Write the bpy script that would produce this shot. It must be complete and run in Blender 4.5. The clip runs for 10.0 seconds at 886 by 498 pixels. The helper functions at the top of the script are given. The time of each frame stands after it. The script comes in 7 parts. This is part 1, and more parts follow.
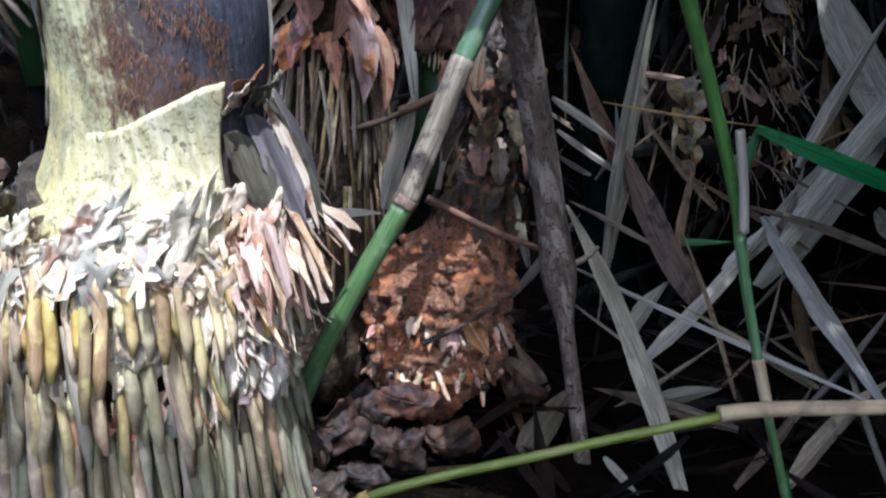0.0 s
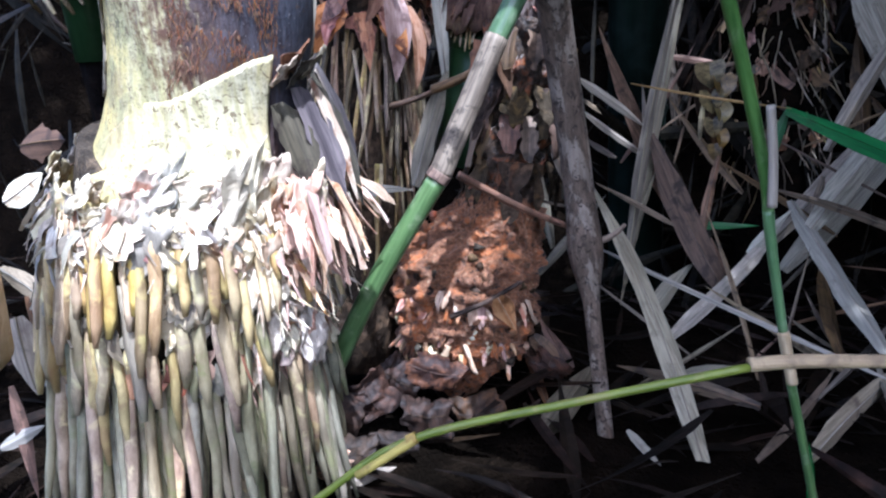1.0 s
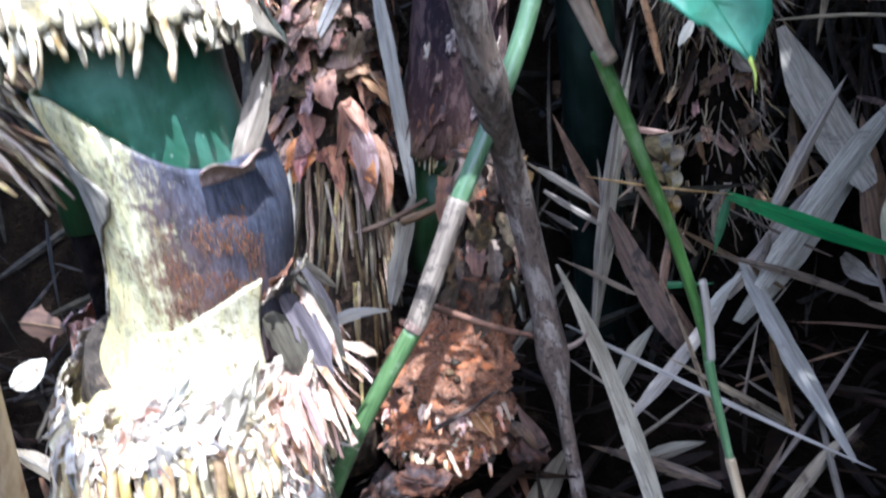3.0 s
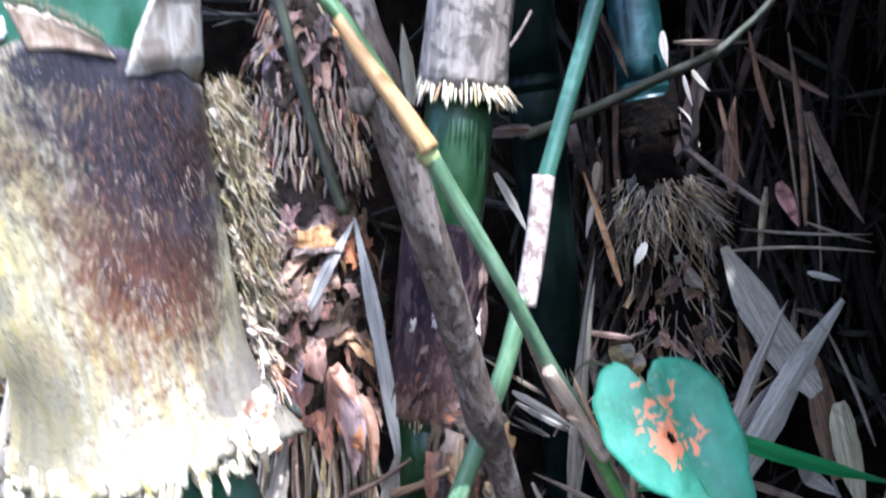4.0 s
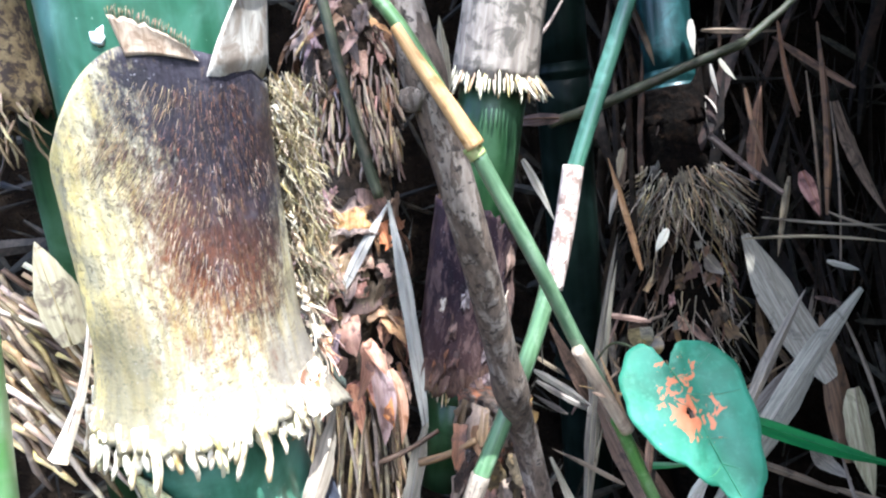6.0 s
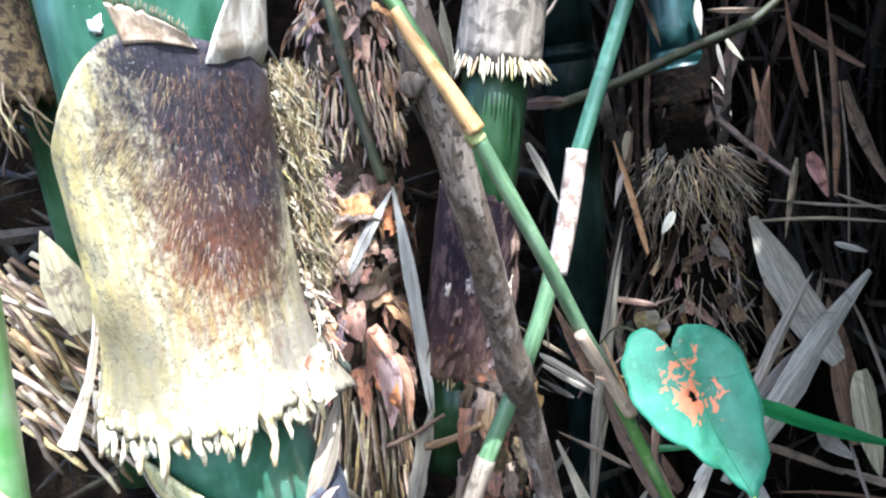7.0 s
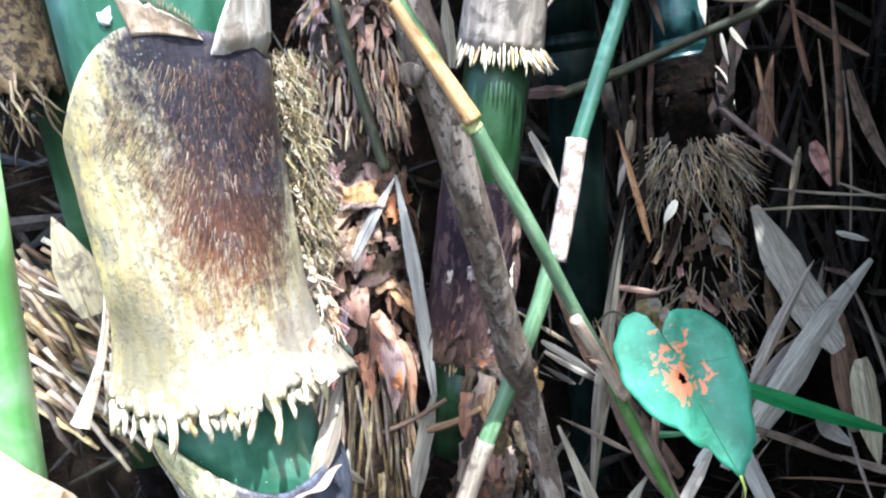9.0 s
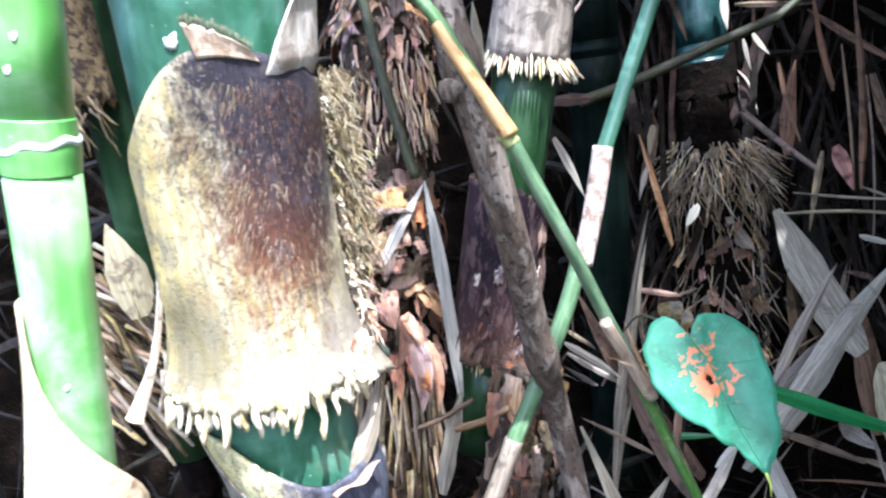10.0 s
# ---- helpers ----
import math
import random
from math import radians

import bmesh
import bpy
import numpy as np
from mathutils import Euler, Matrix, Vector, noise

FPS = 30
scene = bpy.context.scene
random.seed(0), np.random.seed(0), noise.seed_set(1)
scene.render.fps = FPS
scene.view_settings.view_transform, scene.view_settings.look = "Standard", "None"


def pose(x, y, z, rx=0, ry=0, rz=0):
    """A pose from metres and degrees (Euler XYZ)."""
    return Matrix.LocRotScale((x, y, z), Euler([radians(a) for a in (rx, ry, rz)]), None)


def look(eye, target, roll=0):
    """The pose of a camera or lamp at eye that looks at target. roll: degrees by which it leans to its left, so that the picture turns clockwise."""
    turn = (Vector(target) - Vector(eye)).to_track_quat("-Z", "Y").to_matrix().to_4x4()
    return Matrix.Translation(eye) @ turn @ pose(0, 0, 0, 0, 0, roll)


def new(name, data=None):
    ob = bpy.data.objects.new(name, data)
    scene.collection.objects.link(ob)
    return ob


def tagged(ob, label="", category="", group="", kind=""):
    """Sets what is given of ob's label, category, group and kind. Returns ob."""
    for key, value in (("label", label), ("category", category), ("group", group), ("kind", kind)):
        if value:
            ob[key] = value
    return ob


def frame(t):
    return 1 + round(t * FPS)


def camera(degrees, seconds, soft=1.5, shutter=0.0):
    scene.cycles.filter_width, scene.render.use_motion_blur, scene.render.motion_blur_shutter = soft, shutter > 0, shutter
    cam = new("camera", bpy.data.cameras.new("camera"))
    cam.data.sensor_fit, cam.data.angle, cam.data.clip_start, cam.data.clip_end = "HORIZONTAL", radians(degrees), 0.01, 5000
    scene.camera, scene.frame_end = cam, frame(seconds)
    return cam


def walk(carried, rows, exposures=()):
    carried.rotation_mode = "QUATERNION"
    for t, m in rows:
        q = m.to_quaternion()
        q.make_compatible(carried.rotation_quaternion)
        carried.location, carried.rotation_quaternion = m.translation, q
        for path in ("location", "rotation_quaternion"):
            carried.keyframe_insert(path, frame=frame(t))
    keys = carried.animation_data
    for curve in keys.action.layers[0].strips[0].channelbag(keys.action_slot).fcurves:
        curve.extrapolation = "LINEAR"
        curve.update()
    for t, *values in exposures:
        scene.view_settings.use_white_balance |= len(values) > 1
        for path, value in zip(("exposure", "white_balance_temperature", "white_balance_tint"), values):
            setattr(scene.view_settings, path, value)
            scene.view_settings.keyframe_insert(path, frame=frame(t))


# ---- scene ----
cam = camera(70.0, 10.0, soft=2.2, shutter=0.5)
PATH = [
    (0, (0.018, -0.003, 0.331), (-0.029, 1.972, 0.019), -0.1),
    (0.5, (0.014, -0.012, 0.322), (-0.034, 1.957, -0.027), 1.4),
    (1, (0.007, -0.022, 0.321), (-0.098, 1.944, -0.029), 0.3),
    (1.5, (0.007, -0.005, 0.327), (-0.028, 1.967, -0.006), 2.2),
    (2, (0.011, 0.005, 0.350), (0.025, 1.977, 0.016), 2.3),
    (2.2, (0.017, -0.010, 0.381), (-0.001, 1.955, 0.007), 0.4),
    (3.3, (0.002, -0.051, 0.516), (-0.015, 1.922, 0.188), -3.4),
    (3.4, (-0.001, -0.046, 0.539), (-0.008, 1.936, 0.269), -2.6),
    (3.5, (0.001, -0.040, 0.562), (0.021, 1.946, 0.324), -2.7),
    (4, (-0.019, -0.063, 0.674), (0.129, 1.930, 0.615), -3.3),
    (4.5, (-0.035, -0.085, 0.704), (0.068, 1.911, 0.617), -4.3),
    (5, (-0.031, -0.098, 0.699), (0.065, 1.897, 0.592), -3.6),
    (5.5, (-0.033, -0.097, 0.687), (0.067, 1.897, 0.568), -2.5),
    (6.8, (-0.043, -0.100, 0.680), (0.038, 1.893, 0.535), -2.4),
    (7, (-0.034, -0.098, 0.682), (0.032, 1.894, 0.512), -2.8),
    (7.5, (-0.027, -0.100, 0.684), (0.029, 1.890, 0.494), -3.1),
    (8, (-0.029, -0.105, 0.682), (0.017, 1.884, 0.484), -3.0),
    (8.5, (-0.035, -0.110, 0.682), (0.006, 1.879, 0.478), -2.4),
    (9, (-0.029, -0.111, 0.681), (0.015, 1.879, 0.477), -2.7),
    (9.5, (-0.026, -0.118, 0.683), (0.007, 1.871, 0.474), -2.7),
    (10, (-0.044, -0.134, 0.688), (-0.052, 1.856, 0.490), -2.8),
]
EXPOSURES = [(0.0, 1.80, 5200, 10), (0.5, 2.18, 5130, 14), (1.0, 2.28, 5080, 16), (1.5, 2.34, 5060, 17), (2.2, 2.42, 5060, 16), (3.3, 2.74, 5050, 14), (4.0, 2.93, 5050, 16), (4.5, 3.07, 5120, 19), (5.1, 3.25, 5180, 17), (6.2, 3.19, 5400, 9), (9.0, 3.17, 5400, 8), (10.0, 3.18, 5400, 13)]
walk(cam, [(t, look(eye, target, roll)) for t, eye, target, roll in PATH], EXPOSURES)

# ---- light ----
SUN_DIR = Vector((0.18, -0.70, 1.10)).normalized()      # from the place towards the sun
world = bpy.data.worlds.new("sky")
scene.world = world
world.use_nodes = True
wn = world.node_tree
sky = wn.nodes.new("ShaderNodeTexSky")
sky.sky_type, sky.sun_disc = "NISHITA", False
sky.air_density, sky.dust_density, sky.ozone_density = 0.8, 4.0, 0.6
sky.sun_elevation = math.asin(SUN_DIR.z)
sky.sun_rotation = math.atan2(SUN_DIR.x, SUN_DIR.y)
wn.links.new(sky.outputs[0], wn.nodes["Background"].inputs[0])
wn.nodes["Background"].inputs[1].default_value = 0.15
sun = new("sun", bpy.data.lights.new("sun", "SUN"))
sun.data.energy, sun.data.angle, sun.data.color = 2.5, radians(0.5), (1.0, 0.965, 0.91)
sun.matrix_world = look(SUN_DIR * 30, (0, 0, 0))

# ---- materials ----
class Nodes:
    """A small writer of node materials."""
    def __init__(self, name, rough=0.6, spec=0.4):
        self.m = bpy.data.materials.new(name)
        self.m.use_nodes = True
        self.t = self.m.node_tree
        self.b = self.t.nodes["Principled BSDF"]
        self.b.inputs["Roughness"].default_value = rough
        self.b.inputs["Specular IOR Level"].default_value = spec

    def n(self, kind, operation="", interpolation_type="", data_type="", blend_type=""):
        node = self.t.nodes.new("ShaderNode" + kind)
        if operation:
            node.operation = operation
        if interpolation_type:
            node.interpolation_type = interpolation_type
        if data_type:
            node.data_type = data_type
        if blend_type:
            node.blend_type = blend_type
        return node

    def put(self, a, b):
        if hasattr(a, "is_output"):
            self.t.links.new(a, b)
        else:
            b.default_value = a

    def math(self, op, a, b=0.0, c=0.0):
        x = self.n("Math", operation=op)
        for v, s in zip((a, b, c), x.inputs):
            self.put(v, s)
        return x.outputs[0]

    def coords(self, stretch=(1, 1, 1), island=False, jitter=True):
        tc = self.n("TexCoord")
        out = tc.outputs["Object"]
        if jitter:
            rnd = self.rnd(island)
            add = self.n("VectorMath", operation="ADD")
            self.put(out, add.inputs[0])
            mul = self.n("VectorMath", operation="SCALE")
            mul.inputs[0].default_value = (7.3, 3.1, 5.7)
            self.put(rnd, mul.inputs["Scale"])
            self.put(mul.outputs[0], add.inputs[1])
            out = add.outputs[0]
        mp = self.n("Mapping")
        mp.inputs["Scale"].default_value = stretch
        self.put(out, mp.inputs[0])
        return mp.outputs[0]

    def rnd(self, island=False):
        if island:
            return self.n("NewGeometry").outputs["Random Per Island"]
        return self.n("ObjectInfo").outputs["Random"]

    def noise(self, co, scale, detail=4.0, rough=0.6, distort=0.0):
        x = self.n("TexNoise")
        self.put(co, x.inputs["Vector"])
        x.inputs["Scale"].default_value, x.inputs["Detail"].default_value = scale, detail
        x.inputs["Roughness"].default_value, x.inputs["Distortion"].default_value = rough, distort
        return x.outputs["Fac"]

    def ramp(self, fac, lo, hi):
        x = self.n("MapRange", interpolation_type="SMOOTHSTEP")
        self.put(fac, x.inputs[0])
        x.inputs[1].default_value, x.inputs[2].default_value = lo, hi
        return x.outputs[0]

    def mix(self, fac, a, b, blend="MIX"):
        x = self.n("Mix", data_type="RGBA", blend_type=blend)
        self.put(fac, x.inputs[0])
        for v, s in ((a, x.inputs[6]), (b, x.inputs[7])):
            self.put(v if hasattr(v, "is_output") else (*v, 1.0), s)
        return x.outputs[2]

    def vary(self, col, amount=0.35, island=False, hue=0.02):
        x = self.n("HueSaturation")
        r = self.rnd(island)
        self.put(self.math("MULTIPLY_ADD", r, amount * 2, 1.0 - amount), x.inputs["Value"])
        r2 = self.math("FRACT", self.math("MULTIPLY", r, 17.3))
        self.put(self.math("MULTIPLY_ADD", r2, hue * 2, 0.5 - hue), x.inputs["Hue"])
        r3 = self.math("FRACT", self.math("MULTIPLY", r, 39.7))
        self.put(self.math("MULTIPLY_ADD", r3, 0.5, 0.72), x.inputs["Saturation"])
        self.put(col, x.inputs["Color"])
        return x.outputs[0]

    def done(self, col, bump=None, strength=0.3, dist=0.002, rough=None):
        self.put(col, self.b.inputs["Base Color"])
        if bump is not None:
            x = self.n("Bump")
            x.inputs["Strength"].default_value, x.inputs["Distance"].default_value = strength, dist
            self.put(bump, x.inputs["Height"])
            self.put(x.outputs[0], self.b.inputs["Normal"])
        if rough is not None:
            self.put(rough, self.b.inputs["Roughness"])
        return self.m


def fibre(name, dark, light, stain, grain=(260, 260, 14), blotch=35.0, rough=0.62, spec=0.35, vary=0.35,
          island=False, lo=0.5, hi=0.68, bump=0.45, dist=0.0015, hue=0.02):
    """Dry plant matter: grain along z, stains, and a tone of its own for each piece."""
    k = Nodes(name, rough, spec)
    g = k.noise(k.coords(grain, island), 1.0, 5.0, 0.65)
    s = k.noise(k.coords((1, 1, 1), island), blotch, 4.0, 0.6, 0.6)
    col = k.mix(k.ramp(g, 0.32, 0.68), dark, light)
    col = k.mix(k.ramp(s, lo, hi), col, stain)
    col = k.vary(col, vary, island, hue)
    both = k.math("ADD", g, k.math("MULTIPLY", s, 0.7))
    return k.done(col, both, bump, dist)


def green_culm(name, deep, bright, bloom, gloss=1.0):
    """Waxy living culm: faint streaks, pale bloom, a few scuffs."""
    k = Nodes(name, 0.27, 0.5 * gloss)
    co = k.coords((90, 90, 5))
    g = k.noise(co, 1.0, 4.0)
    s = k.noise(k.coords(), 22.0, 4.0, 0.6, 0.5)
    d = k.noise(k.coords(), 230.0, 2.0)
    col = k.mix(k.ramp(g, 0.3, 0.75), deep, bright)
    # waxy bloom, strengthened to stand in for pale glare as well
    col = k.mix(k.math("MULTIPLY", k.ramp(s, 0.42, 0.75), 0.7), col, bloom)
    col = k.mix(k.math("MULTIPLY", k.ramp(d, 0.70, 0.76), 1.0 if gloss > 0.9 else 0.0), col, (0.32, 0.36, 0.30))
    k.b.inputs["Coat Weight"].default_value = 0.25 * gloss
    k.b.inputs["Coat Roughness"].default_value = 0.2
    return k.done(col, s, 0.12, 0.002, k.math("MULTIPLY_ADD", s, 0.40, 0.16))


def sheath_skin(name, pale, yellow, grey, patch, rust, a0, aw, s_top, s_low, violet=(0.12, 0.08, 0.12), spots=0.0, wear=0.0, soft=1.0, slant=0.0, ochre=None, turn=0.0, recede=0.0, sheen=(0.125, 0.12, 0.145), specks=0.0, mildew=0.0, mould_at=None):
    """Culm sheath: straw-yellow skin with lichen spots, and a felt of dark hairs whose lower rim breaks into rust streaks."""
    k = Nodes(name, 0.62, 0.3)
    tc = k.n("TexCoord")
    sep = k.n("SeparateXYZ")
    k.put(tc.outputs["Object"], sep.inputs[0])
    x, y, z = sep.outputs
    ang = k.math("ARCTAN2", x, k.math("MULTIPLY", y, -1.0))
    comb = k.n("CombineXYZ")
    k.put(k.math("MULTIPLY", ang, 26.0), comb.inputs[0])
    k.put(k.math("MULTIPLY", z, 60.0), comb.inputs[1])
    streak = k.noise(comb.outputs[0], 1.0, 5.0, 0.7)
    plain = k.coords(jitter=False)
    big = k.noise(plain, 34.0, 5.0, 0.65, 0.8)
    fine = k.noise(plain, 240.0, 4.0, 0.7)
    grain = k.noise(k.coords((210, 210, 18), jitter=False), 1.0, 4.0, 0.6)
    col = k.mix(k.ramp(grain, 0.3, 0.7), yellow, pale)
    if ochre:
        col = k.mix(k.math("MULTIPLY", k.ramp(k.math("ADD", ang, k.math("MULTIPLY", big, 0.8)), 0.5, -0.5), 0.8), col, ochre)
    col = k.mix(k.math("MULTIPLY", k.ramp(big, 0.47, 0.62), 0.65), col, grey)
    mould = k.math("MULTIPLY", k.ramp(fine, 0.52, 0.62), k.math("MULTIPLY_ADD", k.ramp(big, 0.42, 0.6), 0.6, 0.15))
    col = k.mix(mould, col, (0.13, 0.105, 0.06))
    if spots:
        vor = k.n("TexVoronoi")
        k.put(plain, vor.inputs["Vector"])
        vor.inputs["Scale"].default_value = 210.0
        dots = k.math("MULTIPLY", k.ramp(vor.outputs["Distance"], 0.36, 0.22), k.ramp(big, 0.38, 0.5))
        col = k.mix(k.math("MULTIPLY", dots, spots), col, (0.07, 0.06, 0.05))
    if mildew:
        m1 = k.noise(plain, 330.0, 5.0, 0.75, 0.6)
        m2 = k.noise(plain, 46.0, 4.0, 0.65, 1.2)
        col = k.mix(k.math("MULTIPLY", k.math("MULTIPLY", k.ramp(m1, 0.50, 0.60), k.ramp(m2, 0.44, 0.60)), mildew), col, (0.085, 0.075, 0.05))
        m3 = k.noise(k.coords((95, 95, 30), jitter=False), 1.0, 6.0, 0.7, 0.8)
        col = k.mix(k.math("MULTIPLY", k.ramp(m3, 0.54, 0.64), 0.55 * mildew), col, (0.25, 0.22, 0.15))
    if mould_at:
        ma, mz, wa, wz = mould_at
        da = k.math("DIVIDE", k.math("SUBTRACT", ang, ma), wa)
        dz = k.math("DIVIDE", k.math("SUBTRACT", z, mz), wz)
        far = k.math("ADD", k.math("MULTIPLY", da, da), k.math("MULTIPLY", dz, dz))
        far = k.math("ADD", far, k.math("MULTIPLY", k.math("SUBTRACT", big, 0.5), 2.4))
        far = k.math("ADD", far, k.math("MULTIPLY", k.math("SUBTRACT", fine, 0.5), 2.6))
        col = k.mix(k.math("MULTIPLY", k.ramp(far, 1.5, 0.1), 0.8), col, (0.105, 0.092, 0.055))
    # distance into the felt, in both directions, broken by streaks
    ang2 = k.math("SUBTRACT", ang, k.math("MULTIPLY", k.math("MAXIMUM", k.math("SUBTRACT", s_top, z), -0.004), slant))
    side = k.math("SUBTRACT", 1.0, k.math("DIVIDE", k.math("ABSOLUTE", k.math("SUBTRACT", ang2, a0)), aw))
    low = k.math("DIVIDE", k.math("SUBTRACT", z, k.math("MULTIPLY_ADD", k.ramp(ang, 0.85, 1.7), recede, s_low)), 0.09)
    side = k.math("ADD", side, k.math("MULTIPLY", k.math("SUBTRACT", big, 0.5), 0.9 * soft))
    low = k.math("ADD", low, k.math("MULTIPLY", k.math("SUBTRACT", big, 0.5), 0.8))
    felt = k.math("MINIMUM", k.math("MULTIPLY", side, 1.6), low)
    felt = k.math("ADD", felt, k.math("MULTIPLY", k.math("SUBTRACT", streak, 0.5), 1.5))
    felt = k.math("ADD", felt, k.math("MULTIPLY", k.math("SUBTRACT", fine, 0.5), 0.9))
    up = k.ramp(k.math("ADD", z, k.math("MULTIPLY", k.math("SUBTRACT", ang, 0.75), turn)), s_low + 0.02, s_top - 0.05)
    dark = k.mix(k.ramp(streak, 0.35, 0.7), patch, violet)
    feltcol = k.mix(up, rust, dark)
    n2 = k.noise(k.coords((58, 58, 26), jitter=False), 1.0, 5.0, 0.65, 0.7)
    # sheen of the felt, painted in as paler noise patches
    feltcol = k.mix(k.math("MULTIPLY", k.ramp(n2, 0.52, 0.68), 0.5), feltcol, sheen)
    feltcol = k.mix(k.math("MULTIPLY", k.ramp(n2, 0.47, 0.34), 0.75), feltcol, (0.012, 0.010, 0.012))
    run = k.noise(k.coords((130, 130, 9), jitter=False), 1.0, 4.0, 0.6, 0.4)
    col = k.mix(k.math("MULTIPLY", k.ramp(run, 0.50, 0.66), 0.5), col, [0.62 * c for c in grey])
    wash = k.noise(plain, 15.0, 4.0, 0.6, 1.0)
    col = k.mix(k.math("MULTIPLY", k.ramp(wash, 0.5, 0.68), 0.4), col, (0.30, 0.21, 0.10))
    if recede:
        grime = k.math("MULTIPLY", k.ramp(k.math("ADD", ang, big), 1.2, 1.7), k.ramp(z, s_low + 0.06, s_low - 0.02))
        col = k.mix(k.math("MULTIPLY", grime, 0.75), col, (0.16, 0.135, 0.11))
    col = k.mix(k.ramp(felt, -0.15 * soft, 0.5 * soft), col, feltcol)
    if specks:
        sp = k.noise(plain, 120.0, 3.0, 0.6, 1.5)
        col = k.mix(k.math("MULTIPLY", k.ramp(sp, 0.61, 0.67), specks), col, (0.10, 0.065, 0.035))
    fleck = k.noise(plain, 420.0, 2.0, 0.5)
    col = k.mix(k.math("MULTIPLY", k.ramp(fleck, 0.67, 0.76), 0.5), col, (0.34, 0.32, 0.33))
    if wear:
        w = k.noise(k.coords((60, 60, 22), jitter=False), 1.0, 5.0, 0.7, 1.0)
        col = k.mix(k.math("MULTIPLY", k.ramp(w, 0.5, 0.62), wear), col, (0.22, 0.14, 0.115))
        col = k.mix(k.math("MULTIPLY", k.ramp(w, 0.46, 0.36), wear), col, (0.02, 0.012, 0.012))
    pit = k.math("ADD", k.math("ADD", fine, k.math("MULTIPLY", big, 0.6)), k.math("MULTIPLY", grain, 0.5))
    return k.done(col, pit, 0.4, 0.0018)


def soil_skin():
    k = Nodes("shade_black_humus", 0.95, 0.02)
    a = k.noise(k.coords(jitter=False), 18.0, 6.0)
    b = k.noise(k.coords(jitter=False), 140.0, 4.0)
    # near-black albedo: the shade of the gaps is put into the soil
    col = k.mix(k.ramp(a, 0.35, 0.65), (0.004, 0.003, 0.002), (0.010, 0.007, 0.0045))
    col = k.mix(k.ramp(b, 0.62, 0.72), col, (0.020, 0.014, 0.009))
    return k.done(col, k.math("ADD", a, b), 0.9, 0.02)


def bark_skin():
    """Brown stick bark, flaking off in pale patches, with dark pits."""
    k = Nodes("stick_bark", 0.65, 0.25)
    co = k.coords(jitter=False)
    long = k.coords((1, 1, 0.35), jitter=False)
    g = k.noise(k.coords((160, 160, 40), jitter=False), 1.0, 5.0, 0.7)
    peel = k.noise(long, 55.0, 6.0, 0.7, 0.4)
    pit = k.noise(co, 150.0, 4.0, 0.6, 0.8)
    col = k.mix(k.ramp(g, 0.3, 0.7), (0.058, 0.043, 0.032), (0.165, 0.122, 0.090))
    col = k.mix(k.ramp(peel, 0.51, 0.555), col, k.mix(k.ramp(g, 0.3, 0.7), (0.15, 0.118, 0.093), (0.28, 0.235, 0.19)))
    col = k.mix(k.math("MULTIPLY", k.ramp(pit, 0.57, 0.63), 0.85), col, (0.025, 0.018, 0.014))
    return k.done(col, k.math("ADD", k.ramp(peel, 0.505, 0.55), k.math("MULTIPLY", g, 0.8)), 0.8, 0.0025)


def rhizome_skin():
    """Wet crumbling rhizome: orange flesh, brown skin, crevice shade painted black."""
    k = Nodes("rust_rhizome", 0.36, 0.5)
    co = k.coords(jitter=False)
    lump = k.noise(co, 75.0, 5.0, 0.65, 1.0)
    big = k.noise(co, 24.0, 3.0, 0.6, 0.5)
    fine = k.noise(co, 260.0, 4.0, 0.7)
    col = k.mix(k.ramp(fine, 0.35, 0.65), (0.17, 0.078, 0.040), (0.38, 0.18, 0.095))
    col = k.mix(k.math("MULTIPLY", k.ramp(big, 0.48, 0.62), k.ramp(lump, 0.42, 0.56)), col, (0.55, 0.19, 0.065))
    col = k.mix(k.ramp(k.math("ADD", fine, k.math("MULTIPLY", lump, 0.5)), 0.86, 0.96), col, (0.50, 0.38, 0.25))
    # shade of the crevices: black in the hollows of the lump noise
    col = k.mix(k.ramp(lump, 0.44, 0.34), col, (0.012, 0.008, 0.006))
    return k.done(col, k.math("ADD", k.math("MULTIPLY", lump, 1.4), fine), 1.0, 0.007)


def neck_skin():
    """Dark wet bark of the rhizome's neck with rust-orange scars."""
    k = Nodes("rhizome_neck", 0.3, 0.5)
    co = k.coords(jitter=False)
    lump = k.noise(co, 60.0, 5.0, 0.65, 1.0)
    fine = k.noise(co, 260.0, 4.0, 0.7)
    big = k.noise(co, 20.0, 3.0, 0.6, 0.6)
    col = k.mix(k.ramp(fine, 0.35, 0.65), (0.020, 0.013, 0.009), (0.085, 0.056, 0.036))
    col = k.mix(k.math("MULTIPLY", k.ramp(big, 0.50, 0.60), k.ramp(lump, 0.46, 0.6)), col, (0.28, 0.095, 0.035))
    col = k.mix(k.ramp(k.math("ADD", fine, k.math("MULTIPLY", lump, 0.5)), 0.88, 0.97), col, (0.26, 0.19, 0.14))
    # crevice shade is put into the neck's colour as well
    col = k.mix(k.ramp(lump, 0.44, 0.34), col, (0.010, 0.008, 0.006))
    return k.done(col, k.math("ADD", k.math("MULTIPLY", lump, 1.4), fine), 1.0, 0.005)


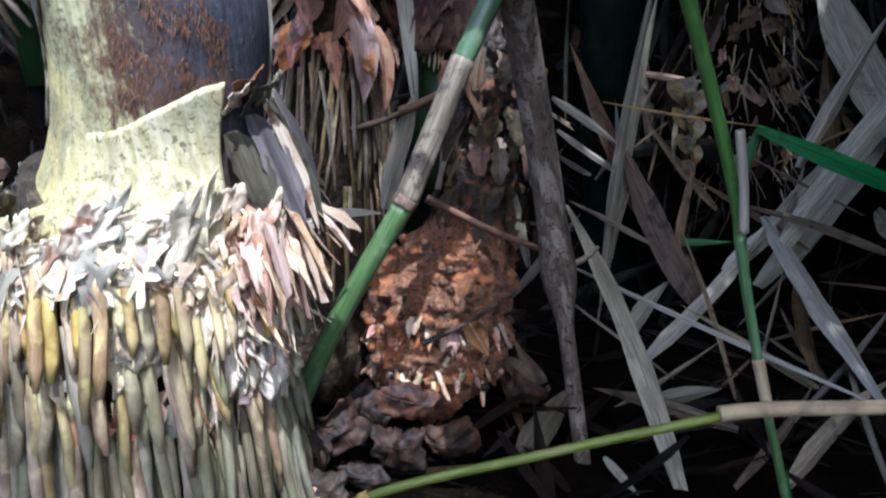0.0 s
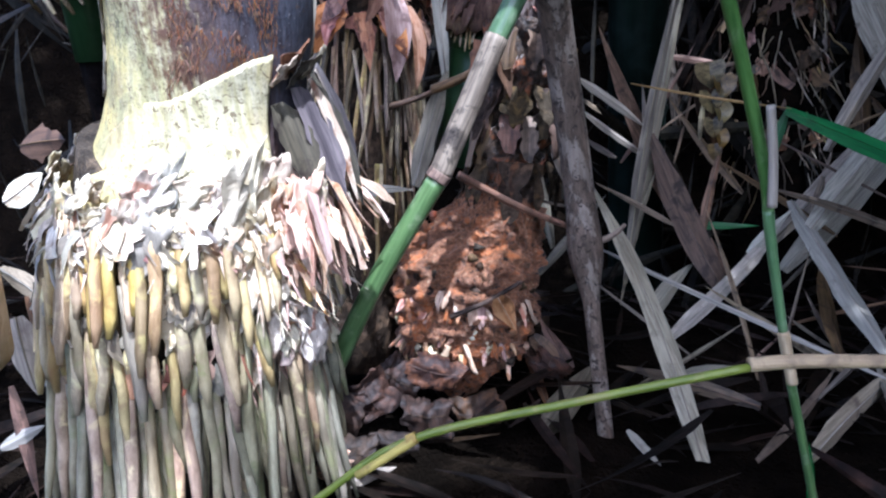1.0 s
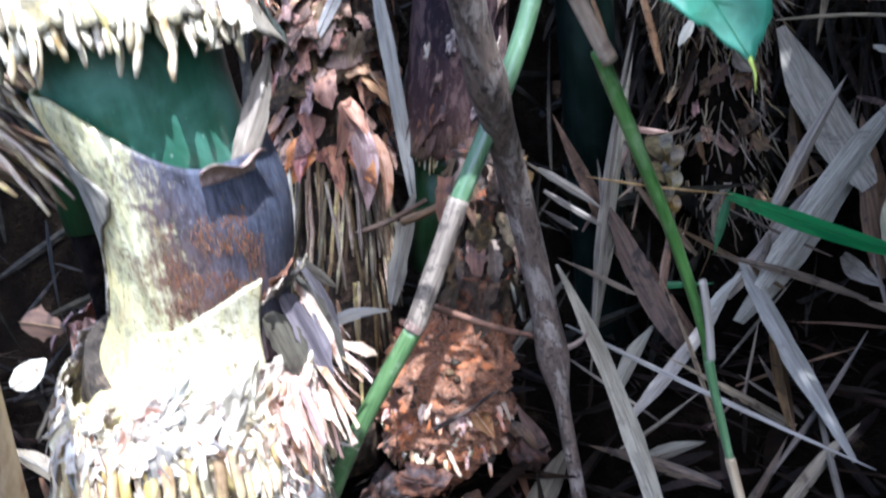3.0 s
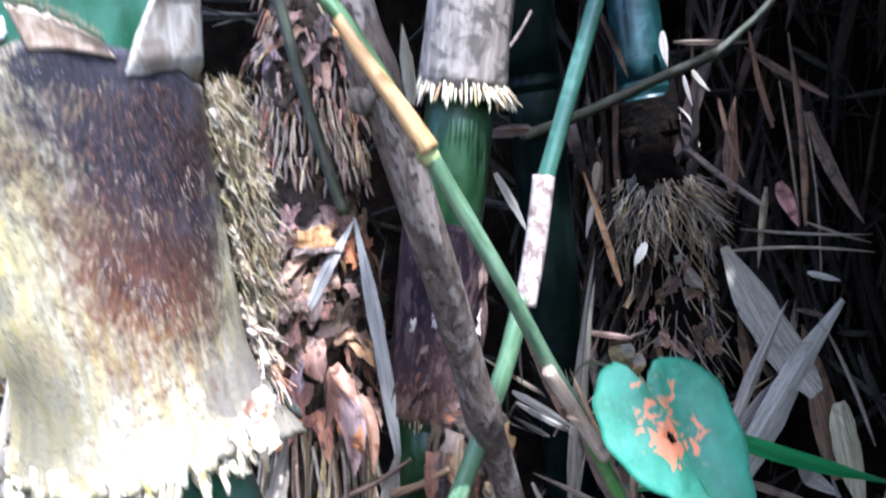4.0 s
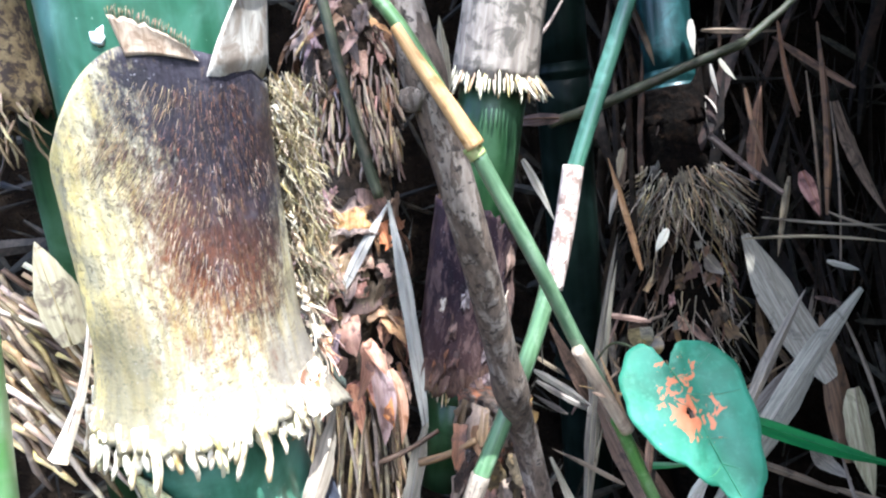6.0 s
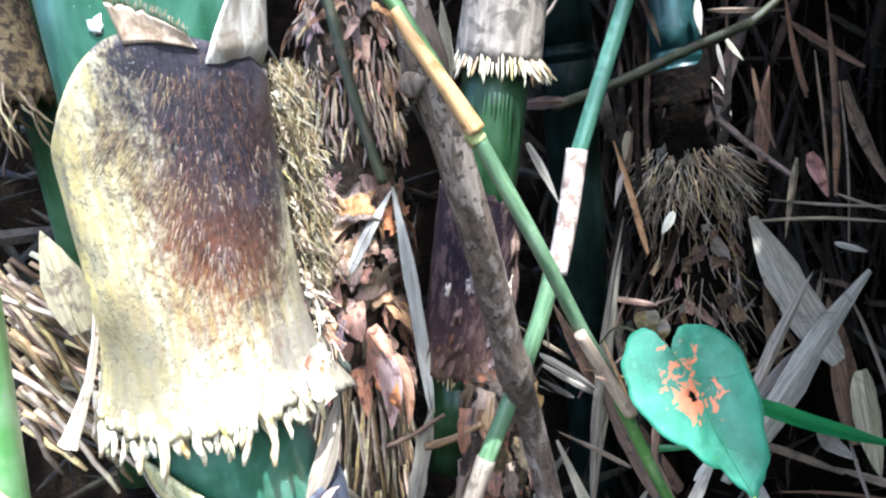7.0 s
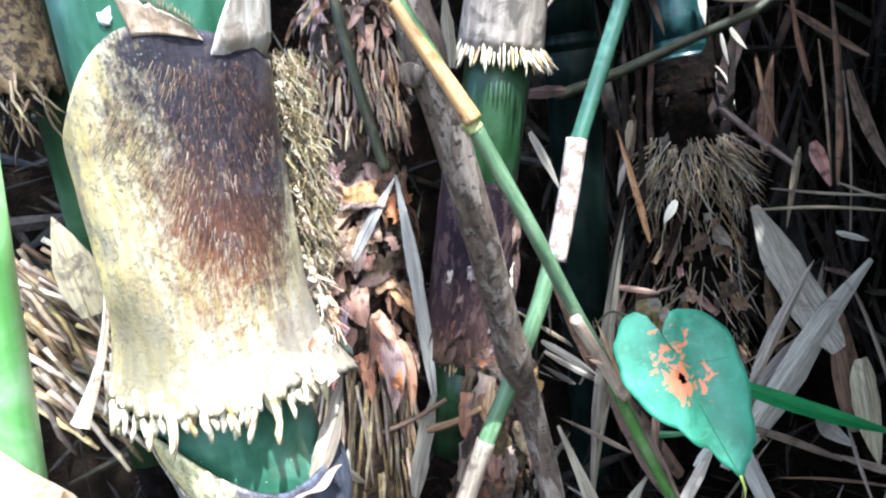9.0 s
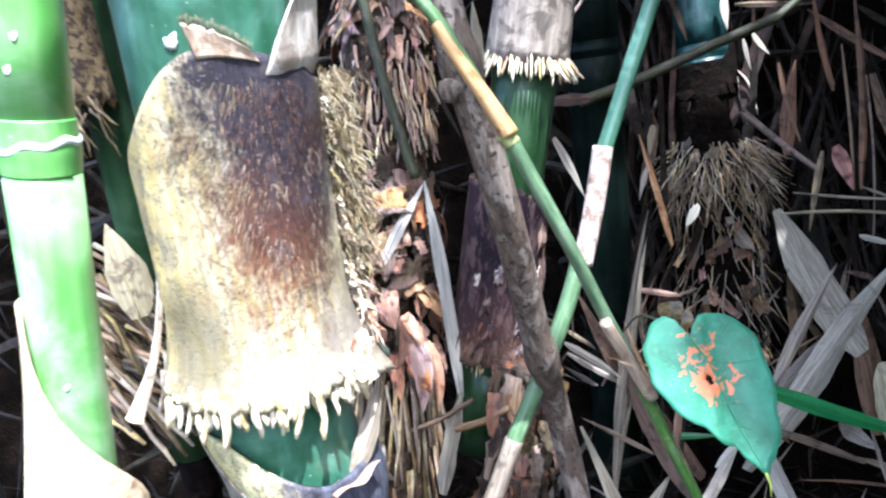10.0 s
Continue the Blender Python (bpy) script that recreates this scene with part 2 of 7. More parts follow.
GREEN = green_culm("green_culm", (0.017, 0.068, 0.034), (0.036, 0.115, 0.066), (0.11, 0.24, 0.18))
# near-black copy of the culm green; deep shade is put into its colour
GREEN_SHADE = green_culm("shade_black_culm", (0.002, 0.004, 0.003), (0.004, 0.008, 0.006), (0.008, 0.013, 0.011), 0.08)
GREEN_LIME = green_culm("lime_culm", (0.10, 0.30, 0.06), (0.18, 0.42, 0.11), (0.40, 0.58, 0.34))
STEM_GREEN = fibre("green_stem", (0.050, 0.108, 0.034), (0.100, 0.185, 0.066), (0.18, 0.25, 0.13), blotch=45, rough=0.28, vary=0.12, lo=0.52, hi=0.75, bump=0.15, spec=0.5)
STEM_GREY = fibre("grey_stem", (0.085, 0.060, 0.045), (0.235, 0.175, 0.13), (0.045, 0.032, 0.024), blotch=90, vary=0.1)
STEM_TAN = fibre("tan_stem_sheath", (0.27, 0.165, 0.085), (0.45, 0.31, 0.18), (0.18, 0.10, 0.05), blotch=50, vary=0.12)
BARK = bark_skin()
STRAW = fibre("dead_leaf_grey", (0.118, 0.098, 0.068), (0.257, 0.220, 0.161), (0.062, 0.045, 0.031), vary=0.4, lo=0.55, hi=0.8)
# dimmer copy of the grey dead leaf, for leaves that lie in shade
STRAW_SHADE = fibre("shade_dim_leaf", (0.075, 0.060, 0.040), (0.19, 0.155, 0.105), (0.045, 0.034, 0.022), vary=0.45, lo=0.5, hi=0.7)
STRAW_PALE = fibre("dead_leaf_pale", (0.202, 0.183, 0.142), (0.349, 0.318, 0.259), (0.147, 0.117, 0.080), vary=0.22, lo=0.58, hi=0.8)
STRAW_BROWN = fibre("dead_leaf_brown", (0.069, 0.041, 0.023), (0.171, 0.104, 0.062), (0.035, 0.022, 0.014), vary=0.35)
BRACT = fibre("papery_bract", (0.241, 0.101, 0.052), (0.483, 0.270, 0.167), (0.103, 0.044, 0.025), grain=(220, 220, 20), blotch=45, vary=0.38, hue=0.025)
BRACT_ORANGE = fibre("orange_bract", (0.28, 0.10, 0.035), (0.52, 0.26, 0.12), (0.11, 0.045, 0.025), grain=(160, 160, 20), blotch=50, vary=0.3, hue=0.025, lo=0.5, hi=0.64, bump=0.7, dist=0.003)
BRACT_DULL = fibre("dull_bract", (0.149, 0.077, 0.052), (0.446, 0.260, 0.186), (0.081, 0.042, 0.026), grain=(120, 120, 30), blotch=55, vary=0.4, hue=0.02, lo=0.46, hi=0.6, bump=0.8, dist=0.003)
BRACT_PALE = fibre("bleached_shred", (0.42, 0.33, 0.22), (0.70, 0.62, 0.48), (0.26, 0.15, 0.08), blotch=55, vary=0.25)
# paler copy of the red-brown shred; sunlight is put into its colour
BRACT_SALMON = fibre("sunlit_shred", (0.40, 0.24, 0.155), (0.66, 0.48, 0.36), (0.27, 0.12, 0.06), blotch=55, vary=0.3)
RED_SHRED = fibre("red_brown_shred", (0.28, 0.13, 0.075), (0.54, 0.34, 0.23), (0.68, 0.55, 0.43), blotch=60, vary=0.35)
ROOT_TAN = fibre("tan_root", (0.220, 0.149, 0.083), (0.462, 0.341, 0.209), (0.572, 0.462, 0.220), grain=(90, 90, 30), blotch=50, vary=0.35, rough=0.5, bump=0.5)
ROOT_GREEN = fibre("grey_green_root", (0.180, 0.156, 0.096), (0.360, 0.324, 0.210), (0.204, 0.210, 0.102), grain=(90, 90, 30), blotch=30, vary=0.3, rough=0.5, bump=0.5)
ROOT_GOLD = fibre("golden_root", (0.34, 0.245, 0.105), (0.54, 0.43, 0.20), (0.28, 0.19, 0.09), grain=(90, 90, 30), blotch=40, vary=0.25, rough=0.45)
ROOT_PALE = fibre("pale_root", (0.44, 0.37, 0.22), (0.70, 0.64, 0.46), (0.34, 0.26, 0.12), grain=(120, 120, 30), blotch=60, vary=0.18, rough=0.55)
ROOT_DARK = fibre("weathered_root", (0.050, 0.032, 0.016), (0.165, 0.115, 0.060), (0.22, 0.17, 0.085), grain=(120, 120, 30), blotch=50, vary=0.5, bump=0.5)
ROOT_MAUVE = fibre("mauve_root", (0.20, 0.125, 0.092), (0.44, 0.33, 0.265), (0.30, 0.17, 0.11), grain=(120, 120, 30), blotch=50, vary=0.4, bump=0.5)
ROOT_GREY = fibre("grey_root", (0.11, 0.088, 0.062), (0.32, 0.275, 0.205), (0.20, 0.15, 0.095), grain=(120, 120, 30), blotch=50, vary=0.5, bump=0.5)
MOSS = fibre("yellow_moss_fibre", (0.105, 0.078, 0.034), (0.23, 0.175, 0.085), (0.06, 0.042, 0.02), grain=(200, 200, 40), blotch=70, vary=0.35, island=True)
# heap leaves: near-black albedo carries the shade between them
LITTER = fibre("shade_litter_leaf", (0.004, 0.004, 0.003), (0.021, 0.017, 0.011), (0.004, 0.003, 0.002), vary=0.65, island=True, grain=(60, 60, 60), blotch=24, spec=0.15)
HAIR = fibre("sheath_hair", (0.022, 0.014, 0.015), (0.075, 0.040, 0.028), (0.16, 0.08, 0.045), blotch=60, vary=0.5, island=True)
HAIR_GOLD = fibre("golden_hair", (0.16, 0.10, 0.045), (0.38, 0.28, 0.15), (0.09, 0.055, 0.03), blotch=80, vary=0.4, island=True)
FLAP_OLIVE = fibre("olive_flap", (0.035, 0.045, 0.032), (0.10, 0.12, 0.09), (0.02, 0.02, 0.016), blotch=90, vary=0.05)
HAIR_PALE = fibre("glint_hair", (0.22, 0.15, 0.10), (0.42, 0.33, 0.25), (0.15, 0.10, 0.07), blotch=80, vary=0.4, island=True)
# near-black stand-in for deep shade on cores, sheath and foot
BLACK_SHADE = fibre("black_shade", (0.0015, 0.0012, 0.001), (0.005, 0.004, 0.003), (0.009, 0.006, 0.004), grain=(60, 60, 60), blotch=50, vary=0.05, bump=1.0, dist=0.006, spec=0.03, rough=0.9)
HAIR_RUST = fibre("rust_hair", (0.085, 0.036, 0.018), (0.20, 0.095, 0.045), (0.05, 0.025, 0.015), blotch=80, vary=0.5, island=True)
CRISP = fibre("crisp_leaf", (0.017, 0.010, 0.006), (0.057, 0.030, 0.016), (0.012, 0.007, 0.005), grain=(120, 120, 60), blotch=60, vary=0.4, lo=0.45, hi=0.6, bump=0.9, dist=0.003)
CRISP_WARM = fibre("warm_crisp_leaf", (0.042, 0.020, 0.010), (0.133, 0.066, 0.032), (0.021, 0.010, 0.007), grain=(120, 120, 60), blotch=60, vary=0.4, lo=0.45, hi=0.6, bump=0.9, dist=0.003)
RHIZOME = rhizome_skin()
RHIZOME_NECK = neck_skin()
DARK_BODY = fibre("dark_stump", (0.018, 0.013, 0.009), (0.06, 0.042, 0.028), (0.13, 0.08, 0.045), grain=(60, 60, 60), blotch=50, vary=0.05, bump=1.0, dist=0.006, spec=0.08)
BLADE_GREEN = fibre("green_blade", (0.014, 0.075, 0.022), (0.03, 0.13, 0.035), (0.02, 0.06, 0.02), rough=0.4, vary=0.1, blotch=20)
LICHEN = fibre("white_lichen", (0.60, 0.66, 0.60), (0.80, 0.84, 0.78), (0.5, 0.55, 0.5), blotch=300, vary=0.05)
FOLIAGE = fibre("canopy_leaf", (0.03, 0.085, 0.02), (0.07, 0.15, 0.04), (0.10, 0.16, 0.04), vary=0.3, island=True, grain=(40, 40, 40))
GREY_SHEATH = fibre("grey_sheath", (0.15, 0.125, 0.105), (0.30, 0.265, 0.22), (0.075, 0.065, 0.052), grain=(110, 110, 16), blotch=42, vary=0.03, bump=0.6, lo=0.46, hi=0.62)
SOIL = soil_skin()
SHEATH_UP = sheath_skin("upper_sheath_skin", (0.49, 0.45, 0.335), (0.44, 0.35, 0.14), (0.24, 0.21, 0.135), (0.013, 0.010, 0.014), (0.15, 0.055, 0.022), 0.85, 1.05, 0.835, 0.655, soft=1.4, slant=1.8, ochre=(0.52, 0.39, 0.115), violet=(0.030, 0.025, 0.034), turn=0.05, recede=0.07, sheen=(0.080, 0.073, 0.085), specks=0.5, mildew=0.9, mould_at=(-0.42, 0.648, 0.50, 0.052))
SHEATH_LOW = sheath_skin("lower_sheath_skin", (0.64, 0.60, 0.40), (0.50, 0.47, 0.22), (0.30, 0.30, 0.16), (0.030, 0.030, 0.042), (0.13, 0.064, 0.032), 1.12, 1.15, 0.56, 0.27, spots=0.25, soft=1.2, violet=(0.075, 0.085, 0.11), turn=0.16, ochre=(0.58, 0.46, 0.15), specks=0.6, mildew=0.6)
SHEATH_B = sheath_skin("purple_sheath_skin", (0.120, 0.072, 0.052), (0.070, 0.040, 0.030), (0.038, 0.023, 0.018), (0.010, 0.006, 0.008), (0.040, 0.022, 0.020), -0.1, 1.9, 0.66, 0.47, violet=(0.017, 0.010, 0.015), wear=0.25, sheen=(0.034, 0.022, 0.022))
SHEATH_B.node_tree.nodes["Principled BSDF"].inputs["Specular IOR Level"].default_value = 0.08
SHEATH_YEL = fibre("yellow_dry_sheath", (0.34, 0.26, 0.10), (0.55, 0.46, 0.22), (0.17, 0.12, 0.06), blotch=70, vary=0.05)
SHEATH_FOLD = sheath_skin("sheath_fold_skin", (0.66, 0.61, 0.42), (0.53, 0.48, 0.24), (0.32, 0.29, 0.15), (0.06, 0.04, 0.03), (0.2, 0.1, 0.05), -3.0, 0.1, 1.0, 0.9, spots=0.12, ochre=(0.56, 0.47, 0.18), specks=0.8, mildew=0.5)
GREY_WRAP = fibre("grey_brown_wrap", (0.12, 0.095, 0.07), (0.27, 0.23, 0.17), (0.07, 0.055, 0.045), grain=(190, 190, 40), blotch=40, vary=0.03, bump=0.6)
# darker litter copy; the deep shade of floor and heap is in its colour
LITTER_SHADE = fibre("shade_black_litter", (0.003, 0.002, 0.001), (0.019, 0.011, 0.007), (0.003, 0.002, 0.001), vary=0.6, island=True, grain=(60, 60, 60), blotch=24, spec=0.15)
PAPER = fibre("bleached_paper", (0.48, 0.385, 0.25), (0.66, 0.56, 0.40), (0.32, 0.21, 0.12), grain=(60, 60, 60), blotch=75, vary=0.1, lo=0.55, hi=0.75, bump=0.8, dist=0.003)
# shaded copies of the culm green: the shade is in the colour
GREEN_TEAL = green_culm("shade_teal_culm", (0.003, 0.014, 0.013), (0.008, 0.030, 0.028), (0.03, 0.09, 0.09), 0.8)
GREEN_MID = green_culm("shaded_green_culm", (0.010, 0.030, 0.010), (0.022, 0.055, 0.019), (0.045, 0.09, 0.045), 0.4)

# ---- tools ----
UP = Vector((0, 0, 1))


def thing(name, m, label, category, group=""):
    ob = new(name)
    ob.empty_display_size = 0.02
    ob.matrix_world = m
    return tagged(ob, label, category, group)


def part(name, bm, material, parent=None, label="", m=None, smooth=True):
    """Links a bmesh (or a ready mesh) as one object, in the local frame of its parent."""
    if isinstance(bm, bmesh.types.BMesh):
        me = bpy.data.meshes.new(name)
        bmesh.ops.recalc_face_normals(bm, faces=bm.faces)
        bm.to_mesh(me)
        bm.free()
        me.materials.append(material)
        if smooth:
            me.shade_smooth()
    else:
        me = bm
    ob = new(name, me)
    if parent is not None:
        ob.parent = parent
    if m is not None:
        ob.matrix_basis = m
    if label:
        ob["label"] = label
    return ob


def bend(points, steps=6):
    """Points along a smooth curve through a few given ones."""
    p = [Vector(q) for q in points]
    if len(p) == 2:
        return [p[0].lerp(p[1], i / steps) for i in range(steps + 1)]
    out = []
    for i in range(len(p) - 1):
        a, b = p[max(i - 1, 0)], p[i]
        c, d = p[i + 1], p[min(i + 2, len(p) - 1)]
        for j in range(steps):
            t = j / steps
            out.append(0.5 * (2 * b + (c - a) * t + (2 * a - 5 * b + 4 * c - d) * t * t + (3 * b - a - 3 * c + d) * t ** 3))
    out.append(p[-1])
    return out


def tube(points, radius, sides=8, bm=None, wobble=0.0, rng=random):
    """A closed tube along points; radius is a number or a function of 0..1."""
    bm = bm or bmesh.new()
    n = len(points)
    rings, side = [], None
    for i, p in enumerate(points):
        d = (points[min(i + 1, n - 1)] - points[max(i - 1, 0)]).normalized()
        if side is None:
            side = d.cross(UP if abs(d.z) < 0.9 else Vector((1, 0, 0))).normalized()
        side = (side - d * side.dot(d)).normalized()
        up = d.cross(side)
        r = radius(i / (n - 1)) if callable(radius) else radius
        ring = []
        for j in range(sides):
            a = 2 * math.pi * j / sides
            k = r * (1 + wobble * (rng.random() - 0.5))
            ring.append(bm.verts.new(p + side * math.cos(a) * k + up * math.sin(a) * k))
        rings.append(ring)
    for a, b in zip(rings, rings[1:]):
        for j in range(sides):
            bm.faces.new((a[j], a[(j + 1) % sides], b[(j + 1) % sides], b[j]))
    bm.faces.new(rings[0][::-1])
    bm.faces.new(rings[-1])
    return bm


def frame_along(p0, p1, facing=(0, -1, 0.25)):
    """Matrix at p0 with z towards p1 and y away from the facing direction."""
    z = (Vector(p1) - Vector(p0)).normalized()
    y = -Vector(facing)
    y = (y - z * y.dot(z)).normalized()
    x = y.cross(z)
    m = Matrix((x, y, z)).transposed().to_4x4()
    m.translation = p0
    return m


def ribbon(length, width, profile="leaf", sag=0.0, sway=0.0, fold=0.25, twist=0.0, thick=0.0006, rows=10, rough=0.0, seed=0, bm=None, m=None):
    """A thin closed blade along z: a keel, two margins and a back."""
    rng = random.Random(seed)
    bm = bm or bmesh.new()
    m = m or Matrix.Identity(4)
    rings = []
    for i in range(rows + 1):
        t = i / rows
        if profile == "leaf":
            w = (0.08 + 0.92 * math.sin(math.pi * (0.07 + 0.93 * t) ** 0.8)) * (1 + 0.10 * (rng.random() - 0.5)) if t < 1 else 0.03
        elif profile == "strap":
            w = min(1.0, 0.45 + 2.6 * t, 0.22 + 2.4 * (1 - t)) * (1 + 0.12 * (rng.random() - 0.5))
        elif profile == "flare":
            w = 0.30 + 0.70 * t ** 2.5
        elif profile == "torn":
            w = (0.45 + 0.9 * rng.random()) * (1.0 if t < 0.75 else 0.55)
        elif profile == "scale":
            w = (1 - t ** 2.2) * (0.75 + 0.5 * t) if t < 1 else 0.03
        else:
            w = max(0.04, 1 - t)
        h = 0.5 * width * w * (1 + rough * (rng.random() - 0.5))
        c = Vector((sway * math.sin(math.pi * t), sag * math.sin(math.pi * t) + sag * 0.6 * t * t, length * t))
        a = twist * t
        ax, ay = Vector((math.cos(a), math.sin(a), 0)), Vector((-math.sin(a), math.cos(a), 0))
        jag = Vector((0, 0, length / rows * rough * (rng.random() - 0.5)))
        pts = (c - ax * h + ay * h * fold + jag, c - ay * thick * 0.5, c + ax * h + ay * h * fold - jag, c + ay * (thick * 0.5))
        rings.append([bm.verts.new(m @ p) for p in pts])
    for a, b in zip(rings, rings[1:]):
        for j in range(4):
            bm.faces.new((a[j], a[(j + 1) % 4], b[(j + 1) % 4], b[j]))
        for j in range(4):
            bm.edges.get((a[j], b[j])).smooth = False
    for ring in (rings[0], rings[-1]):
        for j in range(4):
            bm.edges.get((ring[j], ring[(j + 1) % 4])).smooth = False
    bm.faces.new(rings[0][::-1])
    bm.faces.new(rings[-1])
    return bm


def blade(name, p0, p1, width, material, label, category="leaf", group="", facing=(0, -1, 0.25), **shape):
    """A single dead or living leaf blade from p0 to p1, with its midrib as a part."""
    length = (Vector(p1) - Vector(p0)).length
    rng = random.Random(shape.get("seed", 0) * 7 + 1)
    shape.setdefault("sag", length * 0.06 * (rng.random() - 0.5))
    shape.setdefault("sway", length * 0.05 * (rng.random() - 0.5))
    shape.setdefault("twist", 0.7 * (rng.random() - 0.5))
    shape.setdefault("rough", 0.14)
    ob = part(name, ribbon(length, width, **shape), material, m=frame_along(p0, p1, facing))
    if width > 0.014:
        sag, sway = shape["sag"], shape["sway"]
        line = [Vector((sway * math.sin(math.pi * t), sag * math.sin(math.pi * t) + sag * 0.6 * t * t - 0.0004, length * t)) for t in np.linspace(0.0, 0.93, 9)]
        part("midrib", tube(line, lambda t: 0.0011 - 0.0008 * t, 5), material, ob)
    return tagged(ob, label, category, group)


def shell(bm, cols, rows, point, thick=0.0025):
    """A closed curved sheet: point(u, v, depth) for u, v in 0..1."""
    out = [[bm.verts.new(point(i / cols, j / rows, 0.0)) for i in range(cols + 1)] for j in range(rows + 1)]
    inn = [[bm.verts.new(point(i / cols, j / rows, thick)) for i in range(cols + 1)] for j in range(rows + 1)]
    for j in range(rows):
        for i in range(cols):
            bm.faces.new((out[j][i], out[j][i + 1], out[j + 1][i + 1], out[j + 1][i]))
            bm.faces.new((inn[j][i], inn[j + 1][i], inn[j + 1][i + 1], inn[j][i + 1]))
    for i in range(cols):
        bm.faces.new((out[0][i + 1], out[0][i], inn[0][i], inn[0][i + 1]))
        bm.faces.new((out[rows][i], out[rows][i + 1], inn[rows][i + 1], inn[rows][i]))
    for j in range(rows):
        bm.faces.new((out[j][0], out[j + 1][0], inn[j + 1][0], inn[j][0]))
        bm.faces.new((out[j + 1][cols], out[j][cols], inn[j][cols], inn[j + 1][cols]))
    return bm


def around(a, r, s):
    """A point at angle a (degrees, 0 towards the viewer's side), radius r and height s of a culm."""
    return Vector((math.sin(radians(a)) * r, -math.cos(radians(a)) * r, s))


def root_mesh(name, length, r, material, bends, seed):
    """One aerial root hanging along -z, with a few kinks and a blunt tip."""
    rng = random.Random(seed)
    pts = [Vector((0, 0, 0.004))]
    x = y = 0.0
    for i in range(1, 6):
        x += bends * (rng.random() - 0.5)
        y += bends * (rng.random() - 0.5)
        pts.append(Vector((x, y, -length * i / 5)))
    bm = tube(pts, lambda t: r * (0.85 + 0.3 * rng.random()) * (1.0 if t < 0.75 else (0.92 if t < 0.95 else 0.45)), 6, rng=rng)
    me = bpy.data.meshes.new(name)
    bmesh.ops.recalc_face_normals(bm, faces=bm.faces)
    bm.to_mesh(me)
    bm.free()
    me.materials.append(material)
    me.shade_smooth()
    return me


def root_ring(parent, meshes, count, a_from, a_to, r, s, splay, rng, s_jit=0.006, r_jit=0.004, lean=8, name="root", size=(0.75, 1.2), plumb=None, at=around):
    """Hangs roots round a culm, each an object on a shared mesh."""
    for i in range(count):
        a = a_from + (a_to - a_from) * (i + 0.5 + 0.7 * (rng.random() - 0.5)) / count
        p = at(a, r + r_jit * (rng.random() - 0.5) * 2, s + s_jit * (rng.random() - 0.5) * 2)
        k = size[0] + (size[1] - size[0]) * rng.random()
        hang = plumb or Matrix.Identity(4)
        m = (Matrix.Translation(p) @ hang @ Euler((0, 0, radians(a))).to_matrix().to_4x4()
             @ Euler((-radians(splay + lean * (rng.random() - 0.5)), radians(lean * (rng.random() - 0.5) * 1.6), 0)).to_matrix().to_4x4()
             @ Matrix.Diagonal((0.85 + 0.3 * rng.random(), 0.85 + 0.3 * rng.random(), k, 1)))
        part(name, rng.choice(meshes), None, parent, m=m)


def culm_frame(base, lean):
    """Frame of a culm that stands on base and leans by (dx, dy) per metre of height."""
    z = Vector((lean[0], lean[1], 1)).normalized()
    y = (Vector((0, 1, 0)) - z * z.y).normalized()
    m = Matrix((y.cross(z), y, z)).transposed().to_4x4()
    m.translation = base
    return m


def culm_bm(r, s0, s1, nodes=(), taper=0.0, sides=48, ridge=0.004):
    """A bamboo tube with swollen rings at its nodes."""
    levels = sorted({s0, s1, *np.linspace(s0, s1, max(2, int((s1 - s0) / 0.06)))} | {n + d for n in nodes for d in (-0.012, -0.005, -0.001, 0.003, 0.007, 0.014)})
    bm = bmesh.new()
    rings = []
    for s in levels:
        k = r * (1 - taper * (s - s0))
        for n in nodes:
            d = s - n
            k += ridge * math.exp(-(d / 0.006) ** 2) - ridge * 0.4 * math.exp(-((d - 0.006) / 0.003) ** 2)
        rings.append([bm.verts.new((k * math.cos(2 * math.pi * j / sides), k * math.sin(2 * math.pi * j / sides), s)) for j in range(sides)])
    for a, b in zip(rings, rings[1:]):
        for j in range(sides):
            bm.faces.new((a[j], a[(j + 1) % sides], b[(j + 1) % sides], b[j]))
    bm.faces.new(rings[0][::-1])
    bm.faces.new(rings[-1])
    return bm


def fringe(parent, name, material, count, a_from, a_to, r, s, length, width, rng, splay=(10, 40), profile="spike", label="", down=True, roll=25, at=around):
    """Torn shreds round a culm, each its own part."""
    for i in range(count):
        a = a_from + (a_to - a_from) * (i + rng.random()) / count
        L = length * (0.55 + 0.9 * rng.random())
        bm = ribbon(L, width * (0.5 + rng.random()), profile, sag=L * 0.2 * (rng.random() - 0.3), sway=L * 0.15 * (rng.random() - 0.5),
                    twist=1.6 * (rng.random() - 0.5), rows=6, rough=0.5, fold=0.5 * rng.random() - 0.1, thick=0.0008, seed=rng.random())
        tip = splay[0] + (splay[1] - splay[0]) * rng.random()
        turn = Euler((radians(180 - tip if down else tip), radians(roll * (rng.random() - 0.5)), 0), "XYZ").to_matrix().to_4x4()
        m = Matrix.Translation(at(a, r, s + 0.02 * (rng.random() - 0.5))) @ Euler((0, 0, radians(a))).to_matrix().to_4x4() @ turn
        part(name, bm, material, parent, label, m)


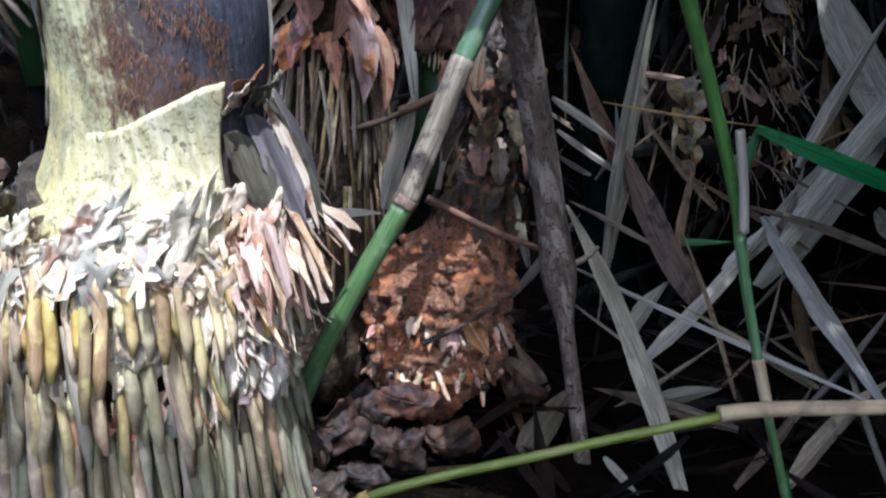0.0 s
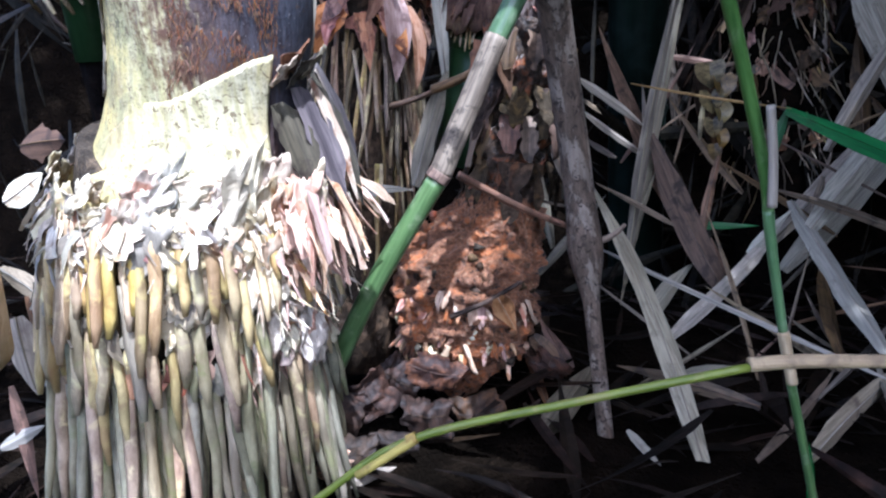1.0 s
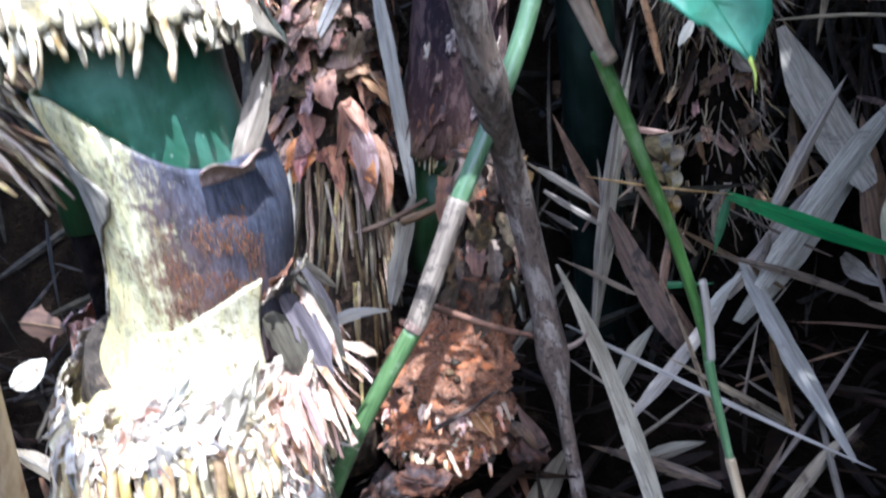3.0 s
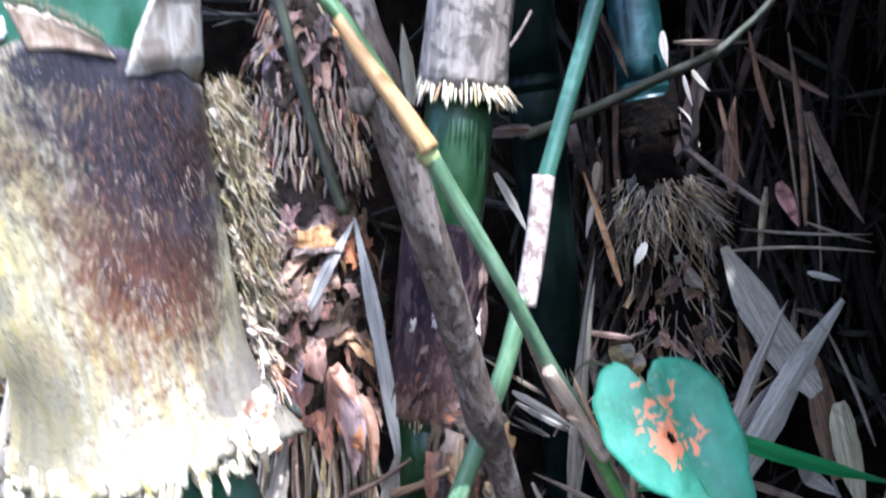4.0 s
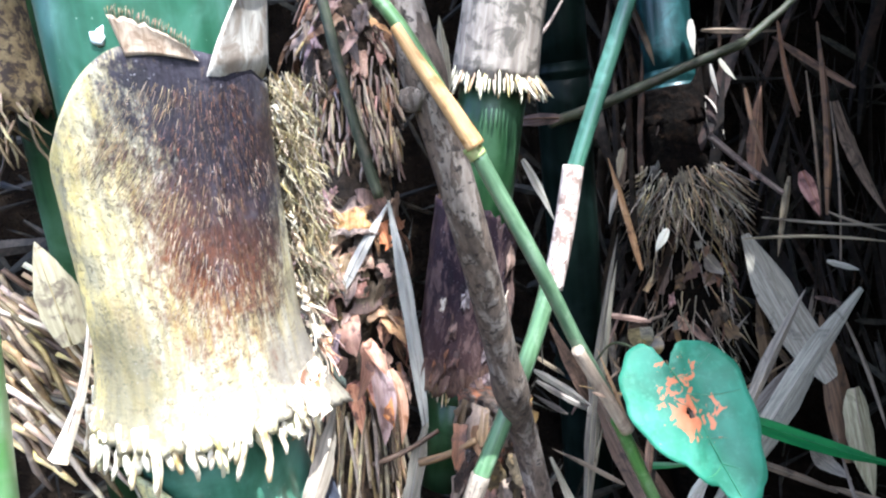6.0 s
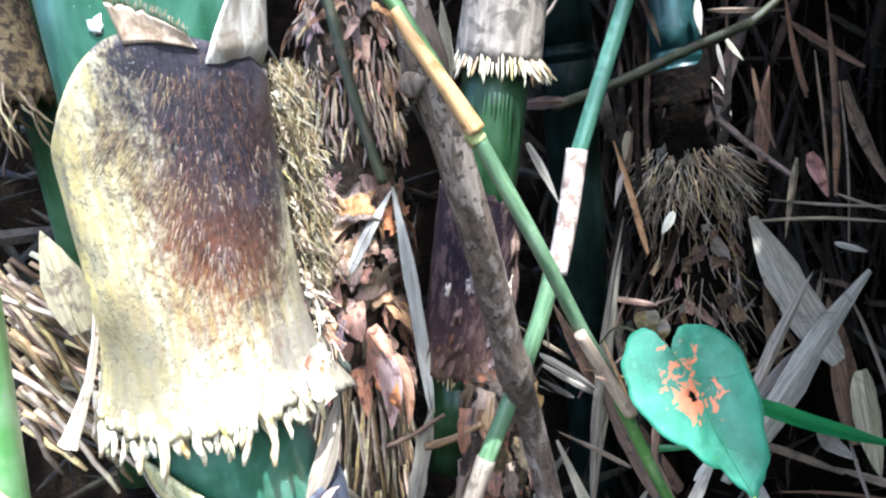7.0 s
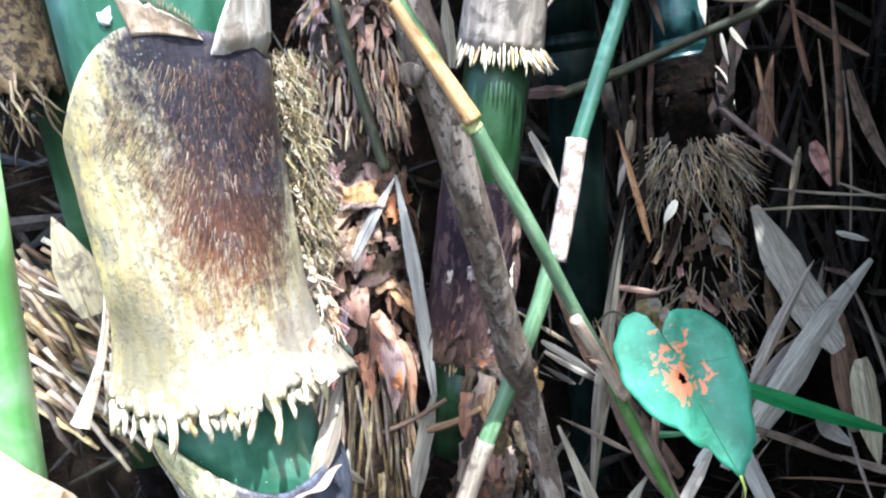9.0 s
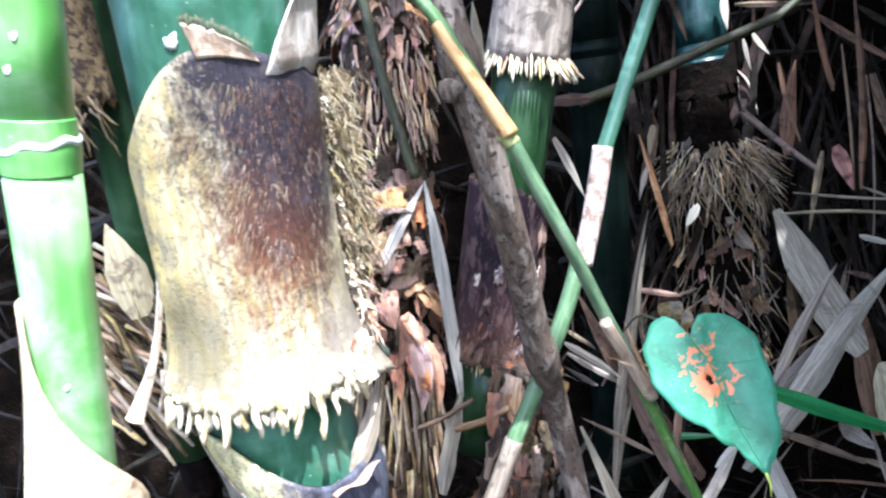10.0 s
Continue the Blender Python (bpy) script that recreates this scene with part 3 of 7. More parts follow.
def culm_parts(parent, r, s0, s1, nodes, taper, sides, material, label, ridge=0.004, bow=None):
    """Internodes and node rings of a culm, each a part."""
    stops = [s0, *nodes, s1]
    for a, b in zip(stops, stops[1:]):
        if b - a < 0.02:
            continue
        bm = bmesh.new()
        levels = np.linspace(a, b, max(2, int((b - a) / (0.015 if bow else 0.05))))
        rings = []
        for s in levels:
            k = r * (1 - taper * (s - s0))
            x = bow(s) if bow else 0.0
            rings.append([bm.verts.new((x + k * math.cos(2 * math.pi * j / sides), k * math.sin(2 * math.pi * j / sides), s)) for j in range(sides)])
        for p, q in zip(rings, rings[1:]):
            for j in range(sides):
                bm.faces.new((p[j], p[(j + 1) % sides], q[(j + 1) % sides], q[j]))
        bm.faces.new(rings[0][::-1])
        bm.faces.new(rings[-1])
        part("internode", bm, material, parent, label)
    for n in nodes:
        part("node", culm_bm(r * (1 - taper * (n - s0)) + 0.0004, n - 0.013, n + 0.015, (n,), 0.0, sides, ridge), material, parent, "swollen node ring")


def flake(parent, name, material, a, s, da, ds, r, tilt, seed, label="", about=around):
    """A crumpled scrap of sheath with a torn outline, lying round a culm."""
    def at(u, v, d):
        x, y = 2 * u - 1, 2 * v - 1
        ang = math.atan2(y, x)
        c, e = math.cos(ang), math.sin(ang)
        k = 0.85 + 0.45 * noise.noise(Vector((c * 1.6, e * 1.6, seed * 3.7))) + 0.30 * noise.noise(Vector((c * 5, e * 5, seed * 1.3)))
        crease = noise.noise(Vector((x * 1.3, y * 1.3, seed))) + 0.35 * noise.noise(Vector((x * 3.2, y * 3.2, seed + 9)))
        return about(a + da * x * k, r + 0.0042 * crease - tilt * y * ds - d, s + ds * y * k + 0.25 * ds * x)
    return part(name, shell(bmesh.new(), 14, 10, at, 0.0009), material, parent, label)

# ---- ground ----
def smooth(a, b, x):
    t = min(max((x - a) / (b - a), 0.0), 1.0)
    return t * t * (3 - 2 * t)


def ground_height(x, y):
    """Humus floor that climbs steeply behind the clump, as a heap of litter between the culms."""
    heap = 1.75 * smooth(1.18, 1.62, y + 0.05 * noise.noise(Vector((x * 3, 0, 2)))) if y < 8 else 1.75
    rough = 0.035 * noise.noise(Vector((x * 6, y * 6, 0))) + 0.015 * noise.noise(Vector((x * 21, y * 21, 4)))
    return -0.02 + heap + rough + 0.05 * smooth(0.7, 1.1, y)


def build_ground():
    far = [3, 5, 9, 18, 40, 100, 300, 900]
    xs = [-v for v in far[::-1]] + list(np.linspace(-2, 2.4, 100)) + far
    ys = [-v for v in far[::-1]] + list(np.linspace(-2, 2.4, 110)) + far
    verts = [(x, y, ground_height(x, y)) for y in ys for x in xs]
    w = len(xs)
    faces = [(j * w + i, j * w + i + 1, (j + 1) * w + i + 1, (j + 1) * w + i) for j in range(len(ys) - 1) for i in range(w - 1)]
    me = bpy.data.meshes.new("ground")
    me.from_pydata(verts, [], faces)
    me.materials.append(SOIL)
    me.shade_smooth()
    tagged(new("ground", me), "humus floor and steep litter heap behind bamboo, blackened for shade", "ground", kind="structure")


build_ground()


def scatter_litter(count, seed, pick, size, name, label, material, slim=0.06, category="leaf litter"):
    """Uncounted dead leaves, joined."""
    rng = random.Random(seed)
    verts, faces = [], []
    for _ in range(count):
        p, tilt = pick(rng)
        L = size[0] + (size[1] - size[0]) * rng.random() ** 1.5
        w = L * (slim + 0.07 * rng.random())
        m = Matrix.Translation(p) @ Euler((radians(tilt[0]), radians(tilt[1]), radians(tilt[2]))).to_matrix().to_4x4()
        sag, fold, tw = L * 0.12 * (rng.random() - 0.5), 0.5 * rng.random(), 1.5 * (rng.random() - 0.5)
        base, rows = len(verts), 5
        for i in range(rows + 1):
            t = i / rows
            h = 0.5 * w * min(1.0, 0.3 + 3 * t) * max(0.05, min(1.0, 2 * (1 - t)))
            c = Vector((0, sag * math.sin(math.pi * t), L * (t - 0.5)))
            ax, ay = Vector((math.cos(tw * t), math.sin(tw * t), 0)), Vector((-math.sin(tw * t), math.cos(tw * t), 0))
            for q in (c - ax * h + ay * h * fold, c - ay * 0.0004, c + ax * h + ay * h * fold, c + ay * 0.0004):
                verts.append(m @ q)
        for i in range(rows):
            for j in range(4):
                a, b = base + i * 4 + j, base + i * 4 + (j + 1) % 4
                faces.append((a, b, b + 4, a + 4))
        faces += [(base + 3, base + 2, base + 1, base), tuple(base + rows * 4 + j for j in range(4))]
    me = bpy.data.meshes.new(name)
    me.from_pydata(verts, [], faces)
    me.materials.append(material)
    tagged(new(name, me), label, category, kind="stuff")


def on_heap(rng):
    x, z = -1.3 + 2.9 * rng.random(), -0.02 + 1.5 * rng.random() ** 1.2
    y = 1.05 + 0.12 * z + 0.22 * rng.random() - (0.25 * rng.random() if x < -0.35 else 0.0)
    return Vector((x, y, z)), (40 * (rng.random() - 0.5), 180 * rng.random(), 60 * (rng.random() - 0.5))


def on_top(rng):
    x, z = 0.25 + 1.1 * rng.random(), 0.45 + 0.9 * rng.random()
    return Vector((x, 1.03 + 0.10 * z + 0.15 * rng.random(), z)), (24 * (rng.random() - 0.5), 50 * (rng.random() - 0.5), 60 * (rng.random() - 0.5))


def on_floor(rng):
    x, y = -1.0 + 2.2 * rng.random(), 0.35 + 0.8 * rng.random()
    return Vector((x, y, ground_height(x, y) + 0.004 + 0.05 * rng.random())), (90 + 35 * (rng.random() - 0.5), 30 * (rng.random() - 0.5), 360 * rng.random())


scatter_litter(750, 3, on_heap, (0.10, 0.36), "heap_litter", "heap of dead bamboo leaves, shade put into their colour", LITTER, 0.03)
scatter_litter(310, 6, on_top, (0.16, 0.42), "standing_straw", "thin upright dead stalks and straws, blackened for shade", LITTER_SHADE, 0.008)
scatter_litter(640, 4, on_floor, (0.05, 0.20), "floor_litter", "dead bamboo leaves scattered on humus, blackened for shade", LITTER_SHADE)

# ---- the big culm ----
AXIS_A = culm_frame((-0.1846, 0.541, -0.03), (-0.0194, -0.2685))


def flare(s, low, high, r_low, r_mid, r_high):
    t = (s - low) / (high - low)
    return r_mid + (r_low - r_mid) * max(0.0, 1 - t / 0.28) ** 2 + (r_high - r_mid) * max(0.0, (t - 0.55) / 0.45) ** 2


def bow(s):
    """Sideways bend of the big culm towards its foot."""
    return 0.012 * smooth(0.575, 0.47, s) - 0.054 * smooth(0.47, 0.24, s)


def bowed(a, r, s):
    p = around(a, r, s)
    p.x += bow(s)
    return p


def big_culm():
    rng = random.Random(11)
    top = thing("big_bamboo_culm", AXIS_A, "thick green bamboo culm with yellowish sheaths and root rings", "bamboo")
    culm_parts(top, 0.0615, 0.0, 4.2, (0.335, 0.615, 1.05, 1.5, 2.0, 2.5, 3.0, 3.5), 0.06, 64, GREEN, "waxy blue-green culm wall", bow=bow)

    # upper sheath: rounded shoulder on one side, straight free margin on the other
    low, high = 0.605, 0.835

    def crown(a):
        return high - 0.085 * max(0.0, (22 - a) / 97) ** 2.1 - 0.012 * smooth(60, 110, a) + 0.019 * smooth(92, 12, a) * smooth(-46, 8, a)

    def wrap(u, v, d):
        a = -150 + 262 * u
        torn = 0.006 * noise.noise(Vector((a * 0.25, 1.7, 0))) - 0.032 * smooth(60, 105, a) + 0.004 * noise.noise(Vector((a * 0.9, 3, 0)))
        s = low + torn * (1 - v) + (crown(a) - low) * v
        r = flare(s, low, high, 0.083, 0.0695, 0.069) + 0.0012 * noise.noise(Vector((a * 0.05, s * 30, 0)))
        r += 0.006 * smooth(60, 100, a) * (1 - v) ** 2 + 0.0012 * math.sin(a * 0.9 + 2 * math.sin(a * 0.13)) * max(0.0, 1 - v * 3.0)
        d *= 1 - 0.85 * smooth(0.88, 1.0, u)
        r -= 0.004 * smooth(0.94, 1.0, u)
        a += smooth(0.93, 1.0, u) * (7 * noise.noise(Vector((s * 26, 2, 5))) + 4 * noise.noise(Vector((s * 90, 7, 5))))
        return around(a, r - d, s)

    sheath = part("upper_sheath", shell(bmesh.new(), 110, 44, wrap), SHEATH_UP, top, "yellowish sheath with a dark felted patch")
    # felt of stiff hairs lying on the sheath
    bm = bmesh.new()
    for _ in range(6200):
        a, s = -35 + 135 * rng.random(), 0.655 + 0.175 * rng.random()
        edge = 14 - 30 * math.exp(-((s - 0.79) / 0.03) ** 2) + 220 * max(0.0, 0.72 - s) + 22 * noise.noise(Vector((a * 0.06, s * 45, 2)))
        if s > crown(a) - 0.004 or rng.random() > smooth(edge - 10, edge + 22, a) * smooth(0.655, 0.715, s + 0.03 * noise.noise(Vector((a * 0.15, 0, 8)))):
            continue
        r = flare(s, low, high, 0.083, 0.0695, 0.069)
        p = around(a, r + 0.0002, s)
        q = around(a - 4.5 * smooth(55, -5, a) + 3.0 * (rng.random() - 0.5), r + 0.0006 + 0.0010 * rng.random(), s - 0.003 - 0.005 * rng.random())
        w = around(a + 0.22, r, s) - around(a, r, s)
        bm.faces.new([bm.verts.new(v) for v in (p - w, p + w, q)])
    tagged(part("sheath_hairs", bm, HAIR, sheath, "dark brown stiff hairs"), kind="stuff")
    # paler hairs whose colour stands in for glints on the dark felt
    bm = bmesh.new()
    for _ in range(700):
        a, s = 5 + 85 * rng.random(), 0.655 + 0.13 * rng.random()
        if noise.noise(Vector((a * 0.05, s * 40, 6))) < 0.0:
            continue
        r = flare(s, low, high, 0.083, 0.0695, 0.069)
        p = around(a, r + 0.0004, s)
        q = around(a - 3.0 * smooth(55, -5, a) + 2.0 * (rng.random() - 0.5), r + 0.0012, s - 0.003 - 0.006 * rng.random())
        w = around(a + 0.20, r, s) - around(a, r, s)
        bm.faces.new([bm.verts.new(v) for v in (p - w, p + w, q)])
    tagged(part("sheath_hairs", bm, HAIR_PALE, sheath, "pale stiff hairs standing in for glints"), kind="stuff")
    bm = bmesh.new()
    for _ in range(1000):
        s = 0.645 + 0.19 * rng.random()
        rim_a = 14 - 30 * math.exp(-((s - 0.79) / 0.03) ** 2) + 220 * max(0.0, 0.72 - s) + 22 * noise.noise(Vector((1.5, s * 45, 2)))
        a = rim_a + rng.gauss(2, 11) if s > 0.69 else 15 + 75 * rng.random()
        if s > crown(a) - 0.004 or a > 95:
            continue
        r = flare(s, low, high, 0.083, 0.0695, 0.069)
        L = 0.004 + 0.007 * rng.random()
        p = around(a, r + 0.0004, s)
        q = around(a - 620 * L * smooth(60, -10, a) + 2.0 * (rng.random() - 0.5), r + 0.0016, s - L)
        w = around(a + 0.12, r, s) - around(a, r, s)
        bm.faces.new([bm.verts.new(v) for v in (p - w, p + w, q)])
    tagged(part("sheath_hairs", bm, HAIR_GOLD, sheath, "golden stiff hairs at the rim of the felt"), kind="stuff")
    # dark torn corner of the sheath, hooked outwards
    def hook(u, v, d):
        x = 2 * u - 1
        return around(103 + 9 * v + 5 * x * (1 - v), 0.088 + 0.016 * v - d, 0.615 - 0.034 * v - 0.006 * math.sin(2.4 * v) + 0.004 * x)
    part("torn_corner", shell(bmesh.new(), 8, 12, hook, 0.0015), FLAP_OLIVE, sheath, "dark olive torn corner")
    # ligule: a brown fringed flap, and the erect pale blade beside it
    def flap(u, v, d):
        a = 10 + 31 * u
        s = crown(a) - 0.006 + v * (0.007 + 0.017 * (1 - u) ** 0.8 * (0.85 + 0.25 * noise.noise(Vector((u * 12, 4, 0)))))
        return around(a - 4 * v, 0.0700 + 0.002 * v * v - d, s)
    part("ligule", shell(bmesh.new(), 24, 8, flap, 0.0012), LIGULE, sheath, "brown fringed ligule")
    for i in range(60):
        u = i / 59
        p = flap(u, 1.0, 0.0005)
        q = p + Vector((0.003 * rng.random(), -0.001, 0.003 + 0.003 * rng.random()))
        part("bristle", tube([p, p.lerp(q, 0.5) + Vector((0, -0.0005, 0)), q], lambda t: 0.00022 * (1 - 0.6 * t), 4), BRACT, sheath)

    def tongue(u, v, d):
        left, right = 43 + 55 * v ** 1.45, 106 - 5 * v
        a = left + (right - left) * u
        return around(a, 0.0672 + 0.004 * smooth(0, 0.12, v) + 0.011 * v - 0.008 * math.sin(math.pi * u) * v - d, high - 0.006 + 0.100 * v + 0.002 * noise.noise(Vector((u * 6, v * 3, 4))))
    part("sheath_blade", shell(bmesh.new(), 18, 20, tongue, 0.0012), BLADE_PALE, sheath, "erect pale triangular blade")

    # roots under the upper sheath
    pale = [root_mesh("root", 0.018 + 0.003 * i, 0.0022 + 0.0002 * (i % 3), ROOT_PALE, 0.003, 20 + i) for i in range(6)]
    root_ring(top, pale, 90, -175, 175, 0.074, low + 0.010, 10, rng, 0.005, 0.003, 14)
    root_ring(top, pale, 64, -110, 112, 0.0795, low + 0.006, 12, rng, 0.007, 0.003, 16)
    fringe(top, "torn_shred", BRACT_PALE, 26, 60, 112, 0.080, low + 0.015, 0.026, 0.010, rng, (0, 22), "torn")
    # frayed free margin down the side
    for i in range(30):
        s = 0.592 + 0.15 * rng.random() ** 1.2
        flake(top, "torn_shred", rng.choice((BRACT_PALE, PAPER, BRACT, RED_SHRED)), 103 + 14 * rng.random(), s, 3 + 5 * rng.random(), 0.005 + 0.011 * rng.random(), 0.074 + 0.010 * rng.random() + 0.10 * max(0, 0.70 - s), 0.5 * rng.random(), 500 + i)
    fringe(top, "torn_fibre", BRACT_PALE, 26, 98, 120, 0.078, 0.66, 0.022, 0.003, rng, (0, 50), "spike", roll=110)
    fringe(top, "torn_fibre", RED_SHRED, 26, 98, 120, 0.084, 0.625, 0.024, 0.003, rng, (0, 50), "spike", roll=110)

    for i in range(26):
        s = 0.62 + 0.19 * rng.random() ** 1.3
        flake(top, "torn_shred", rng.choice((BRACT_PALE, BRACT_PALE, STRAW, PAPER)), 100 + 12 * rng.random(), s, 2 + 4 * rng.random(), 0.005 + 0.008 * rng.random(), 0.0735 + 0.004 * rng.random() + 0.08 * max(0, 0.68 - s), 0.4 * rng.random(), 900 + i)
    # lower sheath, split into two overlapping wraps with a slanting rim
    lo2, hi2 = 0.352, 0.565

    def rim(a):
        return hi2 - 0.052 * smooth(-35, 40, a) + 0.012 * smooth(60, 110, a)

    def low_radius(a, s):
        slim = smooth(20, -60, a) * (0.0085 - 0.006 * smooth(0.50, 0.56, s))
        return flare(s, lo2, hi2, 0.083, 0.0705, 0.068) - slim + 0.004 * smooth(40, 95, a) * smooth(0.56, 0.46, s)

    def wrap2(u, v, d):
        a = -150 + 262 * u
        s = lo2 + (rim(a) - lo2) * v
        r = low_radius(a, s) + 0.0012 * noise.noise(Vector((a * 0.06, s * 26, 7)))
        return bowed(a, r - d, s)
    lower = part("lower_sheath", shell(bmesh.new(), 96, 34, wrap2), SHEATH_LOW, top, "spotted yellow-green sheath with a brown patch")

    bm = bmesh.new()
    for _ in range(1500):
        a, s = 4 + 56 * rng.random(), 0.400 + 0.085 * rng.random()
        if s > rim(a) - 0.004 or noise.noise(Vector((a * 0.08, s * 50, 4))) < -0.15:
            continue
        r = low_radius(a, s)
        p, w = bowed(a, r + 0.0002, s), bowed(a + 0.3, r, s) - bowed(a, r, s)
        q = bowed(a + 5.0 * (rng.random() - 0.5), r + 0.0012, s - 0.003 - 0.004 * rng.random())
        bm.faces.new([bm.verts.new(v) for v in (p - w, p + w, q)])
    tagged(part("sheath_hairs", bm, HAIR_RUST, lower, "brown stiff hairs"), kind="stuff")

    def wrap3(u, v, d):
        a = -120 + 176 * u
        ragged = 0.0025 * noise.noise(Vector((a * 0.07, 5, 2))) + 0.0006 * noise.noise(Vector((a * 0.5, 1, 2)))
        s = 0.316 + (0.402 + 0.024 * smooth(-5, 55, a) - 0.045 * smooth(-5, -60, a) + ragged - 0.316) * v
        under = low_radius(a, max(s, lo2))
        r = under + 0.0003 + 0.0026 * smooth(12, 50, a) + 0.016 * max(0.0, 1 - v * 1.25) ** 1.6 + 0.0022 * (1 - v) * noise.noise(Vector((a * 0.05, s * 40, 9)))
        return bowed(a, r - d, s)
    part("lower_sheath_fold", shell(bmesh.new(), 96, 22, wrap3, 0.0012), SHEATH_FOLD, top, "outer fold of the yellow sheath")

    def wrap4(u, v, d):
        s = 0.40 + 0.160 * v
        edge = -58 + 46 * max(0.0, 1 - abs(s - 0.500) / 0.050) + 2 * math.sin(s * 300)
        a = -150 + (edge + 150) * u
        return bowed(a, low_radius(a, s) + 0.0022 + 0.0008 * noise.noise(Vector((a * 0.1, s * 50, 3))) - d, s)
    part("grey_wrap", shell(bmesh.new(), 40, 30, wrap4, 0.002), GREY_WRAP, top, "grey-brown overlapping sheath side")

    def curl(u, v, d):
        a = 34 + 34 * u
        s = 0.503 + v * (0.013 + 0.003 * math.sin(u * 9))
        return bowed(a, 0.0715 + 0.016 * v * v - d, s)
    part("lower_ligule", shell(bmesh.new(), 20, 8, curl, 0.0015), LIGULE, lower, "curled tan ligule")
    back = AXIS_A.inverted()
    for p0, p1, w, mat, label, tw in LOWER_BLADES:
        p0, p1 = back @ Vector(p0), back @ Vector(p1)
        bm = ribbon((p1 - p0).length, w, "leaf", sag=-0.006, sway=0.005, fold=0.5, twist=tw, rows=14, thick=0.0012, rough=0.2, seed=3)
        part("lower_blade", bm, mat, lower, label, frame_along(p0, p1))
    # long dry flaps on the sunny side of the collar
    flaps = ((60, 0.394, 0.070, 0.026, FLAP_DARK, 0.0765), (71, 0.402, 0.095, 0.026, SHEATH_B2, 0.078), (80, 0.406, 0.095, 0.013, BRACT_PALE, 0.0815), (87, 0.406, 0.105, 0.020, FLAP_DARK, 0.080),
             (95, 0.411, 0.09, 0.020, SHEATH_B2, 0.080), (104, 0.406, 0.10, 0.020, STRAW, 0.079))
    for a, s, L, w, mat, r in flaps:
        bm = ribbon(L, w, "leaf", sag=0.002, sway=0.004, fold=0.2, twist=0.5, rows=12, rough=0.3, thick=0.0012, seed=a)
        part("dry_flap", bm, mat, top, "", Matrix.Translation(bowed(a, r, s)) @ Euler((0, 0, radians(a))).to_matrix().to_4x4() @ Euler((radians(166), radians(-6), 0)).to_matrix().to_4x4())
    # torn curl and the tall grey flap over it
    for i, (a, s, da, ds, mat) in enumerate(((66, 0.42, 9, 0.013, STRAW_BROWN), (72, 0.412, 7, 0.010, FLAP_DARK), (58, 0.415, 6, 0.008, BRACT_PALE), (80, 0.417, 6, 0.010, STRAW))):
        flake(top, "torn_shred", mat, a, s, da, ds, 0.079 + 0.002 * i, -0.5, 700 + i, about=bowed)
    # collar of torn papery remains
    for i in range(44):
        a = -118 + 196 * (i + rng.random()) / 44
        flake(top, "torn_paper", rng.choice((PAPER, PAPER, BRACT_PALE, BRACT_PALE, STRAW_PALE)), a, 0.338 + 0.026 * (rng.random() - 0.4), 4 + 7 * rng.random(), 0.007 + 0.011 * rng.random(), 0.091 + 0.007 * rng.random(), 0.3 * rng.random(), i, "bleached torn sheath scrap", about=bowed)
    for mat, c, w, L in ((BRACT_PALE, 80, 0.009, 0.024), (PAPER, 70, 0.011, 0.026), (BRACT, 26, 0.008, 0.026), (STRAW_PALE, 30, 0.006, 0.030)):
        fringe(top, "torn_paper", mat, c, -120, 84, 0.095, 0.332, L, w, rng, (0, 40), "torn", roll=110, at=bowed)
    for i in range(18):
        a = 22 + 60 * (i + rng.random()) / 18
        flake(top, "torn_paper", rng.choice((PAPER, BRACT_PALE)), a, 0.279 + 0.075 * rng.random(), 5 + 6 * rng.random(), 0.014 + 0.020 * rng.random(), 0.098 + 0.008 * rng.random(), 0.3 * rng.random(), 800 + i, "bleached torn sheath scrap", about=bowed)
    for i in range(26):
        a = 8 + 90 * (i + rng.random()) / 26
        flake(top, "torn_paper", rng.choice((PAPER, BRACT_PALE, BRACT, STRAW_PALE)), a, 0.234 + 0.085 * rng.random(), 4 + 6 * rng.random(), 0.010 + 0.016 * rng.random(), 0.102 + 0.006 * rng.random(), 0.2 * rng.random(), 100 + i, "torn tan sheath scrap", about=bowed)
    for i in range(46):
        flake(top, "torn_paper", rng.choice((PAPER, BRACT_PALE, BRACT_PALE, RED_SHRED)), 42 + 78 * rng.random(), 0.17 + 0.16 * rng.random() ** 0.7, 3 + 5 * rng.random(), 0.008 + 0.016 * rng.random(), 0.106 + 0.010 * rng.random(), 0.5 * (rng.random() - 0.3), 1600 + i, "bleached torn sheath scrap", about=bowed)
    for i in range(34):
        flake(top, "torn_paper", rng.choice((BRACT_PALE, PAPER, BRACT_SALMON)), 52 + 62 * rng.random(), 0.215 + 0.12 * rng.random(), 4 + 5 * rng.random(), 0.012 + 0.018 * rng.random(), 0.112 + 0.012 * rng.random(), 0.5 * (rng.random() - 0.2), 1700 + i, "salmon sheath scrap, paled to look sunlit", about=bowed)
    fringe(top, "red_shred", BRACT_SALMON, 46, 56, 120, 0.114, 0.330, 0.050, 0.010, rng, (5, 40), "torn", roll=70, at=bowed)
    fringe(top, "red_shred", BRACT_SALMON, 60, 48, 122, 0.108, 0.300, 0.040, 0.006, rng, (0, 40), "torn", roll=90, at=bowed)
    fringe(top, "red_shred", BRACT_PALE, 60, 48, 122, 0.110, 0.275, 0.040, 0.006, rng, (0, 45), "spike", roll=90, at=bowed)
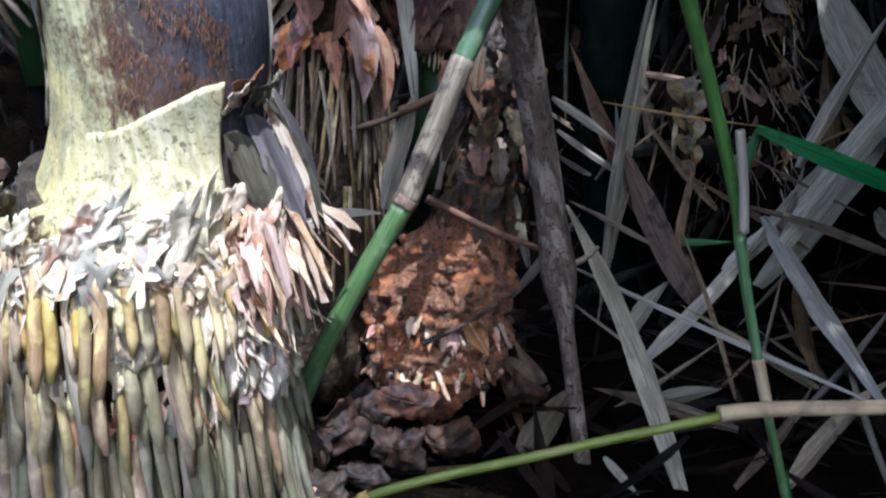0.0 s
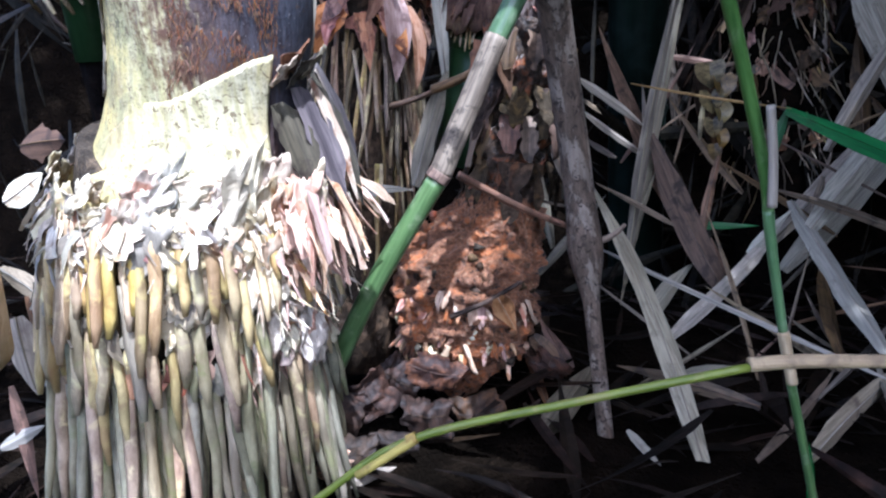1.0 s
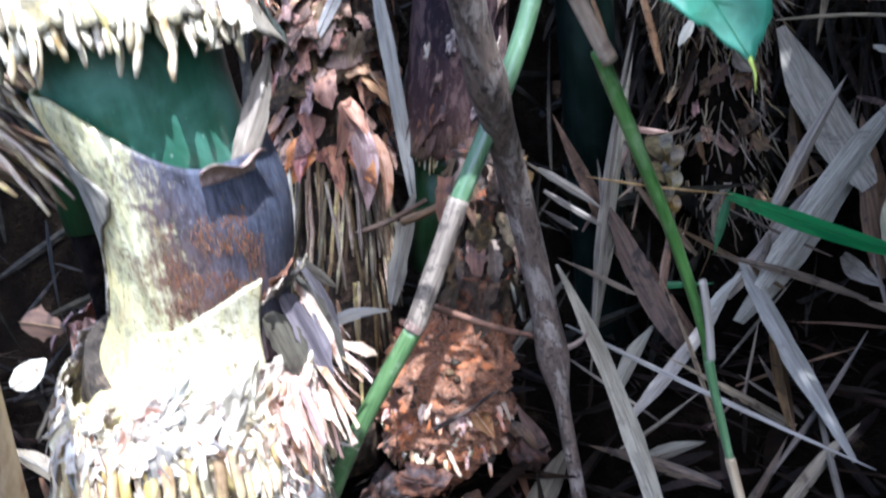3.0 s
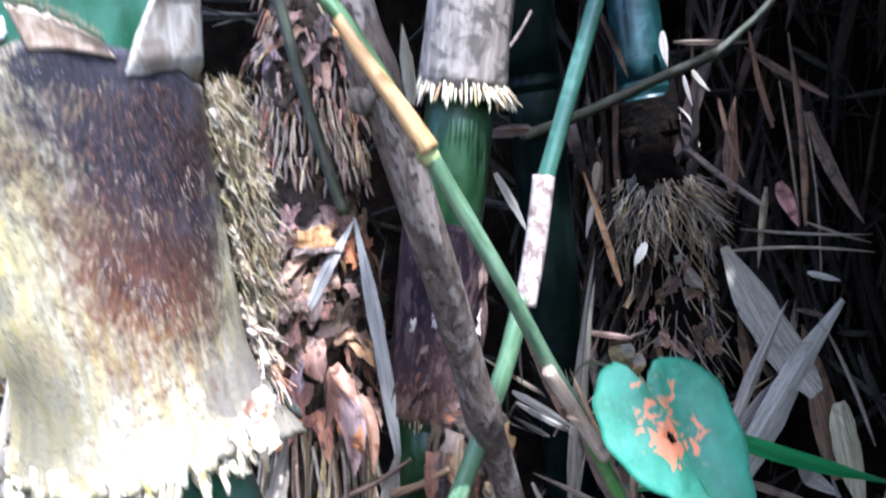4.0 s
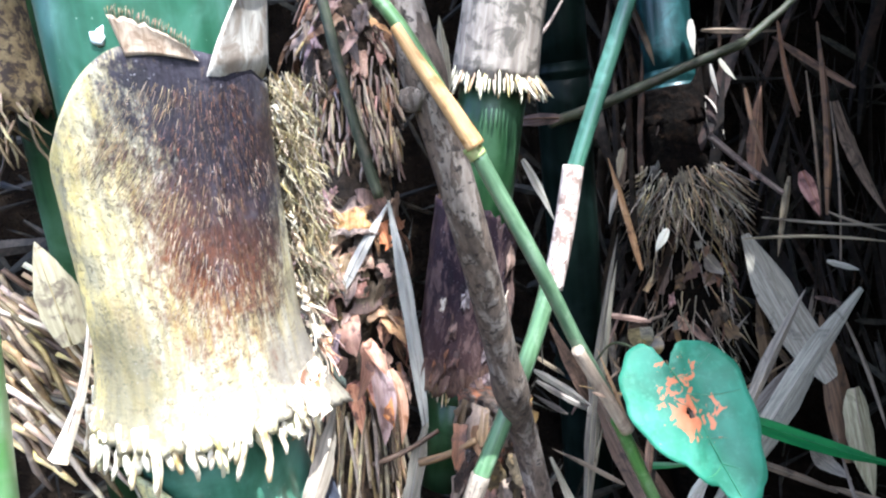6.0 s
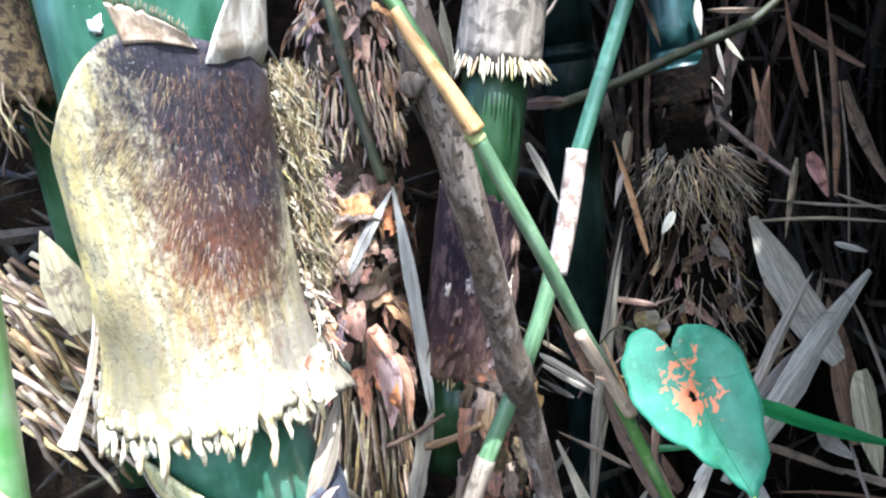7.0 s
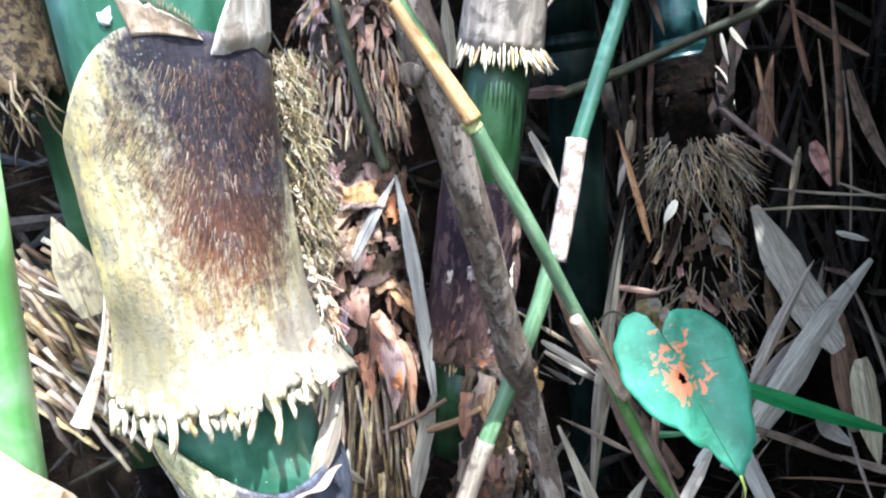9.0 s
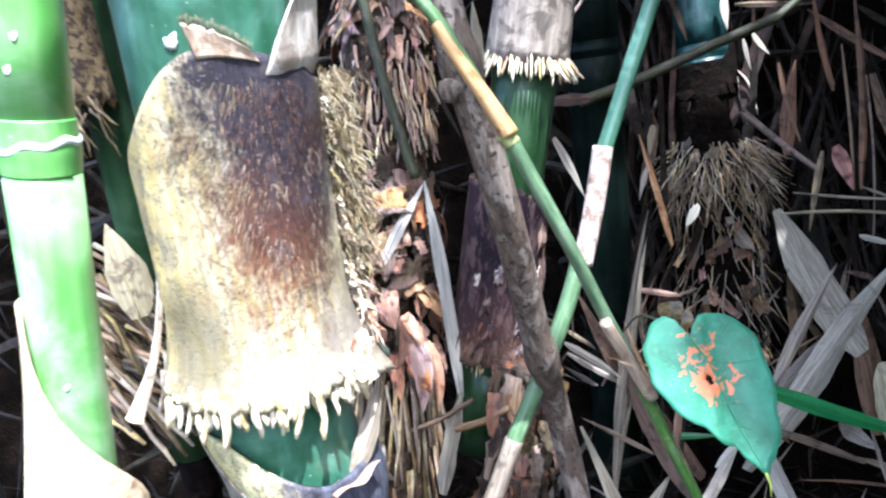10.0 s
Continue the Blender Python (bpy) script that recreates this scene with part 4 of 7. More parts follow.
    fringe(top, "torn_fibre", BRACT_PALE, 60, -120, 80, 0.100, 0.316, 0.020, 0.0035, rng, (0, 45), "spike", "bleached fibre", roll=90, at=bowed)
    fringe(top, "torn_paper", STRAW_PALE, 22, -115, 80, 0.102, 0.294, 0.018, 0.010, rng, (0, 25), "scale", roll=60, at=bowed)
    fringe(top, "red_shred", RED_SHRED, 130, 55, 125, 0.092, 0.349, 0.028, 0.005, rng, (0, 40), "torn", "frayed red-brown shred", roll=60, at=bowed)
    fringe(top, "red_shred", RED_SHRED, 60, 50, 128, 0.096, 0.309, 0.036, 0.006, rng, (5, 45), "spike", roll=70, at=bowed)
    fringe(top, "red_shred", BRACT_PALE, 90, 45, 122, 0.100, 0.299, 0.028, 0.005, rng, (0, 35), "torn", roll=80, at=bowed)
    fringe(top, "red_shred", RED_SHRED, 40, 35, 120, 0.102, 0.244, 0.045, 0.008, rng, (0, 25), "spike", roll=40, at=bowed)
    # body of the root collar and the hanging roots in three tiers
    body = tube([Vector((bow(s), 0, s)) for s in (-0.04, 0.02, 0.09, 0.165, 0.245, 0.315, 0.35)], lambda t: 0.088 - 0.012 * t, 40)
    part("root_collar", body, DARK_BODY, top, "dark core behind the roots")
    gold = [root_mesh("root", 0.050 + 0.007 * i, 0.0040, (ROOT_GOLD, ROOT_TAN, ROOT_TAN, ROOT_GOLD, ROOT_TAN)[i], 0.0025, 40 + i) for i in range(5)]
    tan = [root_mesh("root", 0.055 + 0.008 * i, 0.0042, (ROOT_TAN, ROOT_GREEN, ROOT_TAN, ROOT_GREEN, ROOT_TAN, ROOT_GOLD)[i], 0.004, 50 + i) for i in range(6)]
    grey = [root_mesh("root", 0.11 + 0.016 * i, 0.0043, (ROOT_GREEN, ROOT_GREEN, ROOT_TAN, ROOT_GREEN, ROOT_GREEN)[i], 0.005, 60 + i) for i in range(5)]
    plumb = Euler((radians(-11), 0, 0)).to_matrix().to_4x4()
    root_ring(top, gold, 50, -110, 110, 0.0955, 0.326, 8, rng, 0.008, 0.003, 4, plumb=plumb, at=bowed)
    root_ring(top, tan, 60, -115, 120, 0.0995, 0.276, 8, rng, 0.012, 0.004, 5, plumb=plumb, at=bowed)
    root_ring(top, grey, 72, -150, 140, 0.102, 0.219, 8, rng, 0.020, 0.004, 5, plumb=plumb, at=bowed)
    root_ring(top, grey, 60, -130, 120, 0.0955, 0.194, 8, rng, 0.02, 0.004, 5, plumb=plumb, at=bowed)
    fringe(top, "root_skin", BRACT, 40, -105, 110, 0.106, 0.234, 0.022, 0.009, rng, (0, 25), "torn", roll=110, at=bowed)
    fringe(top, "root_skin", STRAW, 40, -105, 110, 0.106, 0.264, 0.022, 0.007, rng, (0, 25), "torn", roll=130, at=bowed)
    fringe(top, "root_skin", STRAW_PALE, 34, -105, 100, 0.106, 0.226, 0.020, 0.008, rng, (0, 12), "torn", "grey peeling root skin", roll=40, at=bowed)
    # lichen fleck on the culm
    bm = bmesh.new()
    bmesh.ops.create_icosphere(bm, subdivisions=2, radius=0.0042)
    for v in bm.verts:
        v.co *= 1 + 1.1 * noise.noise(v.co * 420)
        v.co.y *= 0.12
    part("lichen", bm, LICHEN, top, "white lichen fleck", Matrix.Translation(around(-4, 0.0588, 0.858)))
    return top


LOWER_BLADES = (((-0.131, 0.378, 0.448), (-0.106, 0.408, 0.531), 0.018, STRAW, "narrow curled tan blade", 0.8), ((-0.134, 0.455, 0.347), (-0.112, 0.455, 0.446), 0.014, STRAW_PALE, "grey-tan upright flap", 0.5))
LIGULE = fibre("ligule_skin", (0.288, 0.186, 0.132), (0.504, 0.372, 0.288), (0.180, 0.102, 0.066), blotch=70, vary=0.03)
BLADE_PALE = fibre("pale_blade", (0.392, 0.331, 0.270), (0.634, 0.567, 0.486), (0.270, 0.196, 0.149), blotch=55, vary=0.03, lo=0.48, hi=0.66)
FLAP_DARK = fibre("dark_olive_flap", (0.045, 0.038, 0.028), (0.12, 0.105, 0.078), (0.03, 0.022, 0.018), blotch=60, vary=0.2)
SHEATH_B2 = fibre("mauve_flap", (0.042, 0.034, 0.038), (0.21, 0.18, 0.175), (0.07, 0.055, 0.06), grain=(95, 95, 7), blotch=40, vary=0.1, lo=0.56, hi=0.7)
big_culm()


# ---- the middle culm ----
AXIS_B = culm_frame((-0.047, 0.877, 0.0), (0.14, -0.22))


SCALE_MAUVE = fibre("mauve_scale", (0.085, 0.060, 0.058), (0.25, 0.19, 0.175), (0.05, 0.032, 0.030), grain=(140, 140, 30), blotch=60, vary=0.15, lo=0.46, hi=0.6, bump=0.8, dist=0.002)
SCALE_RUST = fibre("rust_scale", (0.055, 0.026, 0.014), (0.15, 0.075, 0.040), (0.03, 0.016, 0.010), grain=(140, 140, 30), blotch=60, vary=0.15, lo=0.46, hi=0.6, bump=0.8, dist=0.002)


def middle_culm():
    rng = random.Random(12)
    top = thing("middle_bamboo_culm", AXIS_B, "green bamboo culm with grey and purple sheaths, rooted foot", "bamboo")
    culm_parts(top, 0.043, 0.3, 3.6, (0.452, 0.87, 1.3, 1.7, 2.1, 2.6, 3.1), 0.05, 40, GREEN_MID, "green culm wall, shade in its colour")

    def wrap(u, v, d):
        a = -160 + 320 * u
        s = 0.868 + 0.30 * v - 0.02 * abs(u - 0.5) * v
        return around(a, 0.0495 + 0.004 * (1 - v) ** 4 + 0.001 * noise.noise(Vector((a * 0.06, s * 20, 3))) - d, s)
    part("grey_sheath", shell(bmesh.new(), 60, 20, wrap), GREY_SHEATH, top, "blotched grey-tan sheath")

    def wrap2(u, v, d):
        a = -160 + 320 * u
        high = 0.715 - 0.035 * smooth(0, 60, a) + 0.008 * noise.noise(Vector((a * 0.2, 5, 1)))
        low = 0.460 + 0.014 * noise.noise(Vector((a * 0.3, 2, 1)))
        s = low + (high - low) * v
        return around(a, 0.0575 + 0.006 * (1 - v) ** 3 + 0.0015 * noise.noise(Vector((a * 0.06, s * 24, 5))) - d, s)
    part("purple_sheath", shell(bmesh.new(), 70, 30, wrap2), SHEATH_B, top, "dark purple-brown felted sheath")
    stub = [root_mesh("root", 0.019 + 0.002 * i, 0.0014, ROOT_TAN if i % 2 else ROOT_PALE, 0.0010, 80 + i) for i in range(5)]
    root_ring(top, stub, 104, -175, 175, 0.0515, 0.874, 16, rng, 0.0015, 0.0012, 12)
    root_ring(top, stub, 26, 20, 120, 0.054, 0.870, 40, rng, 0.004, 0.002, 30)
    root_ring(top, stub, 48, -175, 175, 0.052, 0.466, 8, rng, 0.005, 0.002, 12)
    fringe(top, "torn_shred", BRACT, 14, 50, 130, 0.060, 0.505, 0.045, 0.016, rng, (10, 35), "scale", "orange torn sheath end")
    fringe(top, "torn_shred", SHEATH_B, 12, -80, 60, 0.061, 0.50, 0.030, 0.014, rng, (3, 15), "scale")
    for a, q, da, ds, mat, seed in ((44, 0.500, 17, 0.024, SCALE_MAUVE, 1), (22, 0.490, 13, 0.018, SCALE_MAUVE, 2), (30, 0.535, 9, 0.020, SCALE_MAUVE, 3), (-30, 0.505, 11, 0.026, SCALE_RUST, 4),
                                    (-14, 0.525, 8, 0.030, SCALE_RUST, 5), (-20, 0.560, 6, 0.020, SCALE_RUST, 6), (52, 0.590, 4, 0.014, PAPER, 7), (58, 0.610, 7, 0.050, SCALE_RUST, 8),
                                    (-8, 0.600, 6, 0.016, SCALE_MAUVE, 9), (-36, 0.585, 4, 0.010, BRACT_PALE, 10), (48, 0.655, 9, 0.024, SCALE_RUST, 11), (4, 0.640, 5, 0.012, SCALE_MAUVE, 12)):
        flake(top, "sheath_scale", mat, a, q, da, ds, 0.0600 + 0.05 * max(0.0, 0.53 - q), 0.15, 1300 + seed)
    fringe(top, "bract", BRACT, 16, 40, 125, 0.050, 0.44, 0.075, 0.026, rng, (5, 20), "scale", "pinkish tan bract")
    return top


middle_culm()


def rusty_rhizome():
    """Knobbly rust-coloured foot with ringed upper part and stubby roots."""
    rng = random.Random(13)
    top = thing("bamboo_rhizome", culm_frame((-0.012, 0.735, 0.020), (0.066, -0.063)), "rust-brown knobbly bamboo rhizome with root stubs", "rhizome")
    bm = bmesh.new()
    rings, n = [], 96
    levels = np.linspace(-0.05, 0.43, 130)
    for s in levels:
        r = 0.080 * smooth(-0.06, 0.09, s) * (1 - 0.54 * smooth(0.15, 0.25, s)) + 0.004 * smooth(0.3, 0.4, s)
        r += 0.003 * abs(math.sin(s * 95)) * smooth(0.19, 0.24, s)
        c = Vector((0.045 * smooth(0.12, 0.32, s), 0, s))
        ring = []
        for j in range(n):
            a = 2 * math.pi * j / n
            k = r * (1 + 0.20 * noise.noise(Vector((math.cos(a) * 2.4, math.sin(a) * 2.4, s * 30))) + 0.20 * noise.noise(Vector((math.cos(a) * 6, math.sin(a) * 6, s * 80))) + 0.11 * noise.noise(Vector((math.cos(a) * 16, math.sin(a) * 16, s * 210))))
            ring.append(bm.verts.new(c + Vector((math.cos(a) * k, math.sin(a) * k, 0))))
        rings.append(ring)
    for a, b in zip(rings, rings[1:]):
        for j in range(n):
            bm.faces.new((a[j], a[(j + 1) % n], b[(j + 1) % n], b[j]))
    bm.faces.new(rings[0][::-1])
    bm.faces.new(rings[-1])
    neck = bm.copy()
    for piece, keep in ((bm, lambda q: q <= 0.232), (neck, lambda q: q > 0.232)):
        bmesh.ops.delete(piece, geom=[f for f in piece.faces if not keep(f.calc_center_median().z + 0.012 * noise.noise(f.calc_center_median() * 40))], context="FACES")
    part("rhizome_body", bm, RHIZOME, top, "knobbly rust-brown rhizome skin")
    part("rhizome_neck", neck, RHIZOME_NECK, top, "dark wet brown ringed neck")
    stub = [root_mesh("root_stub", 0.016 + 0.004 * i, 0.0032, RED_SHRED if i % 2 else RHIZOME, 0.003, 90 + i) for i in range(5)]
    knob = []
    for i in range(4):
        bm = bmesh.new()
        bmesh.ops.create_icosphere(bm, subdivisions=1, radius=0.0070)
        for v in bm.verts:
            v.co *= 1 + 0.9 * noise.noise(v.co * 300 + Vector((i, 0, 0)))
        me = bpy.data.meshes.new("root_bud")
        bm.to_mesh(me)
        bm.free()
        me.materials.append((RHIZOME_BUD, RHIZOME, RHIZOME_BUD, DARK_BODY)[i])
        me.shade_smooth()
        knob.append(me)
    for i in range(64):
        a, s = -115 + 220 * rng.random(), 0.05 + 0.17 * rng.random()
        part("root_bud", rng.choice(knob), None, top, m=Matrix.Translation(around(a, 0.074 - 0.018 * smooth(0.15, 0.22, s) + 0.006 * rng.random(), s)) @ Euler((6 * rng.random(), 0, 6 * rng.random())).to_matrix().to_4x4() @ Matrix.Diagonal((0.6 + 0.8 * rng.random(), 0.8, 0.6 + 0.8 * rng.random(), 1)))
    for s, c in ((0.065, 12), (0.085, 30), (0.115, 28)):
        root_ring(top, stub, c, -110, 110, 0.070, s, 22, rng, 0.010, 0.003, 24, "root_stub")
    teeth = [root_mesh("root_stub", 0.020 + 0.005 * i, 0.0034, (ROOT_PALE, ROOT_TAN, RED_SHRED)[i], 0.004, 190 + i) for i in range(3)]
    root_ring(top, teeth, 17, -75, 25, 0.079, 0.078, 14, rng, 0.016, 0.003, 34, "root_stub", (0.4, 1.2))
    for s, mat in ((0.42, STRAW_BROWN), (0.36, DARK_BODY), (0.33, STRAW_BROWN), (0.28, DARK_BODY), (0.24, RHIZOME)):
        for i in range(8):
            a = -110 + 220 * (i + rng.random()) / 8
            bm = ribbon(0.04 + 0.03 * rng.random(), 0.018 + 0.012 * rng.random(), "torn", sag=0.004, fold=0.3, rows=7, rough=0.4, thick=0.001, seed=rng.random())
            part("bract", bm, mat, top, "", Matrix.Translation(around(a, 0.040, s) + Vector((0.045 * smooth(0.12, 0.32, s), 0, 0))) @ Euler((0, 0, radians(a))).to_matrix().to_4x4() @ Euler((radians(176 - 14 * rng.random()), radians(16 * (rng.random() - 0.5)), 0)).to_matrix().to_4x4())
    fringe(top, "bract", STRAW_BROWN, 7, -20, 110, 0.048, 0.41, 0.05, 0.024, rng, (3, 16), "scale", "pinkish papery bract")
    fringe(top, "bract", RED_SHRED, 18, -80, 100, 0.074, 0.13, 0.03, 0.014, rng, (10, 40), "scale")


RHIZOME_BUD = fibre("rust_bud", (0.09, 0.045, 0.025), (0.24, 0.11, 0.06), (0.42, 0.15, 0.06), grain=(70, 70, 120), blotch=80, vary=0.5, bump=0.8)
rusty_rhizome()


# ---- a rooted stump wrapped in papery bracts, between the two culms ----
def bract_stump():
    rng = random.Random(14)
    top = thing("bract_stump", culm_frame((-0.149, 0.755, 0.03), (0.03, 0.085)), "stump wrapped in torn orange-brown bracts over hanging roots", "bamboo stump")
    body = tube([Vector((0, 0, s)) for s in np.linspace(0.0, 1.35, 20)], lambda t: 0.050 + 0.012 * math.sin(t * 13), 26, wobble=0.12, rng=rng)
    part("stump_body", body, DARK_BODY, top, "dark rotting core")
    hang = [root_mesh("root", 0.11 + 0.018 * i, 0.0028, (ROOT_TAN, ROOT_DARK, ROOT_TAN, ROOT_DARK)[i], 0.005, 110 + i) for i in range(4)]
    short = [root_mesh("root", 0.030 + 0.008 * i, 0.0021, (ROOT_MAUVE, BRACT, ROOT_MAUVE, ROOT_TAN)[i], 0.0025, 120 + i) for i in range(4)]
    root_ring(top, hang, 62, -120, 120, 0.062, 0.395, 5, rng, 0.02, 0.008, 12)
    root_ring(top, hang, 30, -120, 120, 0.055, 0.27, 6, rng, 0.02, 0.008, 12)
    root_ring(top, short, 90, -120, 120, 0.064, 0.83, 10, rng, 0.03, 0.010, 22)
    root_ring(top, short, 80, -120, 120, 0.066, 0.76, 8, rng, 0.03, 0.010, 22)
    for i in range(30):
        flake(top, "bract", rng.choice((BRACT_DULL, BRACT, STRAW_BROWN, DARK_BODY)), -100 + 200 * rng.random(), 0.66 + 0.30 * rng.random(), 6 + 8 * rng.random(), 0.010 + 0.016 * rng.random(), 0.068 + 0.008 * rng.random(), 0.4 * rng.random(), 300 + i)
    root_ring(top, short, 70, -120, 120, 0.068, 0.80, 8, rng, 0.03, 0.008, 12)
    root_ring(top, short, 50, -120, 120, 0.060, 0.92, 18, rng, 0.04, 0.010, 36)
    root_ring(top, short, 40, -120, 120, 0.058, 1.04, 18, rng, 0.05, 0.010, 36)
    for i in range(58):
        tone = rng.choice((BRACT_DULL, BRACT_DULL, BRACT, STRAW_BROWN, DARK_BODY))
        flake(top, "bract", tone, -105 + 210 * rng.random(), 0.50 + 0.17 * rng.random(), 9 + 16 * rng.random(), 0.012 + 0.020 * rng.random(), 0.062 + 0.016 * rng.random(), 0.9 * (rng.random() - 0.3), 1400 + i)
    for s, c, L, w in ((0.63, 7, 0.05, 0.03), (0.58, 7, 0.05, 0.03), (0.90, 10, 0.05, 0.02)):
        fringe(top, "bract", BRACT_DULL, c // 2 + 1, -110, 110, 0.064 + 0.006 * rng.random(), s, L, w, rng, (0, 30), "scale", roll=90)
        fringe(top, "bract", BRACT, c // 2 + 1, -110, 110, 0.066 + 0.006 * rng.random(), s + 0.01, L * 0.8, w * 0.7, rng, (0, 45), "torn", roll=110)
        fringe(top, "bract", STRAW_BROWN, 5, -110, 110, 0.066, s, L, w * 0.6, rng, (0, 40), "scale", roll=90)
    for s, c, L, w in ((0.51, 8, 0.06, 0.040), (0.47, 9, 0.055, 0.036), (0.43, 10, 0.050, 0.028)):
        fringe(top, "bract", BRACT_ORANGE, c, -110, 110, 0.064 + 0.006 * rng.random(), s, L, w, rng, (0, 30), "scale", "orange-brown pointed bract", roll=80)
        fringe(top, "bract", BRACT, c // 2, -60, 110, 0.068, s + 0.005, L * 0.9, w * 0.7, rng, (0, 30), "scale", roll=80)
        fringe(top, "bract", BRACT_DULL, c // 2, -110, 110, 0.066, s, L, w * 0.6, rng, (0, 40), "torn", roll=90)
    for a, s, L, w in ((34, 0.450, 0.105, 0.034), (52, 0.44, 0.10, 0.026)):
        bm = ribbon(L, w, "leaf", sag=0.01, fold=0.35, rows=10, rough=0.1, thick=0.001, seed=a)
        part("bract", bm, BRACT_PINK, top, "long pinkish pointed bract", Matrix.Translation(around(a, 0.074, s)) @ Euler((0, 0, radians(a))).to_matrix().to_4x4() @ Euler((radians(172), 0, 0)).to_matrix().to_4x4())


BRACT_PINK = fibre("pink_bract", (0.33, 0.18, 0.125), (0.50, 0.33, 0.255), (0.20, 0.10, 0.065), blotch=40, vary=0.1)
bract_stump()


# ---- culms behind, with shade put into their colours ----
def back_culm():
    top = thing("shaded_bamboo_culm", culm_frame((0.322, 1.213, -0.02), (-0.09, -0.19)), "green bamboo culm behind the stem, blackened for shade", "bamboo")
    culm_parts(top, 0.050, 0.0, 3.4, (0.40, 0.96, 1.4, 1.9, 2.4, 2.9), 0.05, 36, GREEN_SHADE, "culm wall with deep shade put into its colour")


back_culm()


def root_stump_culm():
    """Culm with a sunlit sheath edge, over tiers of weathered roots."""
    rng = random.Random(15)
    top = thing("rooted_bamboo_culm", culm_frame((0.575, 1.19, 0.0), (-0.095, -0.03)), "shaded bamboo culm over tiers of weathered brown roots", "bamboo")
    culm_parts(top, 0.050, 0.70, 3.2, (0.93, 1.4, 1.9, 2.4, 2.9), 0.05, 36, GREEN_TEAL, "teal culm wall, shade in its colour")

    def wrap(u, v, d):
        a = -150 + 270 * u
        s = 0.84 + (0.07 + 0.10 * smooth(10, 100, a)) * v
        return around(a, 0.058 + 0.006 * (1 - v) - d, s)
    # sheath and core are near black in place of deep shade
    part("sheath", shell(bmesh.new(), 46, 12, wrap), BLACK_SHADE, top, "sheath blackened for shade")
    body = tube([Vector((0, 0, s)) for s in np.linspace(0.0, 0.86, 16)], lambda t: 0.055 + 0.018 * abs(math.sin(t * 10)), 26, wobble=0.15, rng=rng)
    part("stump_body", body, BLACK_SHADE, top, "core blackened for shade")
    roots = [root_mesh("root", 0.050 + 0.012 * i, 0.0012, (ROOT_TAN, ROOT_GREY, ROOT_DARK, ROOT_GREY, ROOT_DARK)[i], 0.005, 130 + i) for i in range(5)]
    for s, c, sp in ((0.735, 70, 46), (0.715, 90, 34), (0.690, 100, 24), (0.66, 60, 14), (0.58, 26, 12), (0.50, 24, 22), (0.45, 22, 14), (0.37, 26, 20), (0.29, 20, 16)):
        root_ring(top, roots, c, -120, 120, 0.080 if s > 0.65 else 0.068, s, sp, rng, 0.022, 0.010, 40)
    for s in (0.56, 0.44, 0.34):
        fringe(top, "bract", STRAW_BROWN, 8, -80, 90, 0.072, s, 0.045, 0.018, rng, (0, 35), "torn", roll=120)
    for i in range(34):
        flake(top, "bract", rng.choice((STRAW_BROWN, STRAW_SHADE, DARK_BODY, STRAW)), -100 + 190 * rng.random(), 0.66 + 0.09 * rng.random(), 5 + 7 * rng.random(), 0.008 + 0.012 * rng.random(), 0.070 + 0.012 * rng.random(), 0.5 * rng.random(), 1100 + i)
    for i in range(26):
        flake(top, "bract", rng.choice((STRAW_BROWN, STRAW, BRACT_DULL, DARK_BODY)), -90 + 180 * rng.random(), 0.42 + 0.2 * rng.random(), 4 + 6 * rng.random(), 0.008 + 0.012 * rng.random(), 0.078 + 0.010 * rng.random(), 0.5 * rng.random(), 1200 + i)
    fringe(top, "bract", STRAW, 8, 40, 110, 0.064, 0.88, 0.09, 0.020, rng, (0, 18), "scale", "pale hanging bract")
    root_ring(top, roots, 22, 50, 125, 0.066, 0.80, 14, rng, 0.02, 0.006, 24)


root_stump_culm()


def bamboo_bud():
    """A yellow-brown scaly bud in the dark."""
    top = thing("bamboo_bud", culm_frame((0.412, 1.089, 0.272), (-0.12, 0.08)), "yellow-brown scaly bamboo bud with dark banding", "bamboo bud")
    part("bud_core", tube([Vector((0, 0, s)) for s in np.linspace(0, 0.175, 10)], lambda t: 0.003 + 0.023 * smooth(0.0, 0.7, t) * (1 - 0.4 * smooth(0.85, 1.0, t)), 16), DARK_BODY, top)
    for i in range(7):
        s = 0.172 - 0.022 * i
        wide = 0.056 * (1 - 0.09 * i)
        bm = ribbon(0.044 - 0.002 * i, wide, "scale", sag=0.005, fold=0.6, rows=7, thick=0.002, seed=i)
        turn = -16 + 32 * (i % 2)
        part("bud_scale", bm, BUD, top, "", Matrix.Translation(around(turn, 0.026 * (1 - 0.10 * i), s)) @ Euler((radians(177), 0, radians(turn))).to_matrix().to_4x4())


BUD = fibre("bud_scale_skin", (0.055, 0.040, 0.014), (0.19, 0.135, 0.050), (0.022, 0.018, 0.010), grain=(60, 60, 120), blotch=60, rough=0.3, vary=0.25)
bamboo_bud()


